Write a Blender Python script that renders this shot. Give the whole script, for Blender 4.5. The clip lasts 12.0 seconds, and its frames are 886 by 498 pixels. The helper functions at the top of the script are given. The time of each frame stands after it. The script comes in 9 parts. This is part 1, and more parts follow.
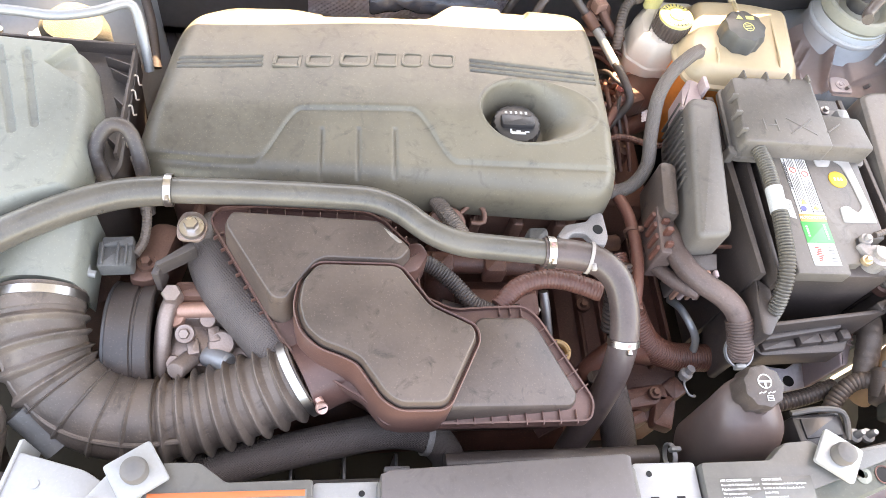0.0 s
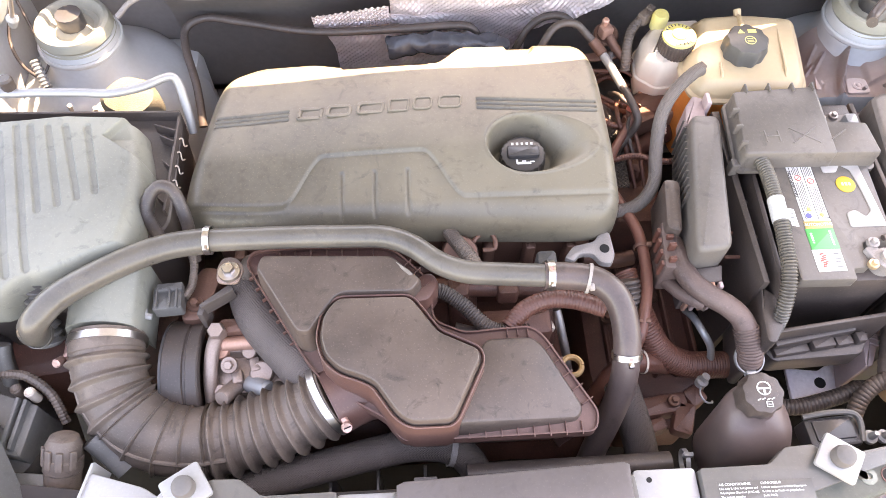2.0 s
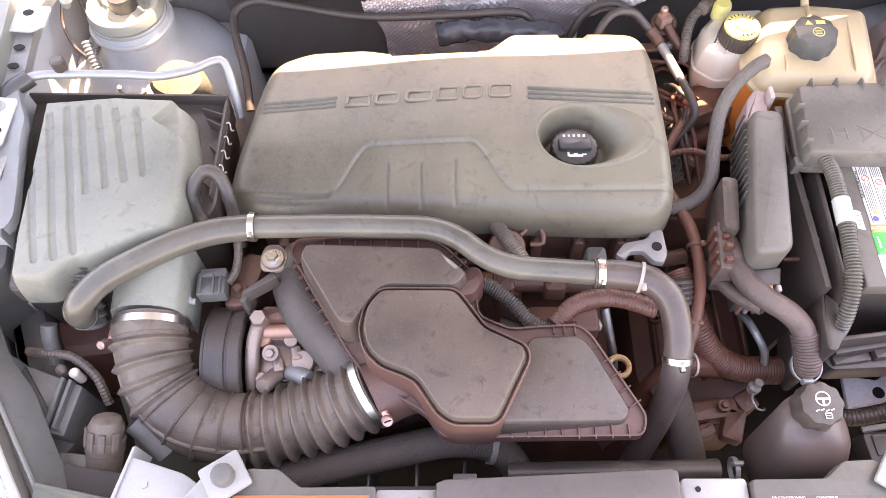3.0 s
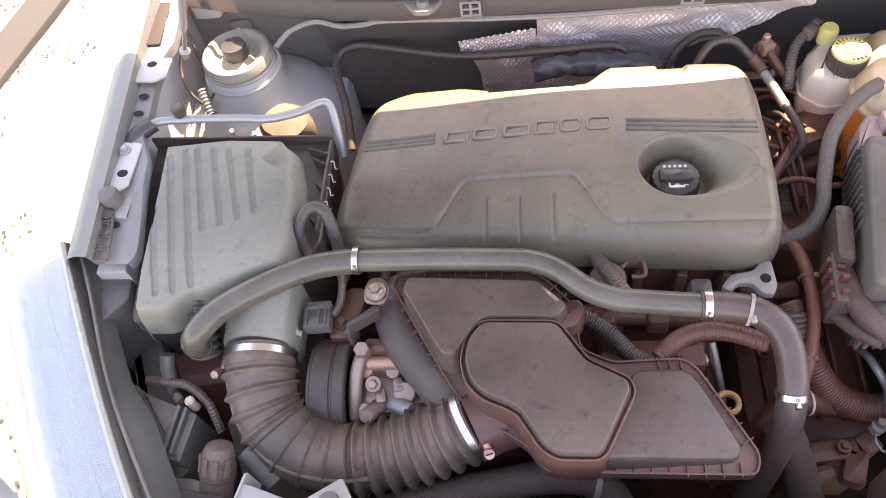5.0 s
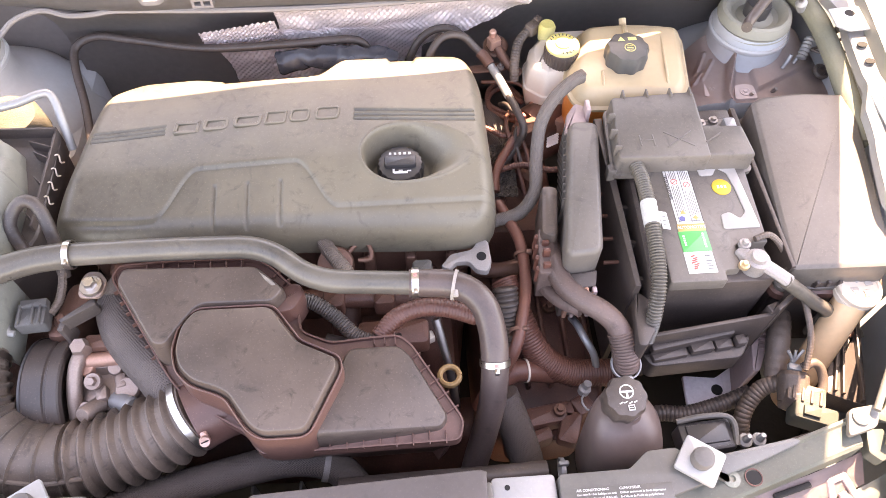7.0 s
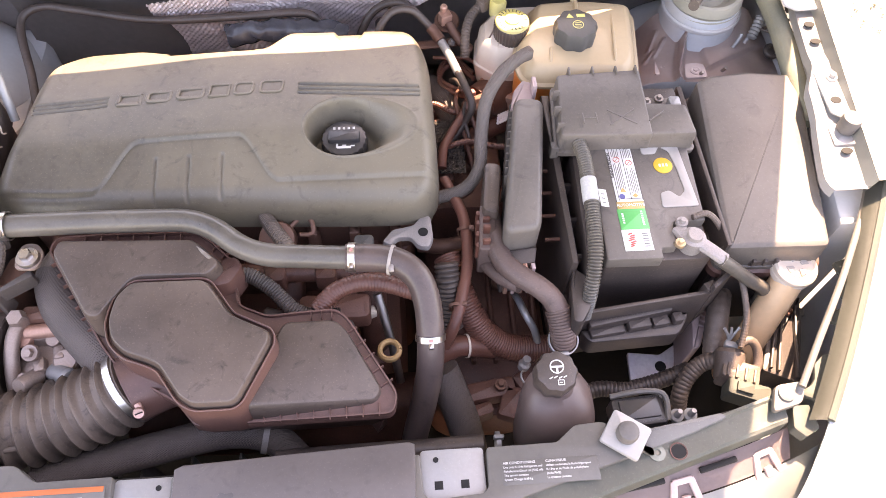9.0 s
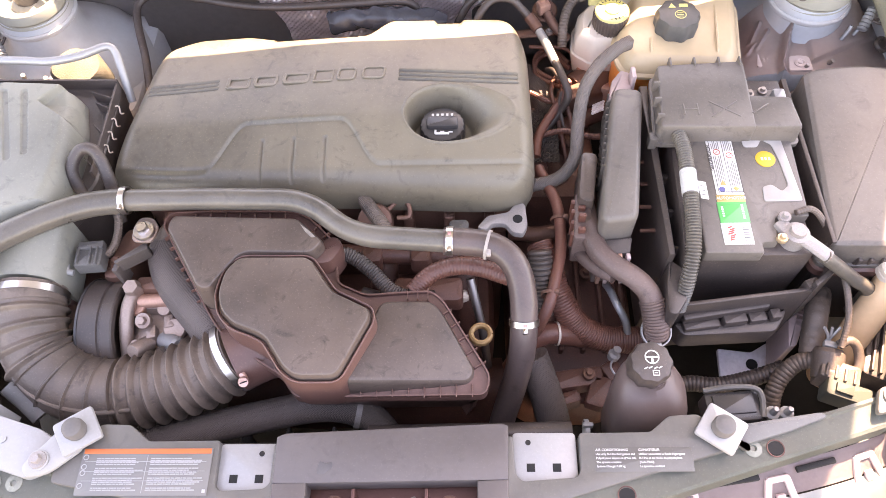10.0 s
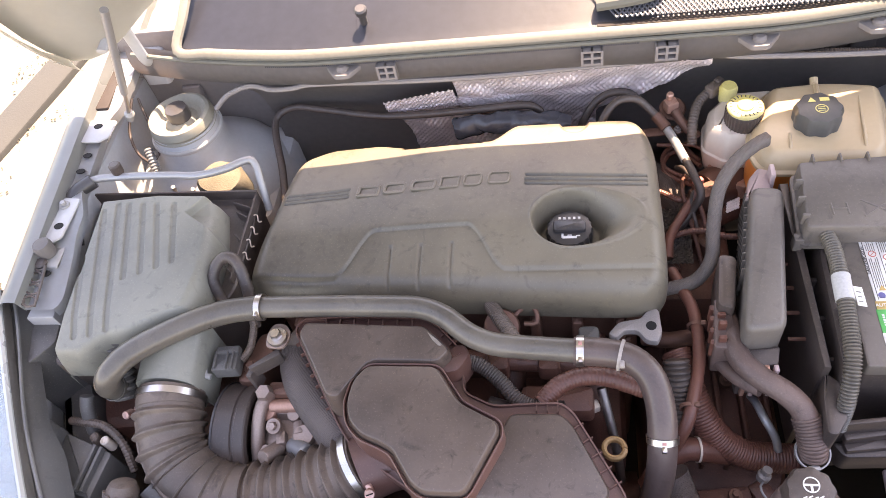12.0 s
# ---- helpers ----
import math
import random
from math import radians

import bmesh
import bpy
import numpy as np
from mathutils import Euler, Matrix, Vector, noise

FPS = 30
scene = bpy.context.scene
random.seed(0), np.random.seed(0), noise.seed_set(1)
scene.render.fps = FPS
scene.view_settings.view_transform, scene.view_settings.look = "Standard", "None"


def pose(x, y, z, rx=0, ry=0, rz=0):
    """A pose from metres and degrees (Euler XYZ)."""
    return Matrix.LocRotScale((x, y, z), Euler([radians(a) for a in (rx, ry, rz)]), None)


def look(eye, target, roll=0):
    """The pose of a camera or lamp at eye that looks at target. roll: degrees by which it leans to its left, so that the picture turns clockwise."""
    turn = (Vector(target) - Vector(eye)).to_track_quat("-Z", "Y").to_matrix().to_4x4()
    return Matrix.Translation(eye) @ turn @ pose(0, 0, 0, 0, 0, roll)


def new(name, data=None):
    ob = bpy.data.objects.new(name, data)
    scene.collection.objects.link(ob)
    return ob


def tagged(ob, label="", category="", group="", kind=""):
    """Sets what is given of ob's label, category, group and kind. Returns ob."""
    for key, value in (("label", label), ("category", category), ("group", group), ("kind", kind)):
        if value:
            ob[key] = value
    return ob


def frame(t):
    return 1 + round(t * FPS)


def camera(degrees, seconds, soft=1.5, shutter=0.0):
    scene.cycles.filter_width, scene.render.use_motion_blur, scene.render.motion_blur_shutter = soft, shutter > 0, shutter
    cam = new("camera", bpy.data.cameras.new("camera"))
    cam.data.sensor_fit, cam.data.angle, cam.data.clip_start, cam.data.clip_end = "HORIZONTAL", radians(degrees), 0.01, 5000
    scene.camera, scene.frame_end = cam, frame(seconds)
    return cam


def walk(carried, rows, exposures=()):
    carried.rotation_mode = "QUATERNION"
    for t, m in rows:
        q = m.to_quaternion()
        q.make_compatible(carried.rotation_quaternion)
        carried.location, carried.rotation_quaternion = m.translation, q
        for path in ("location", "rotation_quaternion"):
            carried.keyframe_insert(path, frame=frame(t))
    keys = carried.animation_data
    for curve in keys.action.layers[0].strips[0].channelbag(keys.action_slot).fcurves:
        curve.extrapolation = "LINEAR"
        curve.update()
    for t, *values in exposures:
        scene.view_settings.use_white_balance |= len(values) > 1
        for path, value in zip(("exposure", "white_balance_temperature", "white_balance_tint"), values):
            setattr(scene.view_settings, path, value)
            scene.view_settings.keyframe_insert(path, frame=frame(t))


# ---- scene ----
cam = camera(61.4, 12.0, soft=0.5)
PATH = [
    (0, (-0.204, -0.185, 1.506), (0.117, 0.801, -0.203), 16.9),
    (0.5, (-0.124, -0.228, 1.576), (0.068, 0.788, -0.136), 11.7),
    (1, (-0.078, -0.261, 1.551), (-0.001, 0.705, -0.198), 12.8),
    (1.5, (-0.107, -0.228, 1.588), (-0.014, 0.782, -0.135), 3.2),
    (2, (-0.109, -0.205, 1.603), (-0.033, 0.805, -0.121), 1.7),
    (2.5, (-0.105, -0.196, 1.593), (-0.047, 0.798, -0.142), 2.0),
    (3, (-0.119, -0.187, 1.587), (-0.146, 0.796, -0.155), -1.7),
    (3.5, (-0.138, -0.191, 1.592), (-0.367, 0.851, -0.099), -11.5),
    (3.7, (-0.138, -0.196, 1.592), (-0.404, 0.874, -0.076), -13.3),
    (5.3, (-0.13, -0.197, 1.592), (-0.382, 0.858, -0.088), -12.1),
    (5.5, (-0.118, -0.2, 1.593), (-0.356, 0.85, -0.093), -11.7),
    (6, (-0.072, -0.204, 1.594), (-0.218, 0.854, -0.097), -8.0),
    (6.5, (-0.006, -0.221, 1.59), (0.002, 0.846, -0.102), -3.2),
    (7, (0.054, -0.233, 1.583), (0.152, 0.842, -0.1), 1.3),
    (7.2, (0.067, -0.231, 1.587), (0.204, 0.862, -0.082), 3.1),
    (8.8, (0.121, -0.244, 1.589), (0.249, 0.825, -0.096), 3.0),
    (9, (0.122, -0.243, 1.586), (0.242, 0.781, -0.128), 3.1),
    (9.5, (0.11, -0.247, 1.586), (0.22, 0.718, -0.162), 3.8),
    (10, (0.082, -0.258, 1.593), (0.025, 0.756, -0.13), -3.4),
    (10.5, (0.061, -0.268, 1.592), (-0.208, 0.775, -0.093), -12.4),
    (11, (0.055, -0.251, 1.589), (-0.254, 0.776, -0.099), -14.3),
    (11.5, (0.053, -0.243, 1.591), (-0.299, 0.863, -0.037), -15.5),
    (12, (0.066, -0.222, 1.599), (-0.295, 0.961, 0.027), -15.0),
]
walk(cam, [(t, look(eye, target, roll)) for t, eye, target, roll in PATH],
     exposures=[(0, 3.73, 10300, 16), (1.5, 3.71, 10300, 20), (2.5, 3.69, 10300, 25), (3, 3.59, 10200, 26), (3.5, 2.90, 10000, 26), (5.5, 3.03, 9950, 27), (6.3, 3.44, 10100, 27), (7, 3.56, 10250, 27), (9.5, 3.20, 10000, 29), (10, 3.50, 10200, 28), (10.5, 3.48, 10300, 27), (11, 3.34, 10200, 26), (11.5, 3.04, 10000, 26), (12, 2.94, 9700, 26)])

# ---- light: low-angle sun from behind the car, under a raised bonnet; clear sky ----
SUN = Vector((-0.24, -0.52, -1.0)).normalized()
world = bpy.data.worlds.new("sky")
scene.world = world
world.use_nodes = True
wn = world.node_tree.nodes
sky = wn.new("ShaderNodeTexSky")
sky.sky_type, sky.sun_disc = "NISHITA", False
sky.sun_elevation = math.asin(-SUN.z)
sky.sun_rotation = math.atan2(-SUN.x, -SUN.y)
wn["Background"].inputs[1].default_value = 0.15
world.node_tree.links.new(sky.outputs[0], wn["Background"].inputs[0])
sun_data = bpy.data.lights.new("sun", "SUN")
sun_data.energy, sun_data.angle, sun_data.color = 3.3, radians(0.5), (1.0, 0.95, 0.86)
sun_lamp = new("sun", sun_data)
sun_lamp.rotation_mode = "QUATERNION"
sun_lamp.rotation_quaternion = SUN.to_track_quat("-Z", "Y")


# ---- materials ----
def material(name, colour, rough=0.55, metal=0.0, dust=0.0, dust_colour=(0.30, 0.25, 0.19), scale=60.0, var=0.25, bump=0.15,
             spec=0.5, trans=0.0, alpha=1.0, fleck=0.0, smudge=0.0):
    """A worn surface: fine grain, larger stains, and a film of dust in patches."""
    m = bpy.data.materials.new(name)
    m.use_nodes = True
    n, l = m.node_tree.nodes, m.node_tree.links
    b = n["Principled BSDF"]
    tc = n.new("ShaderNodeTexCoord")
    fine, broad, speck = (n.new("ShaderNodeTexNoise") for _ in range(3))
    fine.inputs["Scale"].default_value, fine.inputs["Detail"].default_value = scale * 6, 6
    broad.inputs["Scale"].default_value, broad.inputs["Detail"].default_value = scale * 0.22, 5
    speck.inputs["Scale"].default_value, speck.inputs["Detail"].default_value = 420.0, 2
    for t in (fine, broad, speck):
        l.new(tc.outputs["Object"], t.inputs["Vector"])
    grade = n.new("ShaderNodeMix")
    grade.data_type = "RGBA"
    grade.inputs[6].default_value = (*[c * (1 - var) for c in colour], 1)
    grade.inputs[7].default_value = (*[min(1, c * (1 + var)) for c in colour], 1)
    l.new(fine.outputs[0], grade.inputs[0])
    last = grade.outputs[2]
    if dust > 0:
        ramp = n.new("ShaderNodeMapRange")
        ramp.inputs[1].default_value, ramp.inputs[2].default_value = 0.33, 0.66
        ramp.inputs[3].default_value, ramp.inputs[4].default_value = dust * 0.40, min(1.0, dust * 1.45)
        l.new(broad.outputs[0], ramp.inputs[0])
        mix = n.new("ShaderNodeMix")
        mix.data_type = "RGBA"
        mix.inputs[7].default_value = (*dust_colour, 1)
        l.new(ramp.outputs[0], mix.inputs[0])
        l.new(last, mix.inputs[6])
        last = mix.outputs[2]
    if fleck > 0:
        ramp = n.new("ShaderNodeMapRange")
        ramp.inputs[1].default_value, ramp.inputs[2].default_value = 0.62, 0.70
        ramp.inputs[3].default_value, ramp.inputs[4].default_value = 0.0, fleck
        l.new(speck.outputs[0], ramp.inputs[0])
        mix = n.new("ShaderNodeMix")
        mix.data_type = "RGBA"
        mix.inputs[7].default_value = (*[c * 1.5 for c in dust_colour], 1)
        l.new(ramp.outputs[0], mix.inputs[0])
        l.new(last, mix.inputs[6])
        last = mix.outputs[2]
    if smudge > 0:
        blot = n.new("ShaderNodeTexNoise")
        blot.inputs["Scale"].default_value, blot.inputs["Detail"].default_value, blot.inputs["Roughness"].default_value = 42.0, 8, 0.68
        blot.inputs["Distortion"].default_value = 0.6
        l.new(tc.outputs["Object"], blot.inputs["Vector"])
        ramp = n.new("ShaderNodeMapRange")
        ramp.inputs[1].default_value, ramp.inputs[2].default_value = 0.55, 0.70
        ramp.inputs[3].default_value, ramp.inputs[4].default_value = 0.0, smudge
        l.new(blot.outputs[0], ramp.inputs[0])
        mix = n.new("ShaderNodeMix")
        mix.data_type = "RGBA"
        mix.inputs[7].default_value = (*[c * 0.75 for c in colour], 1)
        l.new(ramp.outputs[0], mix.inputs[0])
        l.new(last, mix.inputs[6])
        last = mix.outputs[2]
    l.new(last, b.inputs["Base Color"])
    rr = n.new("ShaderNodeMapRange")
    rr.inputs[3].default_value, rr.inputs[4].default_value = max(0.03, rough - 0.12), min(1.0, rough + 0.15)
    l.new(broad.outputs[0], rr.inputs[0])
    l.new(rr.outputs[0], b.inputs["Roughness"])
    b.inputs["Metallic"].default_value = metal
    b.inputs["Specular IOR Level"].default_value = spec
    b.inputs["Transmission Weight"].default_value = trans
    b.inputs["Alpha"].default_value = alpha
    if bump > 0:
        bp = n.new("ShaderNodeBump")
        bp.inputs["Strength"].default_value, bp.inputs["Distance"].default_value = bump, 0.001
        l.new(fine.outputs[0], bp.inputs["Height"])
        l.new(bp.outputs[0], b.inputs["Normal"])
    return m


M_COVER = material("dusty_cover_plastic", (0.062, 0.054, 0.045), 0.38, dust=0.60, dust_colour=(0.195, 0.165, 0.122), scale=25, fleck=0.22, var=0.45, smudge=0.5)
# dust colour also holds the reddish light that falls on the intake box
M_BOX = material("dusty_redlit_intake_plastic", (0.042, 0.031, 0.028), 0.38, dust=0.55, dust_colour=(0.140, 0.099, 0.080), scale=45, fleck=0.28, var=0.5, smudge=0.9)
M_AIRBOX = material("grey_filter_box_plastic", (0.108, 0.108, 0.097), 0.45, dust=0.55, dust_colour=(0.265, 0.258, 0.215), scale=25, fleck=0.15, smudge=0.5)
M_BLACK = material("black_plastic", (0.030, 0.025, 0.024), 0.40, dust=0.34, dust_colour=(0.14, 0.10, 0.085), scale=45, fleck=0.28, var=0.45, smudge=0.4)
# grime; the red of bounced light and haze is painted into both colours
M_DARK = material("grimy_redlit_parts", (0.068, 0.029, 0.023), 0.48, dust=0.45, dust_colour=(0.200, 0.082, 0.058), scale=60, bump=0.5, fleck=0.35, var=0.55)
# dusty rubber, its dust warmed to carry the red light in the bay
M_RUBBER = material("dusty_redlit_rubber", (0.040, 0.031, 0.028), 0.48, dust=0.55, dust_colour=(0.205, 0.150, 0.120), scale=60, bump=0.4, fleck=0.25, var=0.5, smudge=0.7)
M_PIPE = material("grey_coolant_pipe", (0.060, 0.053, 0.048), 0.30, dust=0.36, dust_colour=(0.170, 0.146, 0.118), scale=55, fleck=0.12, var=0.35, smudge=0.6)
# no rust: the red glow low in the bay is painted into this hose colour
M_REDHOSE = material("dusty_redlit_hose", (0.078, 0.028, 0.021), 0.42, dust=0.42, dust_colour=(0.235, 0.090, 0.062), scale=60, bump=0.4, fleck=0.2, var=0.45)
M_STEEL = material("bright_steel", (0.40, 0.365, 0.35), 0.48, metal=1.0, scale=80, var=0.1, bump=0.08)
M_CAST = material("cast_aluminium", (0.360, 0.285, 0.255), 0.5, metal=0.7, dust=0.3, dust_colour=(0.25, 0.15, 0.11), scale=80, bump=0.4)
# brown metal, reddened in colour for the tinted light around it
M_BRONZE = material("redlit_brown_engine_metal", (0.175, 0.085, 0.063), 0.5, metal=0.4, dust=0.35, dust_colour=(0.13, 0.070, 0.052), scale=60, bump=0.4, fleck=0.2)
M_PAINT = material("silver_white_car_paint", (0.36, 0.39, 0.40), 0.28, metal=0.35, dust=0.25, dust_colour=(0.36, 0.33, 0.27), scale=12, var=0.05, bump=0.03)
M_BAYPAINT = material("pale_blue_bay_paint", (0.46, 0.50, 0.54), 0.36, dust=0.45, dust_colour=(0.34, 0.29, 0.25), scale=26, var=0.10, bump=0.08, smudge=0.25)
M_ZINC = material("zinc_plate", (0.265, 0.265, 0.272), 0.40, metal=0.2, dust=0.3, dust_colour=(0.36, 0.34, 0.31), scale=40, fleck=0.1, var=0.12, bump=0.08)
M_TRIM = material("grey_support_plastic", (0.078, 0.073, 0.070), 0.45, dust=0.5, dust_colour=(0.155, 0.140, 0.122), scale=25, fleck=0.15, smudge=0.35)
M_SLAMDARK = material("worn_black_panel", (0.064, 0.054, 0.053), 0.42, dust=0.5, dust_colour=(0.138, 0.114, 0.110), scale=22, fleck=0.12, smudge=0.4)
M_FUSE = material("fuse_box_plastic", (0.066, 0.058, 0.054), 0.42, dust=0.5, dust_colour=(0.185, 0.155, 0.132), scale=28, fleck=0.18, var=0.4, smudge=0.55)
M_TANK = material("cream_translucent_tank", (0.520, 0.400, 0.260), 0.30, dust=0.35, dust_colour=(0.470, 0.330, 0.200), scale=20, var=0.08, bump=0.05, smudge=0.2)
M_ORANGE = material("orange_coolant_tank", (0.75, 0.22, 0.05), 0.35, scale=30, var=0.12, bump=0.05)
M_WHITE = material("milky_white_plastic", (0.620, 0.540, 0.460), 0.36, dust=0.3, dust_colour=(0.50, 0.38, 0.32), scale=30, var=0.08, bump=0.05)
M_YELLOW = material("yellow_cap", (0.62, 0.50, 0.10), 0.5, dust=0.4, dust_colour=(0.6, 0.55, 0.35), scale=60)
M_FOAM = material("sandy_foam", (0.075, 0.066, 0.045), 0.95, dust=0.3, scale=90, bump=1.0)
M_FOIL = material("embossed_foil", (0.950, 0.820, 0.830), 0.32, metal=0.25, dust=0.03, dust_colour=(0.6, 0.38, 0.36), scale=30, var=0.12, bump=0.2, spec=0.8)
M_LABEL = material("white_label", (0.72, 0.70, 0.67), 0.5, scale=60, var=0.04, bump=0.0)
M_LABELGREY = material("grey_print", (0.125, 0.122, 0.122), 0.45, dust=0.3, dust_colour=(0.2, 0.18, 0.16), scale=60, var=0.05, bump=0.0)
M_INK = material("dark_ink", (0.06, 0.05, 0.05), 0.6, scale=60, var=0.05, bump=0.0)
M_INKLIGHT = material("pale_ink", (0.66, 0.64, 0.62), 0.6, scale=60, var=0.05, bump=0.0)
M_ORANGEINK = material("orange_print", (0.50, 0.115, 0.035), 0.5, scale=60, var=0.08, bump=0.0)
M_GREENINK = material("green_print", (0.05, 0.42, 0.12), 0.4, scale=60, var=0.08, bump=0.0)
M_GOLDINK = material("gold_print", (0.50, 0.33, 0.12), 0.4, scale=60, var=0.08, bump=0.0)
M_REDINK = material("red_print", (0.5, 0.10, 0.08), 0.5, scale=60, var=0.05, bump=0.0)
M_GREYFACE = material("grey_battery_face", (0.36, 0.34, 0.33), 0.4, dust=0.2, scale=40, var=0.06, bump=0.03)
M_PINKMETAL = material("pale_pink_metal", (0.520, 0.400, 0.390), 0.42, dust=0.3, dust_colour=(0.28, 0.17, 0.15), scale=40, var=0.15)
M_COWL = material("matt_cowl_plastic", (0.040, 0.044, 0.060), 0.30, dust=0.25, dust_colour=(0.085, 0.088, 0.100), scale=10, bump=0.15)
M_FIREWALL = material("firewall_paint", (0.185, 0.170, 0.168), 0.6, dust=0.4, dust_colour=(0.245, 0.205, 0.190), scale=15)
M_GROUND = material("pale_dry_earth", (0.135, 0.118, 0.090), 0.95, dust=0.6, dust_colour=(0.215, 0.195, 0.160), scale=22, var=0.35, bump=0.9, fleck=0.25)
M_ASPHALT = material("grey_asphalt", (0.032, 0.033, 0.032), 0.9, dust=0.3, dust_colour=(0.055, 0.056, 0.052), scale=20, bump=0.8, fleck=0.4)
M_LEAF = material("dry_leaf_litter", (0.045, 0.040, 0.026), 0.9, scale=30)

M_SCUFF = material("pale_scuffed_plastic", (0.34, 0.30, 0.26), 0.6, dust=0.5, dust_colour=(0.12, 0.09, 0.075), scale=300, var=0.3)
M_BRIGHT = material("polished_steel_band", (0.62, 0.58, 0.56), 0.28, metal=1.0, dust=0.12, dust_colour=(0.2, 0.15, 0.12), scale=80, var=0.1, bump=0.05)
# dust tinted redder to hold the reflected red light on the elbow
M_PIPEHOSE = material("dusty_redlit_coolant_hose", (0.052, 0.037, 0.035), 0.34, dust=0.36, dust_colour=(0.150, 0.102, 0.090), scale=55, fleck=0.12, var=0.4, smudge=0.7)
M_BASE = material("brownish_lower_housing", (0.038, 0.031, 0.029), 0.45, dust=0.4, dust_colour=(0.120, 0.090, 0.079), scale=35, fleck=0.2, var=0.35)
M_STOP = material("grey_rubber_buffer", (0.085, 0.078, 0.076), 0.6, dust=0.3, dust_colour=(0.17, 0.15, 0.14), scale=40)
M_HOLE = material("dark_opening", (0.008, 0.007, 0.007), 0.8, scale=60, var=0.1, bump=0.0)
M_LOOM = material("taped_loom", (0.060, 0.039, 0.035), 0.5, dust=0.5, dust_colour=(0.195, 0.125, 0.105), scale=60, bump=0.5, fleck=0.25, var=0.5, smudge=0.6)
M_UNDERSIDE = material("pale_bonnet_underside", (0.60, 0.60, 0.57), 0.4, dust=0.35, dust_colour=(0.48, 0.45, 0.38), scale=14, var=0.06, bump=0.05)
M_STAMP = material("faint_red_stamp", (0.42, 0.20, 0.18), 0.5, scale=60, var=0.05, bump=0.0)
M_GLASS = material("headlamp_glass", (0.90, 0.95, 0.97), 0.06, trans=0.92, scale=8, var=0.02, bump=0.0)
M_REFLECTOR = material("pale_reflector", (0.060, 0.075, 0.080), 0.3, metal=0.1, scale=10, var=0.1, bump=0.05)


def braid(name, colour):
    """Woven hose sheath: two crossing sets of strands in relief."""
    m = material(name, colour, 0.6, dust=0.35, dust_colour=(0.15, 0.115, 0.10), scale=60, var=0.3)
    n, l = m.node_tree.nodes, m.node_tree.links
    tc = n.new("ShaderNodeTexCoord")
    both = n.new("ShaderNodeMath")
    both.operation = "MULTIPLY"
    for k, turn in enumerate(((0.3, 0.5, 0.9), (-0.5, 0.4, -0.8))):
        mp = n.new("ShaderNodeMapping")
        mp.inputs["Rotation"].default_value = turn
        l.new(tc.outputs["Object"], mp.inputs["Vector"])
        w = n.new("ShaderNodeTexWave")
        w.inputs["Scale"].default_value, w.inputs["Distortion"].default_value = 150, 0.4
        l.new(mp.outputs[0], w.inputs["Vector"])
        l.new(w.outputs[1], both.inputs[k])
    bp = n.new("ShaderNodeBump")
    bp.inputs["Strength"].default_value, bp.inputs["Distance"].default_value = 0.6, 0.0009
    l.new(both.outputs[0], bp.inputs["Height"])
    l.new(bp.outputs[0], n["Principled BSDF"].inputs["Normal"])
    return m


M_BRAID = braid("woven_hose_sheath", (0.065, 0.05, 0.047))
# red cast of flare and bounced light, coloured into the dusty rim plastic
M_BOXRIM = material("dusty_redlit_box_rim", (0.078, 0.036, 0.030), 0.38, dust=0.4, dust_colour=(0.19, 0.092, 0.074), scale=45, fleck=0.3, var=0.35)
M_UNDERTRAY = material("grimy_undertray", (0.022, 0.018, 0.017), 0.8, dust=0.3, dust_colour=(0.05, 0.035, 0.03), scale=18, bump=0.5)
M_LAMPFRAME = material("olive_grey_lamp_plastic", (0.050, 0.052, 0.045), 0.6, dust=0.4, dust_colour=(0.110, 0.110, 0.092), scale=30, var=0.2, spec=0.3)
M_GLOSSBLACK = material("worn_gloss_black", (0.035, 0.033, 0.035), 0.3, dust=0.2, dust_colour=(0.10, 0.09, 0.085), scale=40)
M_LINE = material("dull_metal_line", (0.30, 0.31, 0.33), 0.35, metal=0.4, dust=0.2, scale=50, var=0.1)

# ---- mesh helpers ----
def finish(bm, name, mat, smooth=32):
    bmesh.ops.recalc_face_normals(bm, faces=bm.faces[:])
    me = bpy.data.meshes.new(name)
    lo = Vector([min(v.co[i] for v in bm.verts) for i in range(3)])
    hi = Vector([max(v.co[i] for v in bm.verts) for i in range(3)])
    c = (lo + hi) / 2
    for v in bm.verts:
        v.co -= c
    bm.to_mesh(me)
    bm.free()
    me.materials.append(mat)
    me.shade_smooth()
    me.set_sharp_from_angle(angle=radians(smooth))
    ob = new(name, me)
    ob.location = c
    return ob


def base_of(ob):
    p = Vector(ob.location)
    while ob.parent:
        ob = ob.parent
    return p


def part(name, bm, mat, parent=None, label="", smooth=32):
    ob = finish(bm, name, mat, smooth)
    if parent:
        ob.parent = parent
        ob.matrix_parent_inverse = Matrix.Translation(-base_of(parent)) if parent.parent is None else Matrix.Translation(-Vector(parent.location))
    if label:
        ob["label"] = label
    return ob


def thing(name, at, label, category, group="", kind=""):
    return tagged(new(name), label, category, group, kind) if at is None else _placed(name, at, label, category, group, kind)


def _placed(name, at, label, category, group, kind):
    ob = new(name)
    ob.location = at
    ob.empty_display_size = 0.03
    return tagged(ob, label, category, group, kind)


def single(name, bm, mat, label, category, group="", kind="", smooth=32):
    return tagged(finish(bm, name, mat, smooth), label, category, group, kind)


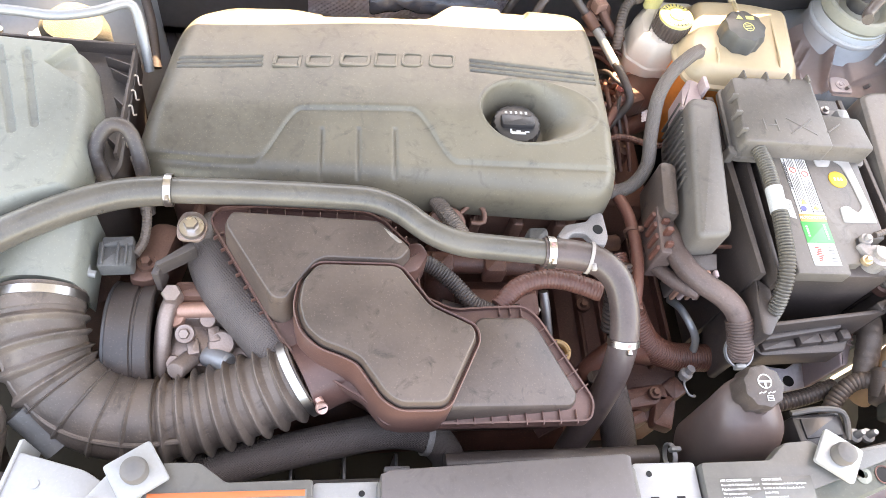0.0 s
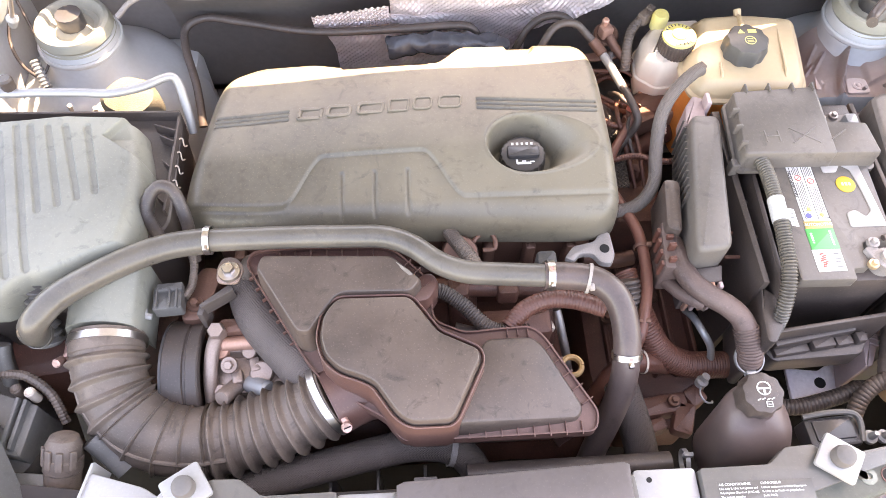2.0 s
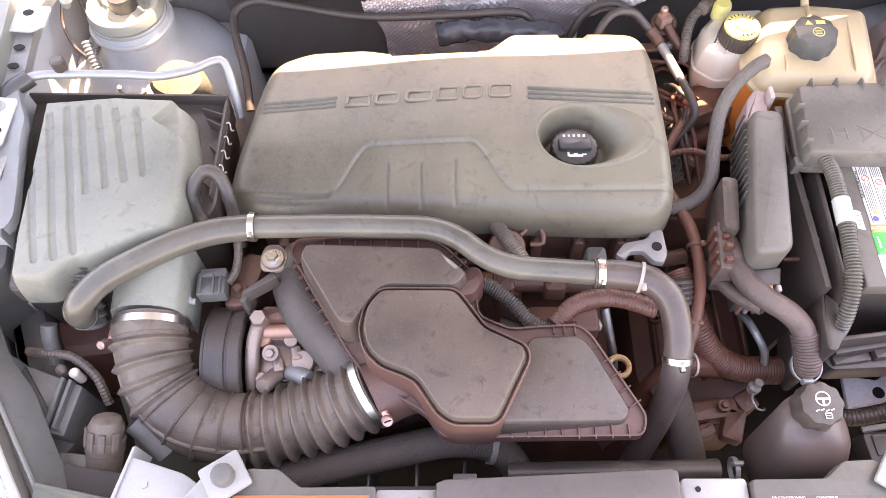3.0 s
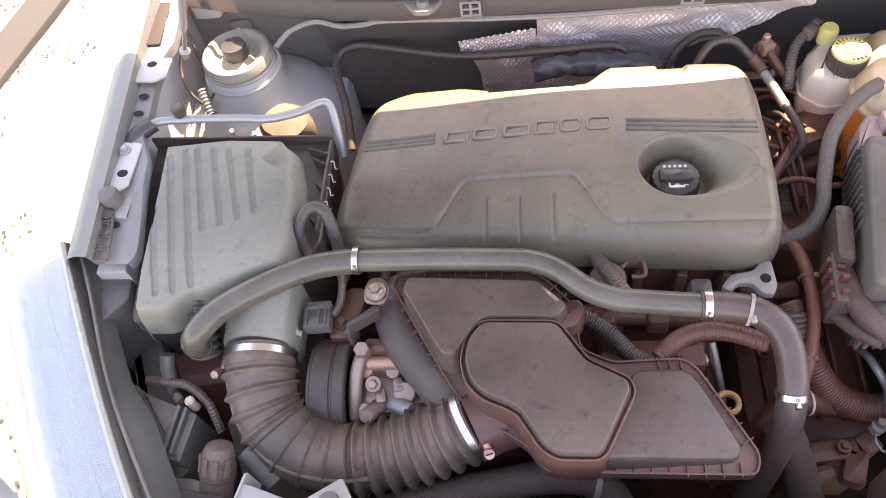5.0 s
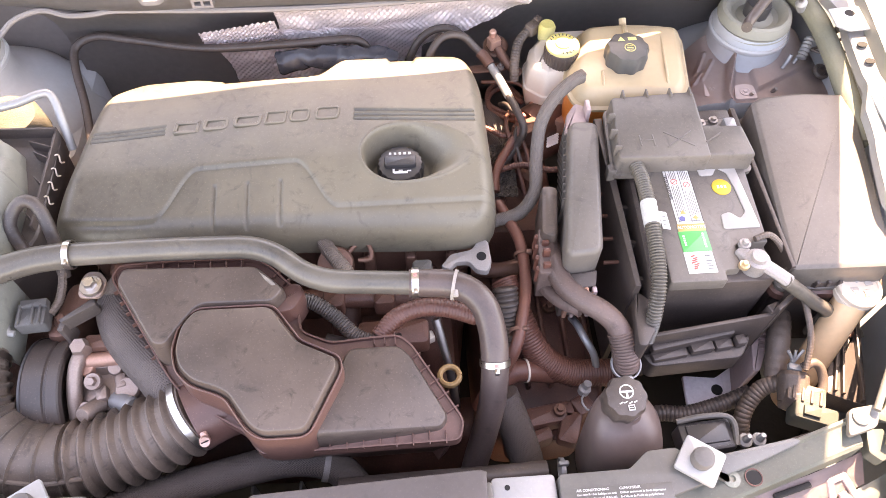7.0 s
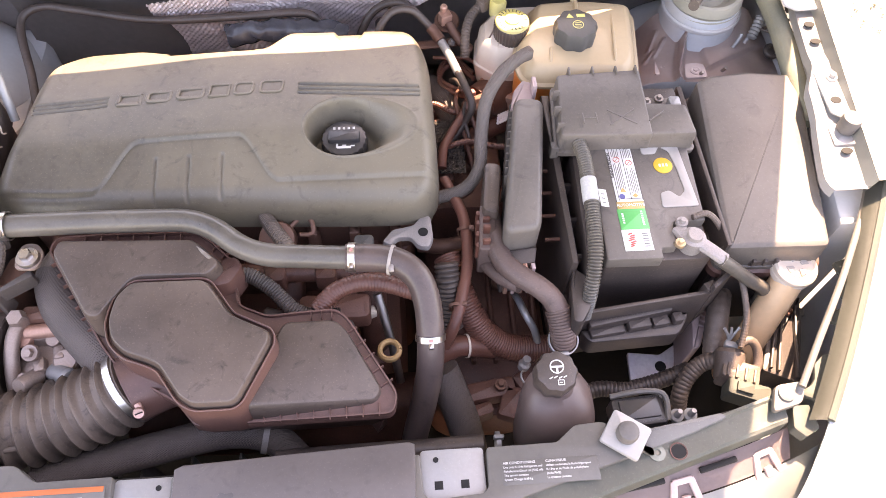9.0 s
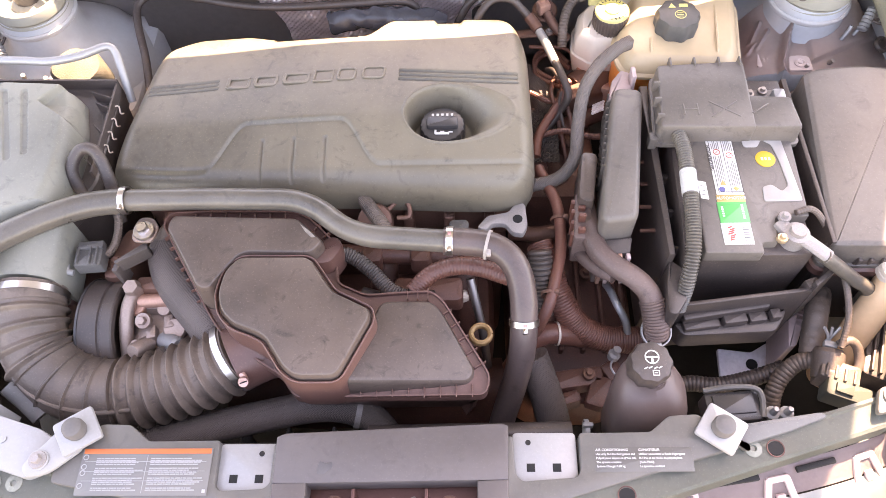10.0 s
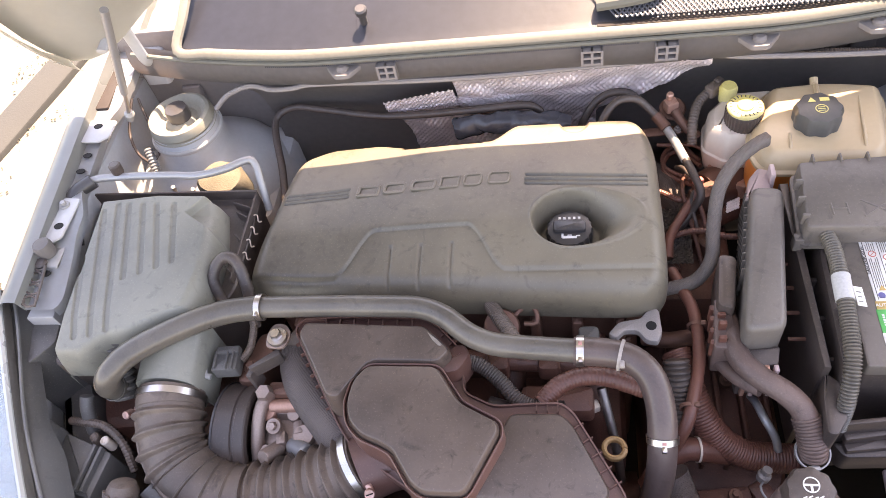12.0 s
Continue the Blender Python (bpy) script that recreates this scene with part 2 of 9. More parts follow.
def spline(points, step):
    """Evenly spaced places along a smooth curve through the points."""
    p = [Vector(q) for q in points]
    p = [2 * p[0] - p[1]] + p + [2 * p[-1] - p[-2]]
    fine = []
    for a, b, c, d in zip(p, p[1:], p[2:], p[3:]):
        for k in range(24):
            t = k / 24
            fine.append(0.5 * (2 * b + (c - a) * t + (2 * a - 5 * b + 4 * c - d) * t * t + (3 * b - a - 3 * c + d) * t ** 3))
    fine.append(p[-2])
    out, left = [fine[0]], step
    for a, b in zip(fine, fine[1:]):
        seg = (b - a).length
        while seg >= left and seg > 0:
            a = a + (b - a) * (left / seg)
            out.append(a)
            seg, left = (b - a).length, step
        left -= seg
    if (out[-1] - fine[-1]).length > step * 0.3:
        out.append(fine[-1])
    return out


def tube(bm, points, r, step=0.012, seg=14, rfun=None, caps=True, flat=1.0):
    """A round bar or hose along a curve. rfun(s, length): the radius at s metres along it."""
    pts = spline(points, step)
    rings, up = [], None
    n = len(pts)
    length = step * (n - 1)
    for i, p in enumerate(pts):
        t = (pts[min(i + 1, n - 1)] - pts[max(i - 1, 0)]).normalized()
        if up is None:
            up = Vector((0, 0, 1)) if abs(t.z) < 0.9 else Vector((0, 1, 0))
        up = (up - t * up.dot(t)).normalized()
        side = t.cross(up)
        rad = rfun(i * step, length) if rfun else r
        rings.append([bm.verts.new(p + rad * (math.cos(a) * side + flat * math.sin(a) * up)) for a in (2 * math.pi * k / seg for k in range(seg))])
    for a, b in zip(rings, rings[1:]):
        for k in range(seg):
            bm.faces.new((a[k], a[(k + 1) % seg], b[(k + 1) % seg], b[k]))
    if caps:
        bm.faces.new(rings[0][::-1])
        bm.faces.new(rings[-1])
    return bm


def bent(points, r, n=8):
    """Straight runs with bends: dense places along them, the corners rounded over r metres."""
    p = [Vector(q) for q in points]
    out = [p[0], p[0].lerp(p[1], 0.1)]
    for a, b, c in zip(p, p[1:], p[2:]):
        d = min(r, (a - b).length * 0.45, (c - b).length * 0.45)
        u, w = b + (a - b).normalized() * d, b + (c - b).normalized() * d
        out += [(1 - k / n) ** 2 * u + 2 * k / n * (1 - k / n) * b + (k / n) ** 2 * w for k in range(n + 1)]
    return out + [p[-1].lerp(p[-2], 0.1), p[-1]]


def hose(points, r, pitch=0.0, depth=0.12, seg=14, step=None, bead=None):
    """A hose; with pitch it is ribbed like conduit."""
    bm = bmesh.new()
    if pitch:
        step = pitch / 5
        return tube(bm, points, r, step, seg, lambda s, L: r * (1 - depth * (0.5 + 0.5 * math.cos(2 * math.pi * s / pitch)) ** 2))
    return tube(bm, points, r, step or max(0.006, r * 0.5), seg)


def rounded(pts, r, n=4):
    """An outline with its corners rounded by r metres."""
    out, m = [], len(pts)
    for i in range(m):
        a, b, c = (Vector(pts[(i + k) % m][:2]) for k in (-1, 0, 1))
        u, v = (a - b), (c - b)
        d = min(r, u.length * 0.45, v.length * 0.45)
        p, q = b + u.normalized() * d, b + v.normalized() * d
        for k in range(n + 1):
            t = k / n
            out.append((1 - t) ** 2 * p + 2 * t * (1 - t) * b + t * t * q)
    return out


def inset(pts, d):
    """The outline moved inwards by d (outwards: minus)."""
    m, out = len(pts), []
    area = sum(pts[i].x * pts[(i + 1) % m].y - pts[(i + 1) % m].x * pts[i].y for i in range(m))
    s = 1 if area > 0 else -1
    for i in range(m):
        a, b, c = pts[i - 1], pts[i], pts[(i + 1) % m]
        n1, n2 = ((q - p).normalized() for p, q in ((a, b), (b, c)))
        nn = Vector((-(n1.y + n2.y), n1.x + n2.x))
        k = max(0.35, nn.length / 2)
        out.append(b + s * nn.normalized() * d / k)
    return out


def loft(bm, pts, levels, plane=None, r=0.0, cap=True, n=4):
    """A body over an outline: levels are (inset, height); plane(x, y) is added to the heights."""
    base = rounded(pts, r, n) if r else [Vector(p[:2]) for p in pts]
    rings = []
    for d, z in levels:
        ring = inset(base, d) if abs(d) > 1e-9 else base
        rings.append([bm.verts.new((p.x, p.y, z + (plane(p.x, p.y) if plane else 0))) for p in ring])
    m = len(base)
    for a, b in zip(rings, rings[1:]):
        for k in range(m):
            bm.faces.new((a[k], a[(k + 1) % m], b[(k + 1) % m], b[k]))
    if cap:
        bm.faces.new(rings[-1])
        bm.faces.new(rings[0][::-1])
    return bm


def slab(bm, pts, z0, z1, bevel=0.003, r=0.0, plane=None, n=4):
    return loft(bm, pts, [(0, z0), (0, z1 - bevel), (bevel * 0.3, z1 - bevel * 0.3), (bevel, z1)], plane, r, n=n)


def rect(x0, y0, x1, y1):
    return [(x0, y0), (x1, y0), (x1, y1), (x0, y1)]


def cuboid(bm, c, size, turn=None, bevel=0.0):
    """A box about c, with its upright and top edges eased."""
    before = set(bm.verts)
    x, y, z = (s / 2 for s in size)
    b = min(bevel, x * 0.9, y * 0.9, z * 0.9)
    slab(bm, rect(-x, -y, x, y), -z, z, b or 0.0005, r=b * 1.2)
    m = Matrix.Translation(c) @ (turn.to_4x4() if turn else Matrix())
    for v in bm.verts:
        if v not in before:
            v.co = m @ v.co
    return bm


def turned(bm, profile, at, axis=(0, 0, 1), seg=28, flute=0, depth=0.0):
    """A turned body: profile rows are (radius, height along the axis). flute: grips round it."""
    q = Vector((0, 0, 1)).rotation_difference(Vector(axis)).to_matrix()
    rings = []
    for r, h in profile:
        ring = []
        for k in range(seg):
            a = 2 * math.pi * k / seg
            rr = r * (1 + depth * math.cos(flute * a)) if flute else r
            ring.append(bm.verts.new(Vector(at) + q @ Vector((rr * math.cos(a), rr * math.sin(a), h))))
        rings.append(ring)
    for a, b in zip(rings, rings[1:]):
        for k in range(seg):
            bm.faces.new((a[k], a[(k + 1) % seg], b[(k + 1) % seg], b[k]))
    bm.faces.new(rings[0][::-1])
    bm.faces.new(rings[-1])
    return bm


def band(at, axis, r, width, thick=0.0012, seg=32):
    """A flat hoop round a hose."""
    bm = bmesh.new()
    q = Vector((0, 0, 1)).rotation_difference(Vector(axis).normalized()).to_matrix()
    prof = [(r, -width / 2), (r + thick, -width / 2), (r + thick, width / 2), (r, width / 2)]
    rings = [[bm.verts.new(Vector(at) + q @ Vector((pr * math.cos(2 * math.pi * k / seg), pr * math.sin(2 * math.pi * k / seg), h))) for pr, h in prof] for k in range(seg)]
    for i in range(seg):
        a, b = rings[i], rings[(i + 1) % seg]
        for k in range(4):
            bm.faces.new((a[k], a[(k + 1) % 4], b[(k + 1) % 4], b[k]))
    return bm


def bolt(name, at, r, parent, mat=None, axis=(0, 0, 1), label=""):
    """A flanged hexagon bolt."""
    bm = bmesh.new()
    turned(bm, [(r * 1.0, -0.004), (r * 1.0, r * 0.15), (r * 0.95, r * 0.28)], at, axis, 24)
    turned(bm, [(r * 0.58, 0), (r * 0.58, r * 0.8), (r * 0.5, r * 0.95)], at, axis, 6)
    return part(name, bm, mat or M_STEEL, parent, label)


def heights(bm, xs, ys, fx, fy, fz):
    """A sheet over a grid of (u, v) with places fx, fy and heights fz(x, y, u, v)."""
    g = []
    for v in ys:
        row = []
        for u in xs:
            x, y = fx(u, v), fy(u, v)
            row.append(bm.verts.new((x, y, fz(x, y, u, v))))
        g.append(row)
    for a, b in zip(g, g[1:]):
        for k in range(len(xs) - 1):
            bm.faces.new((a[k], a[k + 1], b[k + 1], b[k]))
    return g


def ovals(bm, rows, seg=36, power=2.0):
    """A body of stacked ovals: rows are (z, cx, cy, rx, ry)."""
    rings = []
    for z, cx, cy, rx, ry in rows:
        ring = []
        for k in range(seg):
            a = 2 * math.pi * k / seg
            c, s = math.cos(a), math.sin(a)
            q = (abs(c) ** power + abs(s) ** power) ** (-1 / power)
            ring.append(bm.verts.new((cx + rx * q * c, cy + ry * q * s, z)))
        rings.append(ring)
    for a, b in zip(rings, rings[1:]):
        for k in range(seg):
            bm.faces.new((a[k], a[(k + 1) % seg], b[(k + 1) % seg], b[k]))
    bm.faces.new(rings[0][::-1])
    bm.faces.new(rings[-1])
    return bm


def smooth01(t):
    t = max(0.0, min(1.0, t))
    return t * t * (3 - 2 * t)


def steps(a, b, n):
    return [a + (b - a) * i / (n - 1) for i in range(n)]


def lettering(name, words, size, at, mat, parent, turn=None, depth=0.0003, align="CENTER"):
    """Words as a flat mesh."""
    cu = bpy.data.curves.new(name, "FONT")
    cu.body, cu.size, cu.align_x, cu.align_y, cu.extrude = words, size, align, "CENTER", depth
    tmp = new(name, cu)
    dg = bpy.context.evaluated_depsgraph_get()
    me = bpy.data.meshes.new_from_object(tmp.evaluated_get(dg))
    bpy.data.objects.remove(tmp)
    me.materials.clear()
    me.materials.append(mat)
    ob = new(name, me)
    m = Matrix.Translation(at) @ (turn.to_4x4() if turn else Matrix())
    me.transform(m)
    c = Vector(at)
    me.transform(Matrix.Translation(-c))
    ob.location = c
    ob.parent = parent
    ob.matrix_parent_inverse = Matrix.Translation(-base_of(parent)) if parent.parent is None else Matrix.Translation(-Vector(parent.location))
    return ob


# ---- the setting: ground, bay walls, cowl ----
def ground():
    bm = bmesh.new()
    xs = [-3000, -60, -12] + steps(-5, 5, 60) + [12, 60, 3000]
    ys = [-3000, -60, -12] + steps(-5, 5, 60) + [12, 60, 3000]

    def h(x, y, u, v):
        if abs(x) > 6 or abs(y) > 6:
            return 0.0
        rut = 0.012 * math.sin(x * 9 + 0.6 * math.sin(y * 3)) * smooth01((math.sin(y * 0.7 + 1) + 1) / 2)
        return rut + 0.02 * noise.noise(Vector((x * 2.1, y * 2.1, 0))) + 0.008 * noise.noise(Vector((x * 9, y * 9, 3)))
    heights(bm, xs, ys, lambda u, v: u, lambda u, v: v, h)
    tagged(finish(bm, "ground", M_GROUND), "pale dry earth ground in full sun", "ground", kind="structure")
    bm = bmesh.new()
    rng = random.Random(5)
    for k in range(15000):
        x, y = (rng.uniform(-3.4, -1.0), rng.uniform(-0.5, 3.5)) if k % 4 else (rng.uniform(0.95, 2.4), rng.uniform(-1.0, 1.6))
        if noise.noise(Vector((x * 3.5, y * 3.5, 7))) < 0.20 and rng.random() > 0.02:
            continue
        a, s = rng.uniform(0, 6.3), rng.uniform(0.002, 0.009)
        z = h(x, y, 0, 0) + 0.004
        u, w = Vector((math.cos(a), math.sin(a), 0)) * s, Vector((-math.sin(a), math.cos(a), 0)) * s * rng.uniform(0.3, 0.7)
        c = Vector((x, y, z))
        f = [bm.verts.new(c - u), bm.verts.new(c + w + Vector((0, 0, s * 0.3))), bm.verts.new(c + u), bm.verts.new(c - w + Vector((0, 0, s * 0.2)))]
        bm.faces.new(f)
    tagged(finish(bm, "leaf_litter", M_LEAF), "scattered dry leaves and twigs on the pale ground", "leaves", kind="stuff")
    bm = bmesh.new()
    slab(bm, [(-2.62, -2.0), (-1.04, 5.2), (-1.19, 5.2), (-2.77, -2.0)], -0.05, 0.035, 0.01)
    tagged(finish(bm, "road", M_ASPHALT), "grey asphalt strip beyond the earth", "road", kind="structure")


ground()


def bay_shell():
    """The dark pan, side aprons and firewall that close the bay."""
    bm = bmesh.new()
    slab(bm, rect(-0.78, -0.06, 0.80, 0.9), 0.20, 0.23, 0.005)
    tagged(finish(bm, "floor", M_UNDERTRAY), "dark grimy undertray below the engine", "undertray", kind="structure")
    for side, name in ((-1, "wall_left"), (1, "wall_right")):
        bm = bmesh.new()
        if side < 0:
            slab(bm, [(-0.704, 0.30), (-0.728, 0.42), (-0.745, 0.50), (-0.748, 0.9), (-0.765, 0.9), (-0.750, 0.30)], 0.22, 0.762, 0.004)
        else:
            slab(bm, [(0.728, 0.27), (0.744, 0.40), (0.760, 0.52), (0.764, 0.9), (0.780, 0.9), (0.780, 0.27)], 0.22, 0.745, 0.004)
            slab(bm, rect(0.785, 0.0, 0.795, 0.265), 0.22, 0.66, 0.003)
        tagged(finish(bm, name, M_BAYPAINT), "pale painted inner wing panel", "inner wing", kind="structure")
    bm = bmesh.new()
    slab(bm, rect(-0.80, 0.838, 0.80, 0.85), 0.22, 0.862, 0.004)
    for x in steps(-0.66, 0.70, 9):
        slab(bm, rect(x - 0.02, 0.826, x + 0.02, 0.84), 0.30, 0.74, 0.006, r=0.008)
    tagged(finish(bm, "firewall", M_FIREWALL), "dusty grey firewall panel behind the engine", "firewall", kind="structure")
    bm = bmesh.new()
    heights(bm, steps(-0.50, 0.66, 80), steps(0, 1, 20), lambda u, v: u, lambda u, v: 0.802 - 0.058 * v ** 5, lambda x, y, u, v: 0.52 + 0.272 * v + 0.004 * math.sin(x * 21) * v)
    bmesh.ops.solidify(bm, geom=bm.faces[:], thickness=0.004)
    tagged(finish(bm, "wall_lining", M_FIREWALL), "dull grey lining below the cowl", "lining", kind="structure")


bay_shell()


def cowl():
    """The plastic scuttle panel before the windscreen, its front lip and grille."""
    c = thing("windscreen_cowl", (0, 0.9, 0.83), "matt dark grey plastic cowl panel below the windscreen", "cowl panel")

    def front(x):
        return 0.712 + 0.30 * max(0.0, abs(x) - 0.33) ** 1.6
    # sheet that rises and then falls to the screen
    bm = bmesh.new()
    heights(bm, steps(-0.60, 0.76, 84), steps(0, 1, 24), lambda u, v: u, lambda u, v: front(u) + 0.02 + v * 0.42,
            lambda x, y, u, v: 0.872 + 0.05 * math.sin(v * 2.6) + 0.10 * v * v)
    bmesh.ops.solidify(bm, geom=bm.faces[:], thickness=0.004)
    part("panel", bm, M_COWL, c)
    # rubber lip along the front edge
    bm = bmesh.new()
    tube(bm, [(-0.585, 0.875, 0.935), (-0.592, 0.815, 0.905)] + [(x, front(x) + 0.012, 0.872) for x in steps(-0.60, 0.74, 24)], 0.0095, 0.012, 10, flat=0.7)
    tube(bm, [(x, front(x) + 0.006, 0.860) for x in steps(-0.70, 0.74, 24)], 0.004, 0.012, 8)
    part("lip_seal", bm, M_COWLLIP, c, "pale weathered rubber lip seal")
    # upright panel below the lip
    bm = bmesh.new()
    heights(bm, steps(-0.72, 0.76, 90), steps(0, 1, 10), lambda u, v: u, lambda u, v: front(u) + 0.022 - 0.012 * math.sin(v * 3.1),
            lambda x, y, u, v: 0.800 + 0.065 * v)
    bmesh.ops.solidify(bm, geom=bm.faces[:], thickness=0.004)
    part("front_panel", bm, M_FIREWALL, c)
    # ribbed strip
    bm = bmesh.new()
    for x in steps(-0.44, 0.16, 170):
        cuboid(bm, (x, front(x) + 0.009, 0.856), (0.0022, 0.004, 0.010))
    part("ribbed_strip", bm, M_COWL, c)
    for x, w in ((-0.234, 0.028), (0.092, 0.030), (0.203, 0.030)):
        bm = bmesh.new()
        for dx in (-w / 2, 0, w / 2):
            cuboid(bm, (x + dx, front(x) + 0.006, 0.835), (0.004, 0.014, 0.028))
        for dz in (-0.012, 0.0, 0.012):
            cuboid(bm, (x, front(x) + 0.006, 0.835 + dz), (w, 0.013, 0.004))
        part("clip", bm, M_FIREWALL, c)
    for x in (-0.306, 0.334, 0.50):
        bm = bmesh.new()
        slab(bm, [(x - 0.035, front(x) + 0.02), (x + 0.035, front(x) + 0.02), (x + 0.012, front(x) - 0.012), (x - 0.012, front(x) - 0.012)], 0.838, 0.846, 0.002, r=0.006)
        turned(bm, [(0.010, 0), (0.010, 0.004), (0.006, 0.007)], (x, front(x) + 0.004, 0.846), seg=16)
        part("tab", bm, M_FIREWALL, c)
    # air grille with small diamond holes: crossed bars
    bm = bmesh.new()
    for k in range(84):
        x = 0.13 + 0.0074 * k
        for sx in (-1, 1):
            a, b = Vector((x, 0.742, 0.884)), Vector((x + sx * 0.11, 0.90, 0.939))
            tube(bm, [a, (a + b) / 2, b], 0.0018, 0.08, 6)
    part("grille", bm, M_COWL, c, "grey diamond-mesh air grille")
    bm = bmesh.new()
    slab(bm, rect(0.10, 0.735, 0.76, 1.15), 0.866, 0.876, 0.002)
    part("grille_tray", bm, M_UNDERTRAY, c)
    # washer jet
    w = thing("washer_jet", (-0.27, 0.775, 0.90), "small black washer jet on the cowl panel", "washer jet")
    bm = bmesh.new()
    turned(bm, [(0.006, -0.02), (0.006, 0.006), (0.0095, 0.008), (0.0105, 0.017), (0.008, 0.020)], (-0.268, 0.775, 0.900), (0.05, -0.2, 1), 16)
    part("nozzle", bm, M_GLOSSBLACK, w)
    p = thing("wiper_pivot", (0.17, 0.77, 0.9), "black wiper pivot with a bare steel nut", "wiper pivot")
    bm = bmesh.new()
    tube(bm, [(0.10, 0.765, 0.895), (0.15, 0.765, 0.900), (0.19, 0.775, 0.905), (0.205, 0.82, 0.925), (0.21, 0.90, 0.955)], 0.012, 0.01, 10)
    part("arm", bm, M_COWLLIP, p)
    bm = bmesh.new()
    turned(bm, [(0.028, -0.02), (0.028, 0.004), (0.020, 0.012), (0.008, 0.013), (0.008, 0.024)], (0.165, 0.800, 0.905), seg=20)
    part("spindle", bm, M_BLACK, p)


M_COWLLIP = material("weathered_rubber_lip", (0.115, 0.113, 0.098), 0.7, dust=0.4, dust_colour=(0.180, 0.172, 0.145), scale=25)
cowl()


M_FLANGE = material("dull_pinkish_flange", (0.200, 0.180, 0.178), 0.5, dust=0.4, dust_colour=(0.270, 0.230, 0.210), scale=30)


def firewall_seam():
    """Wavy flange line below the cowl and the foil heat shield."""
    bm = bmesh.new()
    tube(bm, [(-0.56, 0.72, 0.775), (-0.533, 0.735, 0.793), (-0.49, 0.742, 0.803), (-0.45, 0.735, 0.797), (-0.41, 0.732, 0.800), (-0.369, 0.738, 0.800), (-0.2, 0.73, 0.800), (-0.05, 0.729, 0.80),
              (0.15, 0.738, 0.80), (0.245, 0.738, 0.803), (0.275, 0.742, 0.807), (0.32, 0.735, 0.80), (0.517, 0.722, 0.80), (0.60, 0.735, 0.80)], 0.0045, 0.008, 8)
    t = tagged(finish(bm, "trim", M_FLANGE), "pale painted flange edge below the cowl", "trim", kind="structure")
    s = thing("heat_shield", (0, 0.79, 0.62), "embossed silver foil heat shield on the firewall", "heat shield")
    bm = bmesh.new()

    def edge_l(v):
        return -0.235 - 0.02 * smooth01((v - 0.30) * 2.4) + 0.12 * smooth01((v - 0.66) * 9)

    def edge_r(v):
        return 0.10 + 0.175 * smooth01((v - 0.42) / 0.55)

    def f(u, v):
        return edge_l(v) + (edge_r(v) - edge_l(v)) * u

    def fy(u, v):
        x, z = f(u, v), 0.245 * v
        k = 0.0010 * math.cos(2 * math.pi * x / 0.0098) * math.cos(2 * math.pi * z / 0.0118)
        crease = 0.012 * noise.noise(Vector((x * 9, v * 4, 1))) + 0.007 * noise.noise(Vector((x * 26, v * 9, 4)))
        return 0.790 - 0.056 * v ** 1.5 - k + crease
    heights(bm, steps(0, 1, 480), steps(0, 1, 220), f, fy, lambda x, y, u, v: 0.56 + 0.245 * v - 0.012 * (1 - u) * v)
    bmesh.ops.solidify(bm, geom=bm.faces[:], thickness=0.0015)
    part("foil", bm, M_FOIL, s)
    bm = bmesh.new()
    heights(bm, steps(0, 1, 160), steps(0, 1, 90), lambda u, v: -0.262 + 0.125 * u, lambda u, v: 0.764 - 0.030 * v + 0.0015 * math.cos(80 * u) * math.cos(44 * v) + 0.004 * noise.noise(Vector((u * 6, v * 5, 3))), lambda x, y, u, v: 0.685 + 0.068 * v + 0.02 * u)
    bmesh.ops.solidify(bm, geom=bm.faces[:], thickness=0.0015)
    part("foil_tab", bm, M_FOIL, s)


firewall_seam()


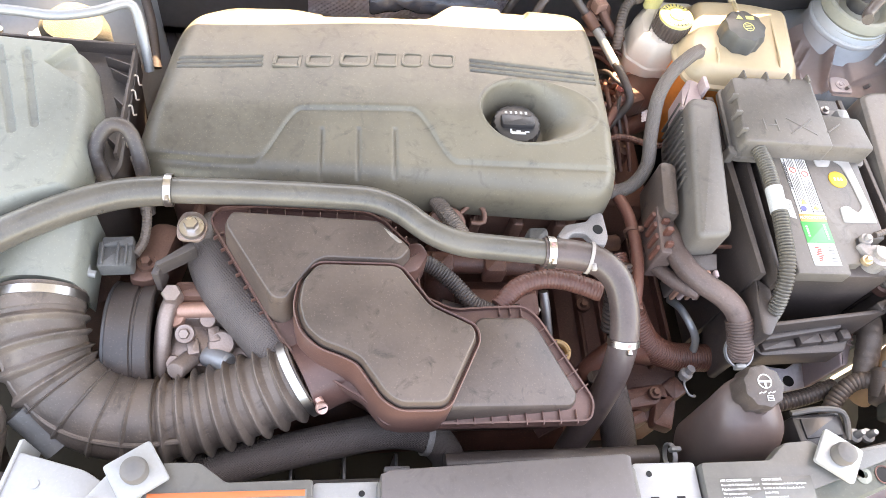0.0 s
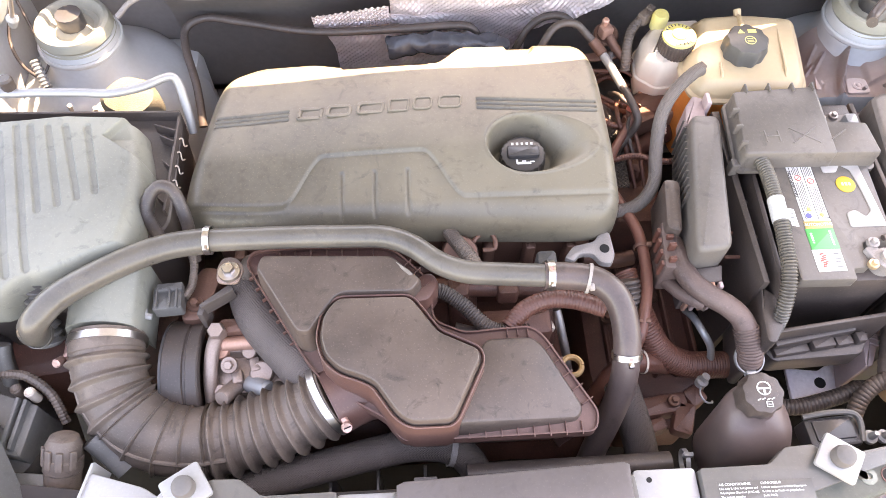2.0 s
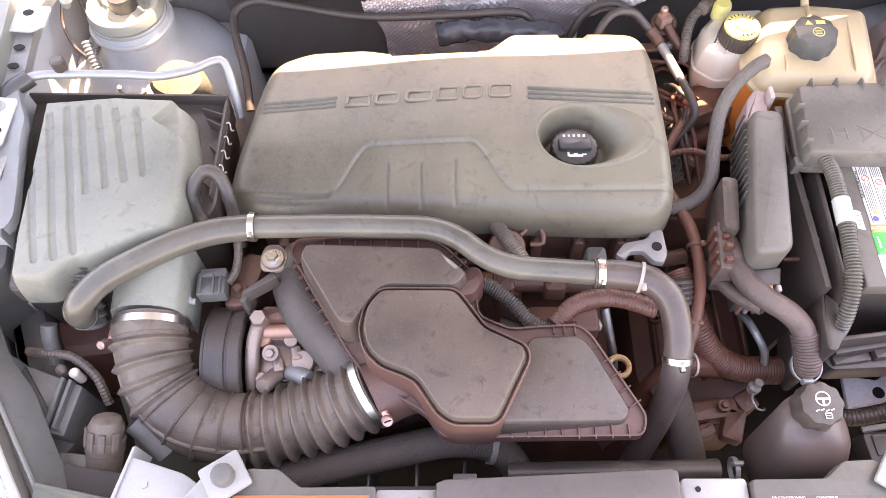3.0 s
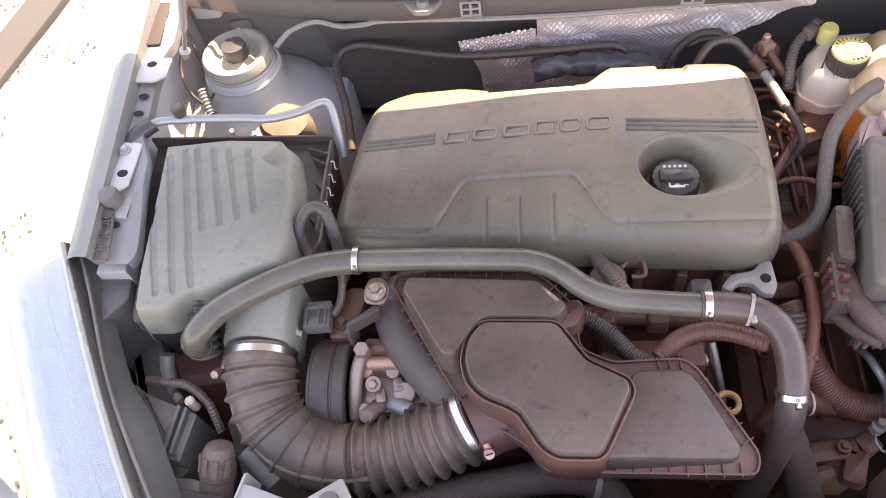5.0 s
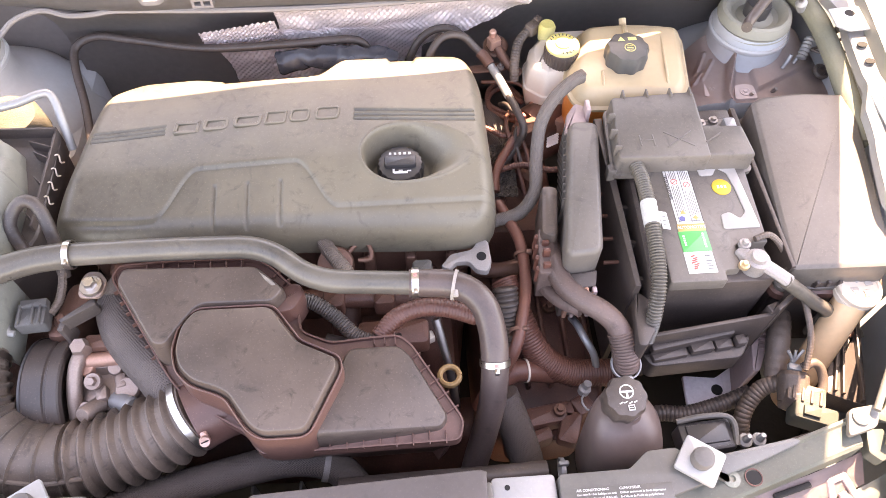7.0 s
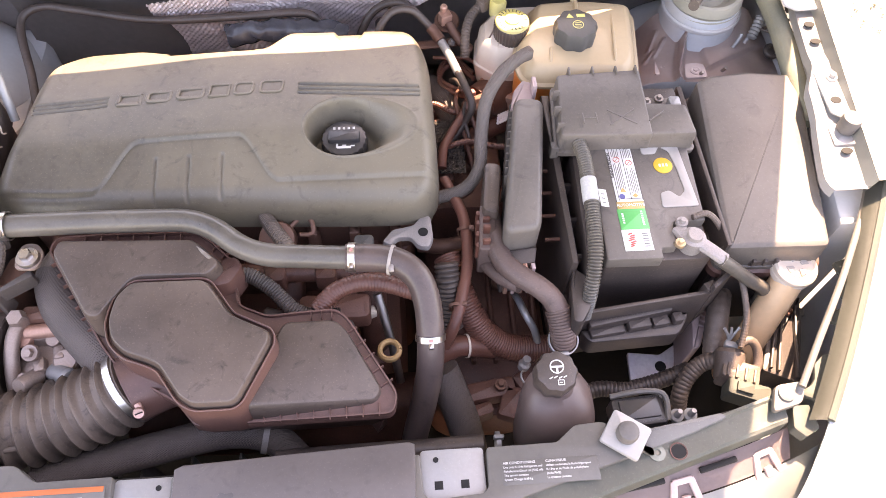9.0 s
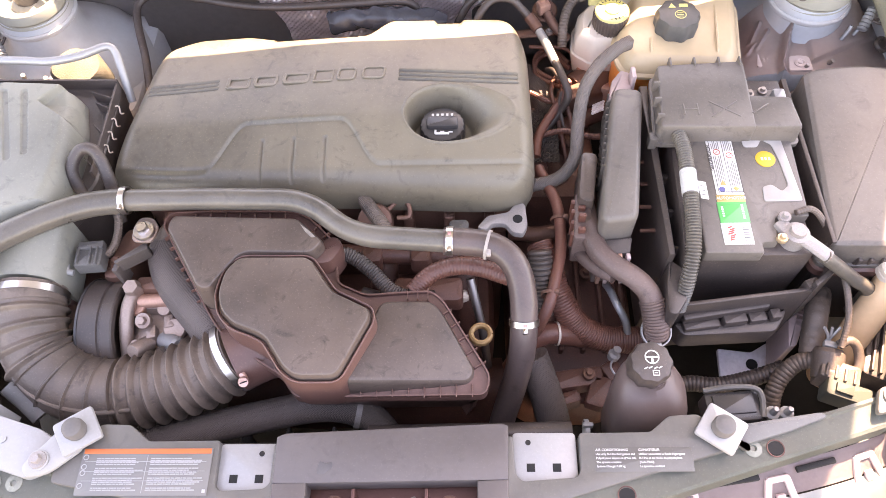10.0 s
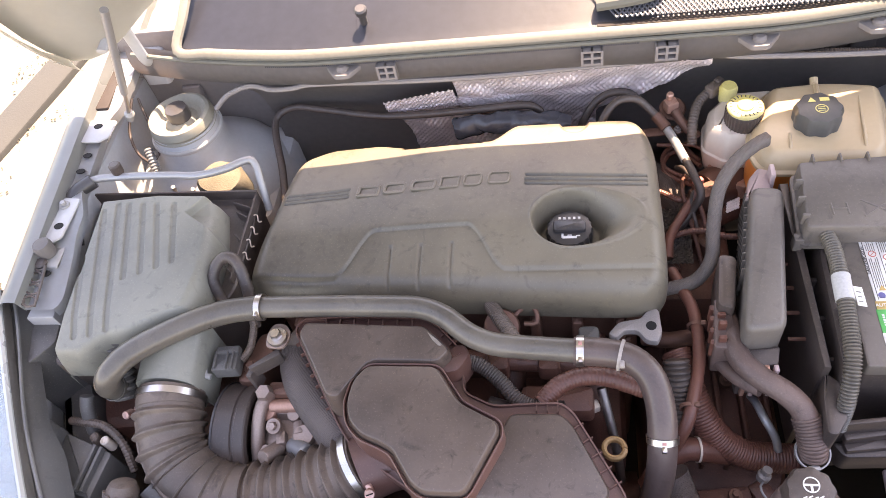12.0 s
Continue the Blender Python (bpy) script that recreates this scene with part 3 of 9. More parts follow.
# ---- body panels ----
def strut_tower(x, group):
    s = -1 if x < 0 else 1
    t = thing("strut_tower", (x, 0.712, 0.45), "pale painted suspension strut tower with a dished top", "strut tower", group)
    bm = bmesh.new()
    turned(bm, [(0.172, 0.44), (0.166, 0.56), (0.156, 0.606), (0.138, 0.640), (0.113, 0.666), (0.090, 0.682), (0.074, 0.694), (0.066, 0.706), (0.0635, 0.722), (0.0625, 0.744), (0.058, 0.757)], (x, 0.712, 0), seg=56)
    slab(bm, rect(x - 0.13, 0.57, x + 0.15, 0.84) if s > 0 else rect(x - 0.11, 0.575, x + 0.15, 0.84), 0.40, 0.625, 0.02, r=0.05)
    for v in bm.verts:
        v.co.z += 0.003 * noise.noise(v.co * 14)
    part("dome", bm, M_BAYPAINT, t)
    bm = bmesh.new()
    turned(bm, [(0.0635, 0.733), (0.066, 0.736), (0.066, 0.741), (0.0640, 0.744)], (x, 0.712, 0), seg=56)
    part("collar", bm, M_BAYPAINT, t)
    bm = bmesh.new()
    turned(bm, [(0.056, 0.748), (0.060, 0.753), (0.0565, 0.758), (0.0600, 0.763), (0.0580, 0.772), (0.0555, 0.777), (0.050, 0.779), (0.044, 0.776), (0.038, 0.767), (0.030, 0.764), (0.024, 0.768), (0.016, 0.770)], (x, 0.712, 0), seg=56)
    part("top_mount", bm, M_RUBBERPALE, t, "dusty ribbed rubber top mount")
    bm = bmesh.new()
    turned(bm, [(0.021, 0.764), (0.021, 0.786), (0.0195, 0.791), (0.009, 0.792)], (x, 0.712, 0), seg=12)
    part("nut_cap", bm, M_GLOSSBLACK, t, "black cap")
    for dx, dy in ((0.018, -0.098), (-0.022, -0.105)):
        bm = bmesh.new()
        tube(bm, [(x + dx * s, 0.712 + dy, 0.672), (x + dx * s + 0.004, 0.712 + dy - 0.006, 0.690), (x + dx * s + 0.008, 0.712 + dy - 0.010, 0.705)], 0.0033, 0.004, 8)
        part("stud", bm, M_STEEL, t)
    return t


M_RUBBERPALE = material("dusted_rubber_mount", (0.19, 0.185, 0.16), 0.7, dust=0.5, dust_colour=(0.32, 0.30, 0.24), scale=30)
strut_tower(-0.628, "strut towers")
strut_tower(0.645, "strut towers")
bm = bmesh.new()
turned(bm, [(0.030, 0), (0.036, 0.012), (0.036, 0.055), (0.030, 0.068), (0.015, 0.072)], (-0.548, 0.618, 0.660), (0.10, -0.25, 1), 32)
for v in bm.verts:
    v.co.x += (v.co.x + 0.548) * 0.25
    v.co += Vector([noise.noise(v.co * 40 + Vector((k * 9, 0, 0))) * 0.003 for k in range(3)])
single("foam_block", bm, M_FOAM, "sandy worn foam block beside the strut tower", "foam block")


def fender(side):
    s, c = side, 0.010
    t = thing("car_wing", (s * 0.80 + c, 0.4, 0.5), "silver painted front wing beside the engine bay", "car wing", "front wings")

    def inner(v):
        return 0.752 + 0.040 * v

    def outer(v):
        return 0.784 + 0.050 * v

    def rim(v):
        return 0.802 + 0.062 * v

    def skin(u, v):
        if u < 0.4:
            k = u / 0.4
            return inner(v) + (outer(v) - inner(v)) * k, rim(v) + 0.004 * math.sin(k * math.pi) - 0.006 * k
        k = (u - 0.4) / 0.6
        return outer(v) + 0.008 * math.sin(min(1, k * 6) * 1.57) + 0.14 * k, rim(v) - 0.006 - 0.010 * (1 - math.cos(min(1, k * 6) * 1.57)) - 0.40 * k
    bm = bmesh.new()
    heights(bm, steps(0, 1, 40), steps(0, 1, 40), lambda u, v: s * skin(u, v)[0] + c, lambda u, v: 0.30 + 0.80 * v, lambda x, y, u, v: skin(u, v)[1])
    bmesh.ops.solidify(bm, geom=bm.faces[:], thickness=0.002 * s)
    part("skin", bm, M_PAINT, t)
    # turned-down shut edge
    bm = bmesh.new()
    heights(bm, steps(0, 1, 8), steps(0, 1, 40), lambda u, v: s * (inner(v) - 0.006 * u) + c, lambda u, v: 0.30 + 0.80 * v, lambda x, y, u, v: rim(v) - 0.022 * u)
    bmesh.ops.solidify(bm, geom=bm.faces[:], thickness=0.0018)
    part("shut_edge", bm, M_PAINT, t)
    # inner mounting rail, its edge scalloped and folded down
    bm = bmesh.new()

    def rail_x(u, v):
        edge = 0.036 + 0.008 * math.copysign(min(1, abs(math.sin(v * 13)) * 3), math.sin(v * 13)) + 0.012 * smooth01((0.2 - v) * 5)
        return s * (inner(v) - 0.004 - edge * min(1.0, u / 0.7)) + c
    heights(bm, steps(0, 1, 11), steps(0, 1, 90), rail_x, lambda u, v: 0.30 + 0.78 * v, lambda x, y, u, v: rim(v) - 0.018 - 0.05 * max(0.0, u - 0.7) ** 0.9 - 0.003 * smooth01(math.sin(v * 22) * 4))
    bmesh.ops.solidify(bm, geom=bm.faces[:], thickness=0.0018)
    rail = part("inner_rail", bm, M_BAYPAINT, t, "pale blue-grey mounting rail")
    for y, dx in ((0.588, 0.018), (0.555, 0.016), (0.36, 0.02)):
        v = (y - 0.30) / 0.80
        bm = bmesh.new()
        z = rim(v) - 0.0172
        ovals(bm, [(z, s * (inner(v) - dx) + c, y, 0.008, 0.0055), (z + 0.0016, s * (inner(v) - dx) + c, y, 0.008, 0.0055)], 18)
        part("hole", bm, M_HOLE, rail)
    # raised tabs with a hole each
    for y0, y1, w, z, hy, hx in ((0.612, 0.664, 0.050, 0.817, 0.648, 0.020), (0.410, 0.502, 0.030, 0.802, 0.442, 0.016)):
        v = ((y0 + y1) / 2 - 0.30) / 0.80
        x0 = inner(v) - 0.002
        bm = bmesh.new()
        slab(bm, [(s * x0 + c, y0), (s * x0 + c, y1), (s * (x0 - w) + c, y1 - 0.004), (s * (x0 - w) + c, y0 + 0.010), (s * (x0 - w + 0.016) + c, y0 - 0.002)], z - 0.003, z, 0.001, r=0.004)
        tab = part("tab", bm, M_BAYPAINT, t, "raised pale tab")
        bm = bmesh.new()
        ovals(bm, [(z - 0.0005, s * (x0 - hx) + c, hy, 0.008, 0.0065), (z + 0.0008, s * (x0 - hx) + c, hy, 0.008, 0.0065)], 18)
        part("hole", bm, M_HOLE, tab)
    v = (0.488 - 0.30) / 0.80
    bolt("bolt", (s * (inner(v) - 0.012) + c, 0.484, 0.803), 0.0085, t, M_ZINC)
    # dark recess towards the hinge: a black strip stands for its shade
    bm = bmesh.new()
    slab(bm, [(s * 0.772 + c, 0.69), (s * 0.780 + c, 0.80), (s * 0.752 + c, 0.80), (s * 0.745 + c, 0.69)], 0.812, 0.820, 0.002, r=0.004)
    part("edge_strip", bm, M_UNDERTRAY, t, "black strip standing for the dark recess")
    # latticed black clip at the front end of the rail
    if s < 0:
        bm = bmesh.new()
        a, b = Vector((s * 0.748 + c, 0.372, 0.795)), Vector((s * 0.738 + c, 0.300, 0.790))
        side_v = Vector((s * 0.010, 0.001, 0))
        for o in (-1, 1):
            tube(bm, [a + o * side_v, (a + b) / 2 + o * side_v * 1.15, b + o * side_v], 0.0024, 0.01, 6)
        for k in range(7):
            p = a.lerp(b, (k + 0.5) / 7)
            tube(bm, [p - side_v, p + Vector((0, 0.004 if k % 2 else -0.004, 0)), p + side_v], 0.0018, 0.006, 6)
        turned(bm, [(0.009, -0.003), (0.010, 0.001), (0.007, 0.004)], a + Vector((0, 0.004, 0)), seg=18)
        part("lattice_clip", bm, M_BLACK, t, "black latticed plastic clip")
    # bonnet rest
    r = thing("bonnet_rest", (s * 0.745 + c, 0.395, 0.79), "black rubber bonnet buffer on a zinc bracket", "buffer", "side buffers")
    bm = bmesh.new()
    cuboid(bm, (s * 0.742 + c, 0.392, 0.789), (0.040, 0.042, 0.004), bevel=0.002)
    cuboid(bm, (s * 0.724 + c, 0.392, 0.778), (0.004, 0.040, 0.024), bevel=0.001)
    part("bracket", bm, M_ZINC, r)
    bm = bmesh.new()
    turned(bm, [(0.011, 0), (0.0135, 0.003), (0.0145, 0.021), (0.0125, 0.026), (0.006, 0.027)], (s * 0.745 + c, 0.397, 0.790), seg=24)
    part("buffer", bm, M_STOP, r)


fender(-1)
fender(1)


def headlight(side):
    s = side
    t = thing("headlamp", (s * 0.78, 0.15, 0.5), "clear headlamp unit with a dusty black housing", "headlight", "headlamps")

    def shape(a, b):
        # a: 0 inside to 1 outside, b: 0 front to 1 back
        x = 0.56 + 0.24 * b ** 0.8 + (0.15 + 0.06 * b) * a
        y = -0.085 + 0.42 * b - 0.06 * a * (1 - b) - 0.03 * a
        return s * x, y, 0.705 + 0.075 * b - (0.03 + 0.05 * b) * a * a - 0.10 * a ** 4
    bm = bmesh.new()
    heights(bm, steps(0, 1, 26), steps(0, 1, 40), lambda u, v: shape(u, v)[0], lambda u, v: shape(u, v)[1], lambda x, y, u, v: shape(u, v)[2])
    bmesh.ops.solidify(bm, geom=bm.faces[:], thickness=0.003)
    lens = part("lens", bm, M_GLASS, t, "clear curved lens")
    lens.visible_shadow = False
    bm = bmesh.new()
    heights(bm, steps(0, 1, 40), steps(0, 1, 60), lambda u, v: shape(u * 0.94 + 0.03, v * 0.96 + 0.02)[0], lambda u, v: shape(u * 0.94 + 0.03, v * 0.96 + 0.02)[1],
            lambda x, y, u, v: shape(u, v)[2] - 0.02 - 0.035 * abs(math.sin(v * 6.5 + 0.6)) * math.sin(u * 3.1) - 0.01 * (int(u * 5) % 2))
    bmesh.ops.solidify(bm, geom=bm.faces[:], thickness=0.002)
    part("reflector", bm, M_REFLECTOR, t, "faceted silvery reflector")
    bm = bmesh.new()
    tube(bm, [Vector(shape(0.62, b)) - Vector((0, 0, 0.022)) for b in (0.55, 0.60, 0.66, 0.70)], 0.008, 0.006, 8)
    part("side_marker", bm, M_REDINK, t, "small red side marker")
    # flat gasket along the inner edge
    bm = bmesh.new()
    start = 0.0 if s < 0 else 0.22
    heights(bm, steps(0, 1, 6), steps(start, 1, 50), lambda u, v: shape(0, v)[0] - s * (0.004 + (0.007 if s < 0 else 0.018) * u), lambda u, v: shape(0, v)[1] + 0.004 * u,
            lambda x, y, u, v: shape(0, v)[2] + 0.004 - 0.010 * u * u)
    bmesh.ops.solidify(bm, geom=bm.faces[:], thickness=0.004)
    part("gasket", bm, M_TRIM if s < 0 else M_LAMPFRAME, t, "olive-grey sealing strip")
    # webs of the housing frame
    webs = ([(0.684, 0.146), (0.692, 0.158), (0.722, 0.166), (0.712, 0.118), (0.700, 0.108), (0.706, 0.136)],
            [(0.646, 0.086), (0.664, 0.100), (0.682, 0.092), (0.668, 0.052), (0.640, 0.036), (0.612, 0.050), (0.632, 0.058), (0.640, 0.066)],
            [(0.722, 0.232), (0.748, 0.240), (0.742, 0.186), (0.728, 0.172), (0.716, 0.180), (0.728, 0.200)],
            [(0.600, 0.034), (0.622, 0.034), (0.626, 0.004), (0.606, -0.006), (0.594, 0.006)])
    for k, pts in enumerate(webs if s > 0 else ()):
        bm = bmesh.new()
        slab(bm, pts, 0.700 - 0.012 * (k == 3), 0.706, 0.0015, r=0.003)
        part("web", bm, M_LAMPFRAME, t)
    bm = bmesh.new()
    tube(bm, [Vector(shape(0, b)) + Vector((0, 0, 0.002)) for b in steps(start, 1, 12)], 0.006, 0.015, 8)
    part("lens_edge", bm, M_PAINT if s < 0 else M_LAMPFRAME, t)
    # housing inboard of the lens
    drop = 0.022 if s < 0 else 0.10
    bm = bmesh.new()
    heights(bm, steps(0, 1, 16), steps(0, 1, 30), lambda u, v: shape(0, v)[0] - s * ((0.030 if s < 0 else 0.018) + (0.008 if s < 0 else 0.02) * math.copysign(min(1, abs(math.sin(v * 7)) * 3), math.sin(v * 7))) * u, lambda u, v: shape(0, v)[1] + 0.03 * u,
            lambda x, y, u, v: shape(0, v)[2] - 0.008 - drop * u * u)
    bmesh.ops.solidify(bm, geom=bm.faces[:], thickness=0.004)
    if s > 0:
        bm.free()
    else:
        part("housing", bm, M_LAMPBACK, t, "dusty olive-grey housing")
        for off, z, m in ((0.014, -0.010, M_LAMPBACK),):
            bm = bmesh.new()
            tube(bm, [(shape(0, b)[0] + off * (1 + 0.25 * math.sin(b * 9)), shape(0, b)[1] + 0.5 * off, shape(0, b)[2] + z + 0.003) for b in steps(0.05, 0.95, 16)], 0.0028, 0.01, 6)
            part("housing_lip", bm, m, t)
    bm = bmesh.new()
    if s < 0:
        slab(bm, [(-0.65, 0.02), (-0.78, 0.30), (-0.72, 0.30), (-0.60, 0.07)], 0.40, 0.63, 0.02, r=0.02)
        slab(bm, [(-0.745, 0.215), (-0.800, 0.300), (-0.800, 0.330), (-0.712, 0.330), (-0.700, 0.270)], 0.40, 0.742, 0.004, r=0.008)
        slab(bm, [(-0.70, -0.02), (-0.90, 0.32), (-0.80, 0.32), (-0.66, 0.03)], 0.30, 0.60, 0.02, r=0.02)
    else:
        slab(bm, [(0.63, 0.05), (0.76, 0.24), (0.725, 0.24), (0.675, 0.10)], 0.40, 0.56, 0.02, r=0.015)
    part("rear_body", bm, M_HOUSING, t)


M_LAMPBACK = material("dusty_lamp_back", (0.085, 0.084, 0.082), 0.45, dust=0.5, dust_colour=(0.185, 0.180, 0.170), scale=30, fleck=0.2, smudge=0.4)
M_HOUSING = material("headlamp_housing", (0.045, 0.042, 0.042), 0.45, dust=0.5, dust_colour=(0.16, 0.15, 0.14), scale=35, fleck=0.25, smudge=0.3)
headlight(-1)
headlight(1)


def bumper():
    t = thing("front_bumper", (0, -0.15, 0.3), "silver-white painted front bumper", "bumper")

    def line(x):
        return -0.088 + 0.36 * abs(x) ** 3.3 + (0.10 * x if x < 0 else 0.0) - 0.02 * max(0.0, 0.25 - x) * (x > 0)
    bm = bmesh.new()
    heights(bm, steps(-0.90, 0.90, 80), steps(0, 1, 20), lambda u, v: u * (1 + 0.02 * v), lambda u, v: line(u) - 0.16 * math.sin(v * 1.4),
            lambda x, y, u, v: 0.662 - 0.42 * (1 - math.cos(v * 1.5)))
    bmesh.ops.solidify(bm, geom=bm.faces[:], thickness=0.003)
    part("skin", bm, M_PAINT, t)
    for x, w in ((0.346, 0.8), (0.455, 1.1), (0.565, 1.0)):
        k = (line(x + 0.02) - line(x - 0.02)) / 0.04
        q = Matrix.Rotation(math.atan(k), 3, "Z") @ Matrix.Rotation(radians(28), 3, "X")
        c0 = Vector((x, line(x) + 0.008, 0.668))
        bm = bmesh.new()
        for dx in (-0.013, 0.013):
            cuboid(bm, c0 + q @ Vector((dx * w, 0, 0)), (0.008 * w, 0.032, 0.004), q @ Matrix.Rotation(radians(-12 if dx < 0 else 12), 3, "Z"), 0.0015)
        cuboid(bm, c0 + q @ Vector((0, 0.014, 0)), (0.024 * w, 0.008, 0.0045), q, 0.0015)
        cuboid(bm, c0 + q @ Vector((0, -0.010, 0.001)), (0.010 * w, 0.012, 0.005), q, 0.0015)
        part("clip_tab", bm, M_PINKMETAL, t, "pale pinkish clip tab")
    # dark upper lip rail between bumper and slam panel
    bm = bmesh.new()
    heights(bm, steps(-0.60, 0.60, 100), steps(0, 1, 8), lambda u, v: u, lambda u, v: line(u) + 0.002 + 0.034 * v, lambda x, y, u, v: 0.662 + 0.020 * v)
    bmesh.ops.solidify(bm, geom=bm.faces[:], thickness=0.004)
    part("lip", bm, M_LIP, t, "dull pinkish-grey inner lip")
    for x, w in ((0.32, 0.05), (0.40, 0.06), (0.50, 0.05), (0.26, 0.05), (-0.32, 0.06), (-0.44, 0.06)):
        k = math.atan((line(x + 0.02) - line(x - 0.02)) / 0.04)
        bm = bmesh.new()
        cuboid(bm, (x, line(x) + 0.026, 0.679), (w, 0.007, 0.005), Matrix.Rotation(k, 3, "Z"), 0.0015)
        part("slot", bm, M_HOLE, t)


M_LIP = material("pinkish_grey_lip", (0.26, 0.185, 0.185), 0.5, dust=0.4, dust_colour=(0.34, 0.27, 0.26), scale=30, var=0.2)
bumper()


def bonnet():
    """The raised bonnet: a skin, an inner frame, hinges and a gas strut on each side."""
    t = thing("bonnet", (0, 0.78, 0.96), "raised silver-white bonnet with a pressed inner frame", "bonnet")
    a = radians(56)
    y0, z0, length = 0.692, 0.990, 1.02

    def at(x, d, off=0.0):
        k = d * length
        dip = smooth01((abs(x) - 0.50) / 0.25) * (1 - smooth01(d * 4))
        lift = 0.055 * (1 - smooth01((abs(x) - 0.54) / 0.2)) * (1 - smooth01(d * 3))
        return Vector((x + 0.027, y0 + 0.33 * max(0.0, x) ** 2 - math.cos(a) * k + math.sin(a) * off, z0 - 0.078 * dip + math.sin(a) * k + math.cos(a) * off)) - SUN * lift

    def half(d, s=-1):
        return (0.840 if s < 0 else 0.822 + 0.026 * smooth01((d - 0.06) / 0.15)) - 0.15 * d - 0.056 * math.exp(-d / 0.06) - 0.12 * d ** 6
    for nm, off, shrink in (("skin", 0.018, 1.0), ("inner_panel", 0.0, 0.985)):
        bm = bmesh.new()
        rows = []
        for d in steps(0, 1, 30):
            rows.append([bm.verts.new(at(half(d, u) * shrink * u, d, off + (0.018 * (1 - u * u) if nm == "skin" else 0.008 * smooth01(abs(math.sin(u * 5)) * 2 - 1)) + 0.025 * math.sin(d * 3.1))) for u in steps(-1, 1, 50)])
        for p, q in zip(rows, rows[1:]):
            for k in range(49):
                bm.faces.new((p[k], p[k + 1], q[k + 1], q[k]))
        bmesh.ops.solidify(bm, geom=bm.faces[:], thickness=0.0015)
        part(nm, bm, M_PAINT if nm == "skin" else M_UNDERSIDE, t)
    for s in (-1, 1):
        # turned-under side flange
        bm = bmesh.new()
        rows = []
        for d in steps(0.0, 0.98, 30):
            rows.append([bm.verts.new(at(s * (half(d, s) - 0.003 - 0.035 * w), d, 0.012 - 0.024 * math.sin(w * 1.5) * (1 - 0.3 * d))) for w in steps(0, 1, 6)])
        for p, q in zip(rows, rows[1:]):
            for k in range(5):
                bm.faces.new((p[k], p[k + 1], q[k + 1], q[k]))
        bmesh.ops.solidify(bm, geom=bm.faces[:], thickness=0.0015)
        part("side_flange", bm, M_UNDERSIDE, t)
        bm = bmesh.new()
        tube(bm, [at(s * 0.69, 0.03, -0.012), Vector((s * 0.655, 0.725, 0.962)), Vector((s * 0.668, 0.755, 0.935)), Vector((s * 0.672, 0.765, 0.890)), Vector((s * 0.674, 0.775, 0.845)), Vector((s * 0.690, 0.83, 0.80))], 0.010, 0.012, 10, flat=0.5)
        cuboid(bm, (s * 0.70, 0.835, 0.80), (0.05, 0.06, 0.06), bevel=0.008)
        part("hinge", bm, M_BAYPAINT, t, "pale painted hinge arm")
        strut = thing("gas_strut", (s * 0.70, 0.70, 0.80), "slim gas strut holding up the bonnet", "gas strut", "bonnet struts")
        low, high = Vector((s * 0.693, 0.678, 0.810)), Vector((s * 0.590, 0.635, 1.046))
        mid = low + (high - low) * 0.25
        bm = bmesh.new()
        tube(bm, [low, (low + mid) / 2, mid], 0.0035, 0.03, 10)
        part("rod", bm, M_STEEL, strut)
        bm = bmesh.new()
        tube(bm, [mid, (mid + high) / 2, high], 0.0065, 0.03, 12)
        part("cylinder", bm, M_LINE, strut)
        bm = bmesh.new()
        turned(bm, [(0.006, -0.012), (0.008, 0.0), (0.009, 0.006), (0.005, 0.012)], low, (high - low).normalized(), 14)
        part("ball_socket", bm, M_ZINC, strut)


bonnet()


# ---- engine ----
def engine_block():
    t = thing("engine", (-0.12, 0.47, 0.25), "grimy engine block and cylinder head under the cover", "engine")
    bm = bmesh.new()
    slab(bm, rect(-0.40, 0.34, 0.15, 0.66), 0.24, 0.60, 0.02, r=0.04)
    part("block", bm, M_DARK, t)
    bm = bmesh.new()
    slab(bm, rect(-0.40, 0.355, 0.16, 0.62), 0.60, 0.69, 0.02, r=0.03)
    part("head", bm, M_BRONZE, t)
    for x in steps(-0.36, 0.12, 9):
        bm = bmesh.new()
        cuboid(bm, (x, 0.352, 0.60), (0.016, 0.03, 0.14), bevel=0.004)
        part("head_rib", bm, M_BRONZE, t)
    bm = bmesh.new()
    slab(bm, rect(-0.34, 0.20, 0.13, 0.36), 0.30, 0.50, 0.03, r=0.04)
    for x in steps(-0.28, 0.08, 4):
        tube(bm, [(x, 0.36, 0.60), (x, 0.30, 0.60), (x, 0.25, 0.55), (x, 0.24, 0.45)], 0.022, 0.015, 12)
    part("manifold", bm, M_DARK, t)


engine_block()


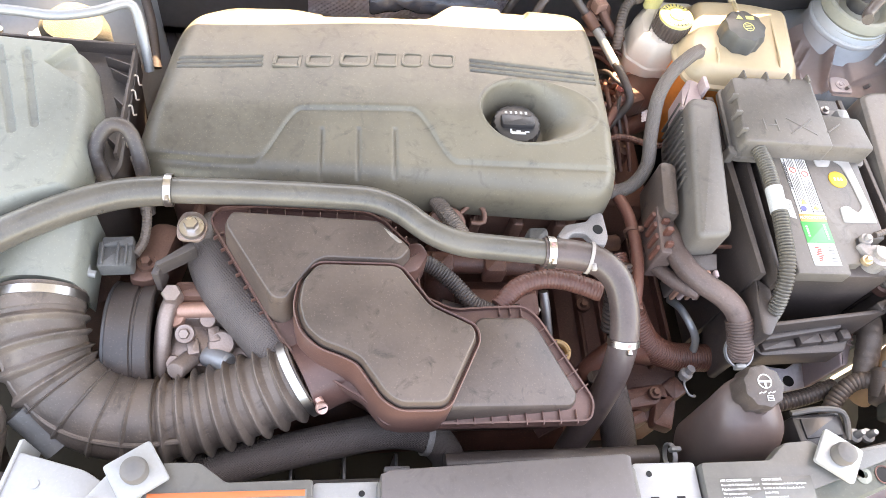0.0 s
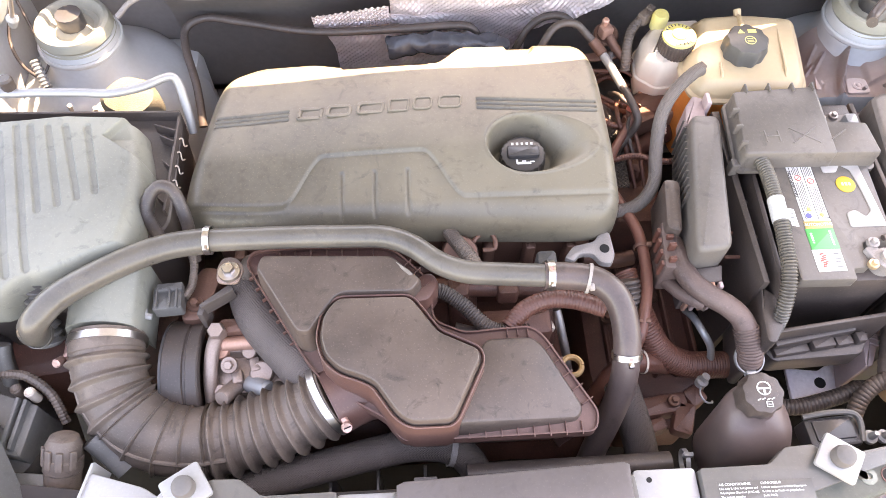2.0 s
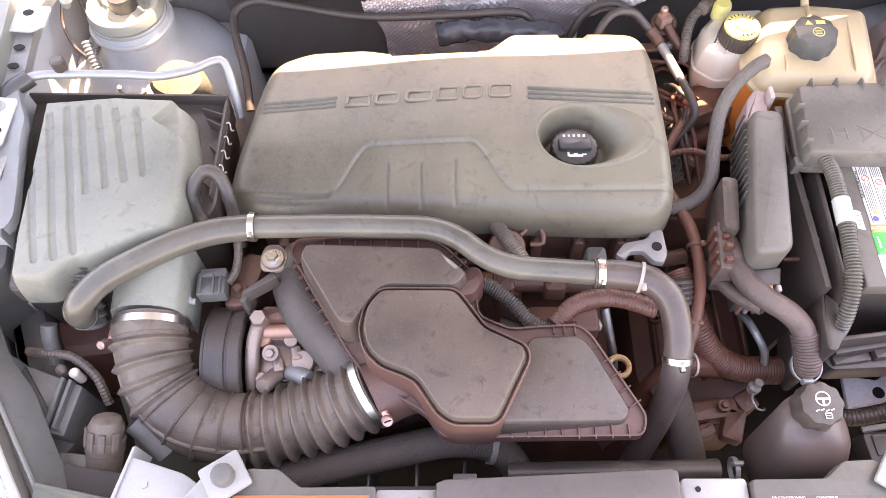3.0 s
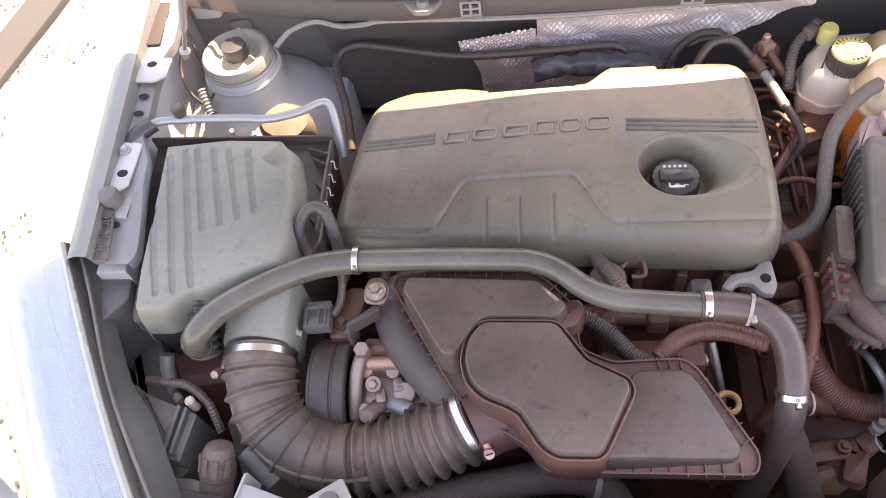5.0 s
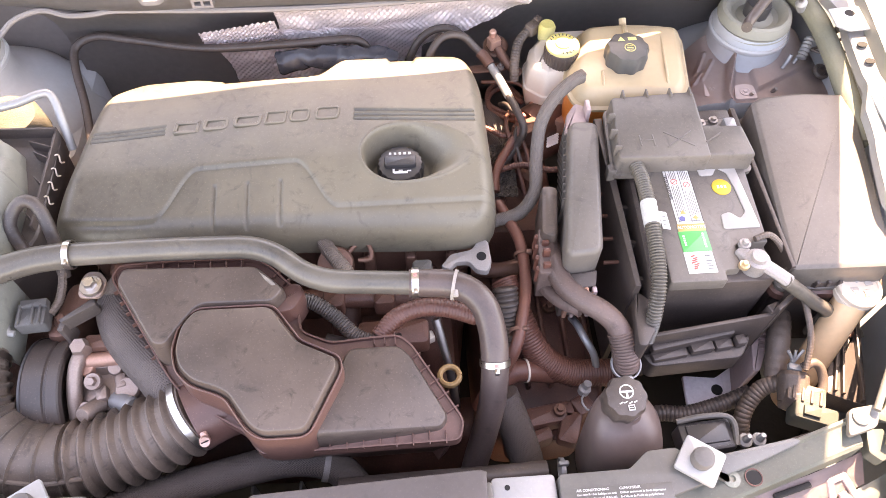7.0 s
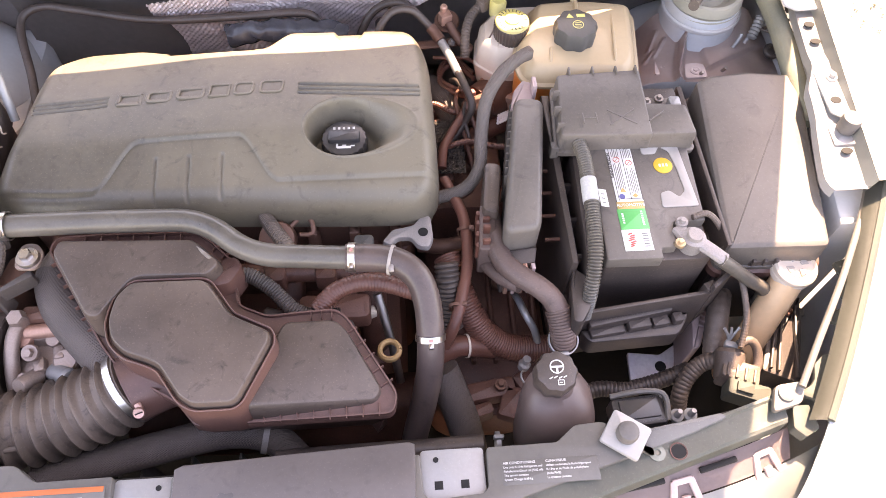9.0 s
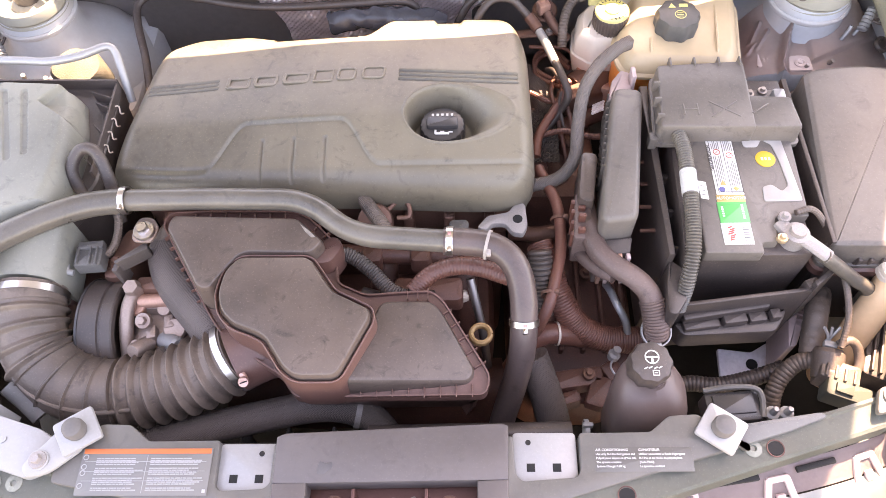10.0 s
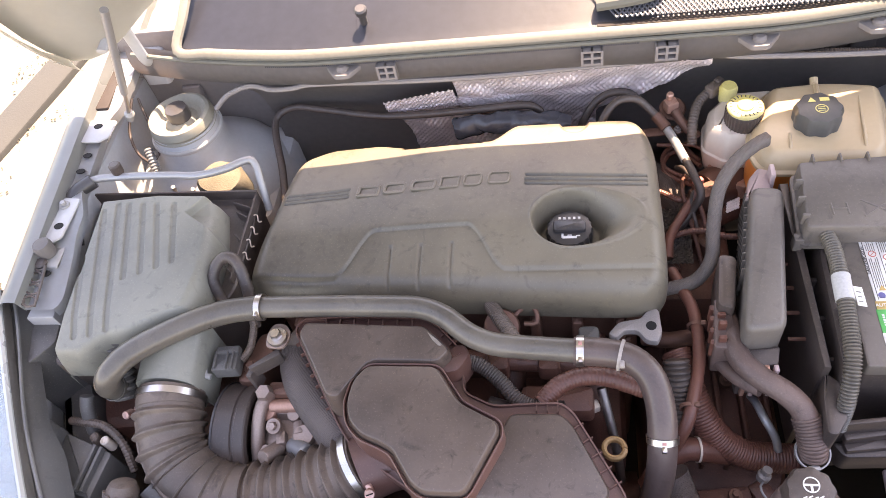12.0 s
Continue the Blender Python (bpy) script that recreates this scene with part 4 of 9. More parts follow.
def engine_cover():
    t = thing("engine_cover", (-0.12, 0.48, 0.69), "dusty dark-grey plastic engine cover with a sunken filler well", "engine cover")
    top = 0.772

    def yb(u):
        x = -0.415 + 0.60 * u
        return 0.622 + 0.032 * smooth01((x + 0.075) / 0.05) * smooth01((0.20 - x) / 0.06) + 0.012 * smooth01((-0.20 - x) / 0.07) - 0.02 * smooth01((-0.33 - x) / 0.08)

    def yf(u):
        return 0.360 - 0.030 * u

    def warp(u, v):
        p, q = 2 * u - 1, 2 * v - 1
        return (p * (1 - 0.055 * abs(q) ** 9) + 1) / 2, (q * (1 - 0.075 * abs(p) ** 12) + 1) / 2

    def fx(u, v):
        uu, vv = warp(u, v)
        xl = -0.442 + 0.040 * vv
        xr = 0.186 - 0.002 * vv
        return xl + (xr - xl) * uu

    def fy(u, v):
        uu, vv = warp(u, v)
        return yf(uu) + (yb(uu) - yf(uu)) * vv

    def groove(d, w):
        return smooth01(1 - abs(d) / w)

    def fz(x, y, u, v):
        e = [u * 0.62, (1 - u) * 0.62, v * 0.28, (1 - v) * 0.28]
        z = top - 0.018 * smooth01((-0.05 - x) / 0.35) - 0.012 * smooth01((0.46 - y) / 0.10)
        # rolled edges
        for d, w, h in ((e[0], 0.035, 0.052), (e[1], 0.026, 0.050), (e[2], 0.030, 0.042), (e[3], 0.020, 0.030)):
            k = max(0.0, 1 - d / w)
            z -= h * (1 - math.sqrt(max(0.0, 1 - k * k)))
        # low panel in the front face
        cx = -0.163
        ylim = 0.374 + 0.074 * smooth01((0.128 - abs(x - cx)) / 0.060) + 0.006 * smooth01((-0.30 - x) / 0.12)
        k = smooth01((ylim - y) / 0.006 + 0.5)
        z -= 0.005 * k + 0.0009 * groove(y - ylim, 0.006)
        if y < 0.425:
            for gx in (-0.207, -0.161, -0.115):
                z -= 0.0035 * groove(x - gx, 0.0046) * smooth01((0.424 - y) / 0.006) * smooth01((y - 0.352) / 0.006)
        # stripes
        yl = 0.518 + 0.012 * (x + 0.39) / 0.10 * 0.5
        if -0.392 < x < -0.286:
            for k2 in (-1, 0, 1):
                z -= 0.0034 * groove(y - yl - 0.0075 * k2, 0.0034)
        if -0.012 < x < 0.163:
            yr = 0.527 - 0.03 * (x + 0.012) / 0.175 * 0.4
            for k2 in (-1, 0, 1):
                z -= 0.0034 * groove(y - yr - 0.0085 * k2, 0.0036)
        # filler well: a steep round bowl that runs out to one side
        dx = x - 0.054
        r1 = math.hypot(dx / (0.056 if dx < 0 else 0.100), (y - 0.455) / 0.050)
        soft = 0.20 + 0.62 * smooth01(dx / 0.065) + 0.10 * smooth01((y - 0.455) / 0.03)
        z -= 0.054 * smooth01((1.0 - r1) / soft)
        z += 0.0015 * groove(r1 - 1.03, 0.05)
        # dimple on the back edge
        r3 = math.hypot(x - 0.062, y - 0.642) / 0.024
        z -= 0.007 * smooth01((1 - r3) / 0.25)
        # notched ridge
        if -0.21 < x < -0.08:
            z -= 0.006 * smooth01((y - 0.607) / 0.006)
        return z
    bm = bmesh.new()
    heights(bm, steps(0, 1, 380), steps(0, 1, 260), fx, fy, fz)
    # skirt
    edge = [e for e in bm.edges if e.is_boundary]
    ex = bmesh.ops.extrude_edge_only(bm, edges=edge)
    for v in (g for g in ex["geom"] if isinstance(g, bmesh.types.BMVert)):
        v.co.z = max(0.69, v.co.z - 0.035)
    part("shell", bm, M_COVER, t, smooth=50)
    # raised badge: six plain frames, the first three heavier
    for i, (x, w) in enumerate(((-0.254, 0.037), (-0.212, 0.037), (-0.166, 0.041), (-0.125, 0.031), (-0.090, 0.029), (-0.050, 0.035))):
        yc = 0.5245 + 0.0014 * i
        zc = top - 0.018 * smooth01((-0.05 - x) / 0.35)
        k, hh = (0.0052, 0.0112) if i < 3 else (0.0034, 0.0122)
        frame_pts = [(x - w / 2 - 0.0015, yc - hh), (x + w / 2 - 0.0015, yc - hh), (x + w / 2 + 0.0015, yc + hh), (x - w / 2 + 0.0015, yc + hh)]
        bm = bmesh.new()
        loft(bm, frame_pts, [(0, zc - 0.004), (0, zc + 0.0014), (0.0007, zc + 0.0021), (k - 0.0007, zc + 0.0021), (k, zc + 0.0014), (k, zc - 0.004)], r=0.008 if i % 3 else 0.003, cap=False)
        part("badge_block", bm, M_COVER, t)
    # oil filler cap in the well
    c = thing("oil_filler_cap", (0.052, 0.452, 0.70), "black ribbed oil filler cap with pale print", "filler cap")
    bm = bmesh.new()
    turned(bm, [(0.026, 0.70), (0.0325, 0.705), (0.0325, 0.742), (0.031, 0.746), (0.027, 0.747)], (0.052, 0.452, 0), seg=60, flute=20, depth=0.03)
    part("cap", bm, M_GLOSSBLACK, c)
    bm = bmesh.new()
    cuboid(bm, (0.052, 0.452, 0.750), (0.046, 0.020, 0.008), bevel=0.004)
    part("grip", bm, M_GLOSSBLACK, c)
    bm = bmesh.new()
    for k in range(5):
        cuboid(bm, (0.038 + 0.007 * k, 0.4690, 0.7473), (0.0035, 0.0045, 0.0006))
    part("print_bar", bm, M_INKLIGHT, c)
    bm = bmesh.new()
    for dx, dy, w, h in ((0, -0.018, 0.020, 0.004), (-0.010, -0.015, 0.003, 0.007), (0.012, -0.0155, 0.006, 0.002), (0.0, -0.0145, 0.006, 0.002)):
        cuboid(bm, (0.052 + dx, 0.452 + dy, 0.7475), (w, h, 0.001))
    part("oil_can_sign", bm, M_INKLIGHT, c)


engine_cover()


def intake_box():
    t = thing("intake_box", (-0.10, 0.17, 0.56), "dusty dark plastic intake resonator with three raised lids", "intake box")
    rim = [(-0.335, 0.292), (-0.326, 0.310), (-0.270, 0.312), (-0.150, 0.310), (-0.130, 0.300), (-0.092, 0.262), (-0.086, 0.205), (-0.048, 0.188), (-0.008, 0.191), (0.038, 0.193), (0.054, 0.180), (0.114, 0.080), (0.108, 0.056), (-0.132, 0.054), (-0.152, 0.082), (-0.226, 0.125), (-0.252, 0.158)]

    def plane(x, y):
        return 0.697 + 0.14 * (y - 0.075)
    bm = bmesh.new()
    loft(bm, rim, [(0.03, -0.13), (0.014, -0.05), (0.004, -0.014), (0.0, -0.012), (0.0, -0.001), (0.002, 0.001), (0.006, 0.0012)], plane, r=0.010)
    part("body", bm, M_BOXRIM, t)
    bm = bmesh.new()
    outer = rounded(rim, 0.010)
    m = len(outer)
    inner = inset(outer, 0.0022)
    lo = [bm.verts.new((p.x, p.y, plane(p.x, p.y))) for p in outer]
    hi = [bm.verts.new((p.x, p.y, plane(p.x, p.y) + 0.007)) for p in outer]
    hi2 = [bm.verts.new((p.x, p.y, plane(p.x, p.y) + 0.007)) for p in inner]
    lo2 = [bm.verts.new((p.x, p.y, plane(p.x, p.y))) for p in inner]
    for a, b in ((lo, hi), (hi, hi2), (hi2, lo2)):
        for k in range(m):
            bm.faces.new((a[k], a[(k + 1) % m], b[(k + 1) % m], b[k]))
    part("rim", bm, M_BOXRIM, t, "dusty rim with reddish light in its colour")
    # small teeth inside the rim
    for a, b, n in (((-0.30, 0.304), (-0.155, 0.303), 7), ((-0.328, 0.282), (-0.262, 0.176), 7), ((0.052, 0.172), (0.106, 0.086), 5), ((-0.06, 0.060), (0.10, 0.062), 8), ((0.0, 0.187), (0.040, 0.188), 3), ((-0.125, 0.292), (-0.10, 0.268), 2)):
        for k in range(n):
            f = (k + 0.5) / n
            x, y = a[0] + (b[0] - a[0]) * f, a[1] + (b[1] - a[1]) * f
            d = Vector((b[0] - a[0], b[1] - a[1], 0)).normalized()
            bm = bmesh.new()
            cuboid(bm, (x, y, plane(x, y) + 0.003), (0.0016, 0.017 if x > 0.02 else 0.013, 0.007), Matrix.Rotation(math.atan2(d.y, d.x), 3, "Z"))
            part("tooth", bm, M_BOXRIM, t)
    upper = [(-0.311, 0.267), (-0.306, 0.284), (-0.139, 0.277), (-0.103, 0.242), (-0.116, 0.226), (-0.200, 0.228), (-0.212, 0.222), (-0.234, 0.190), (-0.242, 0.176), (-0.256, 0.178)]
    mid = [(-0.207, 0.217), (-0.118, 0.216), (-0.085, 0.167), (-0.038, 0.143), (-0.036, 0.131), (-0.072, 0.060), (-0.119, 0.060), (-0.134, 0.070), (-0.160, 0.108), (-0.175, 0.116), (-0.202, 0.126), (-0.219, 0.143), (-0.226, 0.168), (-0.222, 0.197)]
    right = [(-0.024, 0.168), (0.038, 0.174), (0.052, 0.160), (0.093, 0.086), (0.085, 0.073), (-0.069, 0.063)]

    def top_u(x, y):
        return 0.768 - 0.05 * max(0.0, 0.23 - y)

    def top_m(x, y):
        return 0.771 + 0.10 * min(0.0, y - 0.13)

    def top_r(x, y):
        return 0.736 - 0.205 * (x + 0.067) + 0.10 * (y - 0.059)
    for nm, pts, top, d, rr in (("lid_upper", upper, top_u, 0.07, 0.007), ("lid_middle", mid, top_m, 0.09, 0.009), ("lid_right", right, top_r, 0.06, 0.010)):
        bm = bmesh.new()
        if nm == "lid_right":
            sections = [(-0.004, -d), (-0.003, -0.016), (-0.002, -0.007), (-0.001, -0.003), (0.0008, -0.0008), (0.003, 0.0)]
        else:
            sections = [(-0.006, -d), (-0.003, -0.010), (-0.001, -0.004), (0.0, -0.0012), (0.0012, -0.0003), (0.003, 0.0)]
        loft(bm, pts, sections, top, r=rr, n=5)
        part(nm, bm, M_BOX, t, smooth=24)
    # welded seam standing round the middle lid
    bm = bmesh.new()
    loft(bm, mid, [(-0.0085, -0.08), (-0.0080, -0.016), (-0.0078, -0.0075), (-0.0068, -0.0068), (-0.0056, -0.0075), (-0.0050, -0.0140)], top_m, r=0.009, n=5)
    part("lid_step", bm, M_BOXRIM, t)
    # end lug by the pipe
    bm = bmesh.new()
    slab(bm, [(-0.128, 0.226), (-0.100, 0.262), (-0.086, 0.262), (-0.078, 0.246), (-0.092, 0.222), (-0.112, 0.218)], 0.70, 0.748, 0.006, r=0.007)
    part("lug", bm, M_BOXRIM, t)
    # worn pale scuff on the lid's corner
    bm = bmesh.new()
    slab(bm, [(-0.134, 0.268), (-0.118, 0.255), (-0.112, 0.248), (-0.117, 0.247), (-0.126, 0.256)], 0.7680, 0.7686, 0.0002, r=0.002)
    part("scuff", bm, M_SCUFF, t, "pale scratched corner")
    # outlet to the bellows
    bm = bmesh.new()
    tube(bm, [(-0.225, 0.118, 0.672), (-0.19, 0.135, 0.672), (-0.15, 0.15, 0.66)], 0.046, 0.012, 24)
    part("neck", bm, M_BOXRIM, t)


intake_box()


def bellows():
    t = thing("intake_bellows", (-0.40, 0.10, 0.62), "dusty ribbed rubber air intake elbow", "air hose")
    pts = [(-0.513, 0.213, 0.698), (-0.512, 0.195, 0.695), (-0.506, 0.160, 0.685), (-0.490, 0.125, 0.668), (-0.455, 0.095, 0.650), (-0.405, 0.083, 0.640), (-0.350, 0.087, 0.640), (-0.295, 0.100, 0.648), (-0.245, 0.116, 0.662), (-0.218, 0.127, 0.672)]

    def r(s, L):
        f = s / L
        if f < 0.06 or f > 0.965:
            return 0.047
        if f < 0.28:
            k = (f - 0.06) / 0.22 * 4
            return 0.0455 + 0.0062 * smooth01(1 - abs(k - math.floor(k) - 0.5) / 0.27)
        if f > 0.56:
            k = (f - 0.56) / 0.405 * 8
            return 0.0436 + 0.0082 * smooth01(1 - abs(k - math.floor(k) - 0.5) / 0.33)
        k = (f - 0.28) / 0.28 * 4
        d = abs(k - round(k))
        return 0.0462 + 0.0036 * smooth01(1 - d / 0.09)
    bm = bmesh.new()
    tube(bm, pts, 0.046, 0.0014, 40, r)
    for v in bm.verts:
        v.co += 0.0012 * noise.noise_vector(v.co * 24)
    part("hose", bm, M_RUBBER, t)
    # lengthwise rib over the elbow
    bm = bmesh.new()
    spine = []
    for (x, y, z), (ox, oy) in zip(pts[2:8], ((-0.95, 0.0), (-0.85, -0.35), (-0.50, -0.70), (-0.05, -0.80), (0.05, -0.80), (0.2, -0.75))):
        spine.append(Vector((x, y, z)) + Vector((ox, oy, 0.62)).normalized() * 0.0462)
    tube(bm, spine[:5], 0.0036, 0.006, 8)
    part("spine", bm, M_RUBBER, t)
    for at, ax, nm in (((-0.5125, 0.203, 0.696), (0.05, -0.97, -0.15), "upper"), ((-0.226, 0.123, 0.669), (0.88, 0.40, 0.3), "lower")):
        c = thing("hose_clamp", at, "bright steel worm-drive clamp round the intake hose", "hose clamp", "hose clamps")
        bm = band(at, ax, 0.0485, 0.0095)
        part("band", bm, M_BRIGHT, c)
        bm = bmesh.new()
        if nm == "lower":
            cuboid(bm, (-0.205, 0.089, 0.696), (0.020, 0.009, 0.007), Matrix.Rotation(radians(-60), 3, "Z"), 0.002)
            turned(bm, [(0.0055, -0.006), (0.0072, 0.0), (0.0072, 0.003), (0.006, 0.005), (0.002, 0.0035)], (-0.200, 0.076, 0.699), (0.2, -0.5, 0.75), 18)
        else:
            cuboid(bm, (-0.562, 0.195, 0.690), (0.012, 0.02, 0.010), None, 0.002)
            turned(bm, [(0.006, -0.006), (0.006, 0.006), (0.004, 0.008)], (-0.567, 0.176, 0.702), (-0.2, -0.6, 0.6), 14)
        screw = part("screw", bm, M_SCREW, c, "pinkish screw head")
        if nm == "lower":
            q = Vector((0.2, -0.5, 0.75)).to_track_quat("Z", "Y").to_matrix()
            bm = bmesh.new()
            cuboid(bm, Vector((-0.200, 0.076, 0.699)) + q @ Vector((0, 0, 0.0048)), (0.009, 0.0014, 0.0012), q)
            part("slot", bm, M_HOLE, screw)


M_SCREW = material("coppery_screw", (0.55, 0.34, 0.29), 0.4, metal=0.7, scale=90)
bellows()


def airbox():
    t = thing("air_filter_box", (-0.59, 0.38, 0.55), "grey plastic air filter housing with grooved lid", "air filter box")

    def top(x, y):
        return 0.790 + 0.03 * (y - 0.40) - 0.12 * max(0.0, 0.29 - y)
    bm = bmesh.new()
    loft(bm, [(-0.690, 0.235), (-0.555, 0.245), (-0.480, 0.290), (-0.442, 0.36), (-0.446, 0.545), (-0.738, 0.552), (-0.714, 0.38)], [(0.02, 0.50), (0.004, 0.70), (0.0, 0.705), (0.0, 0.735), (0.003, 0.738)], None, r=0.010)
    part("base", bm, M_BASE, t, "dark brownish lower housing")
    # upright flange along the back and the engine side
    bm = bmesh.new()
    slab(bm, [(-0.738, 0.545), (-0.446, 0.538), (-0.446, 0.542), (-0.738, 0.549)], 0.72, 0.757, 0.001)
    slab(bm, [(-0.449, 0.37), (-0.445, 0.37), (-0.446, 0.540), (-0.450, 0.540)], 0.72, 0.752, 0.001)
    part("flange", bm, M_BASE, t)
    grooves = ((-0.675, 0.385, -0.640, 0.256), (-0.673, 0.477, -0.616, 0.260), (-0.652, 0.489, -0.593, 0.268), (-0.633, 0.489, -0.595, 0.352), (-0.609, 0.489, -0.571, 0.361), (-0.585, 0.487, -0.548, 0.370), (-0.555, 0.486, -0.526, 0.379))

    def along(x, y, g):
        ax, ay, bx, by = g
        f = max(0.0, min(1.0, ((x - ax) * (bx - ax) + (y - ay) * (by - ay)) / ((bx - ax) ** 2 + (by - ay) ** 2)))
        return math.hypot(x - ax - (bx - ax) * f, y - ay - (by - ay) * f)

    def fz(x, y, u, v):
        z = top(x, y)
        # sides roll off
        for d, w, h in ((u * 0.21, 0.010, 0.050), ((1 - u) * 0.21, 0.022, 0.050), (v * 0.26, 0.014, 0.050), ((1 - v) * 0.26, 0.008, 0.050)):
            k = max(0.0, 1 - d / w)
            z -= h * (1 - math.sqrt(max(0.0, 1 - k * k)))
        for g in grooves:
            if abs(x - (g[0] + g[2]) / 2) < 0.05:
                d = along(x, y, g)
                if d < 0.008:
                    z -= 0.0032 * smooth01((0.0056 - d) / 0.0018)
        # sloping pocket in the back corner
        d1 = ((x + 0.534) * 0.045 + (y - 0.471) * 0.066) / 0.080
        d2 = ((x + 0.534) * 0.035 - (y - 0.471) * 0.030) / 0.046
        p = smooth01(d1 / 0.004) * smooth01(d2 / 0.004)
        return z - p * (0.012 + 0.35 * max(0.0, min(d1, d2)))

    def front(u):
        return 0.226 + 0.028 * smooth01((u - 0.18) / 0.25) + 0.040 * smooth01((u - 0.42) / 0.58)
    bm = bmesh.new()
    heights(bm, steps(0, 1, 230), steps(0, 1, 200), lambda u, v: -0.670 - 0.020 * v + (0.196 + 0.006 * v + 0.016 * math.sin(math.pi * v)) * u, lambda u, v: front(u) + (0.512 - 0.008 * abs(2 * u - 1) - front(u)) * v, fz)
    ex = bmesh.ops.extrude_edge_only(bm, edges=[e for e in bm.edges if e.is_boundary])
    for v in (g for g in ex["geom"] if isinstance(g, bmesh.types.BMVert)):
        v.co.z = 0.72
    part("lid", bm, M_AIRBOX, t, smooth=45)
    # ribs on the flank
    for y, x in ((0.505, -0.480), (0.485, -0.470), (0.44, -0.460), (0.38, -0.460)):
        bm = bmesh.new()
        slab(bm, [(x, y + 0.012), (x, y + 0.014), (-0.448, y + 0.002), (-0.448, y)], 0.735, 0.756, 0.0005)
        part("rib", bm, M_BASE, t)
    for y in (0.40, 0.425, 0.45, 0.475, 0.50):
        bm = bmesh.new()
        tube(bm, [(-0.447, y, 0.742), (-0.443, y + 0.005, 0.737), (-0.441, y - 0.003, 0.730), (-0.439, y + 0.002, 0.724)], 0.0012, 0.003, 6)
        part("clip", bm, M_WHITE, t)
    # outlet duct to the bellows
    bm = bmesh.new()
    heights(bm, steps(0, 1, 20), steps(0, 1, 20), lambda u, v: -0.562 + 0.095 * u + 0.006 * v, lambda u, v: 0.212 + 0.085 * v,
            lambda x, y, u, v: 0.728 + 0.028 * v + 0.014 * math.sin(u * math.pi) ** 0.5 - 0.02 * (1 - math.sin(u * math.pi) ** 0.3))
    ex = bmesh.ops.extrude_edge_only(bm, edges=[e for e in bm.edges if e.is_boundary])
    for v in (g for g in ex["geom"] if isinstance(g, bmesh.types.BMVert)):
        v.co.z -= 0.06
    part("duct", bm, M_AIRBOX, t)
    # sensor on the duct
    s = thing("flow_sensor", (-0.445, 0.255, 0.70), "dark air-flow sensor plug with a wiring lead", "sensor")
    bm = bmesh.new()
    cuboid(bm, (-0.438, 0.256, 0.704), (0.038, 0.034, 0.022), Matrix.Rotation(radians(4), 3, "Z"), 0.003)
    cuboid(bm, (-0.436, 0.270, 0.713), (0.034, 0.012, 0.012), Matrix.Rotation(radians(4), 3, "Z"), 0.002)
    for dx in (-0.013, 0.004, 0.013):
        cuboid(bm, (-0.438 + dx, 0.254, 0.717), (0.003, 0.028, 0.006), Matrix.Rotation(radians(4), 3, "Z"), 0.001)
    part("plug", bm, M_HOUSING, s)
    part("lead", hose([(-0.420, 0.262, 0.700), (-0.412, 0.285, 0.700), (-0.412, 0.32, 0.710), (-0.418, 0.35, 0.735), (-0.425, 0.368, 0.752)], 0.006, 0.004, 0.1, 8), M_RUBBER, s)
    bm = bmesh.new()
    tube(bm, [(-0.472, 0.268, 0.705), (-0.470, 0.250, 0.708), (-0.466, 0.236, 0.705), (-0.458, 0.234, 0.703)], 0.0045, 0.004, 8)
    part("tab", bm, M_ZINC, s)
    # breather loop at the back corner
    part_loop = hose([(-0.452, 0.335, 0.725), (-0.464, 0.360, 0.765), (-0.450, 0.382, 0.785), (-0.428, 0.380, 0.785), (-0.415, 0.355, 0.755), (-0.412, 0.32, 0.70)], 0.0088, 0.010, 0.03, 14)
    single("breather_hose", part_loop, M_BLACK, "small dark breather hose looped beside the filter box", "hose")


airbox()


M_TIE = material("dusty_pale_tie", (0.33, 0.29, 0.28), 0.6, dust=0.3, scale=60)


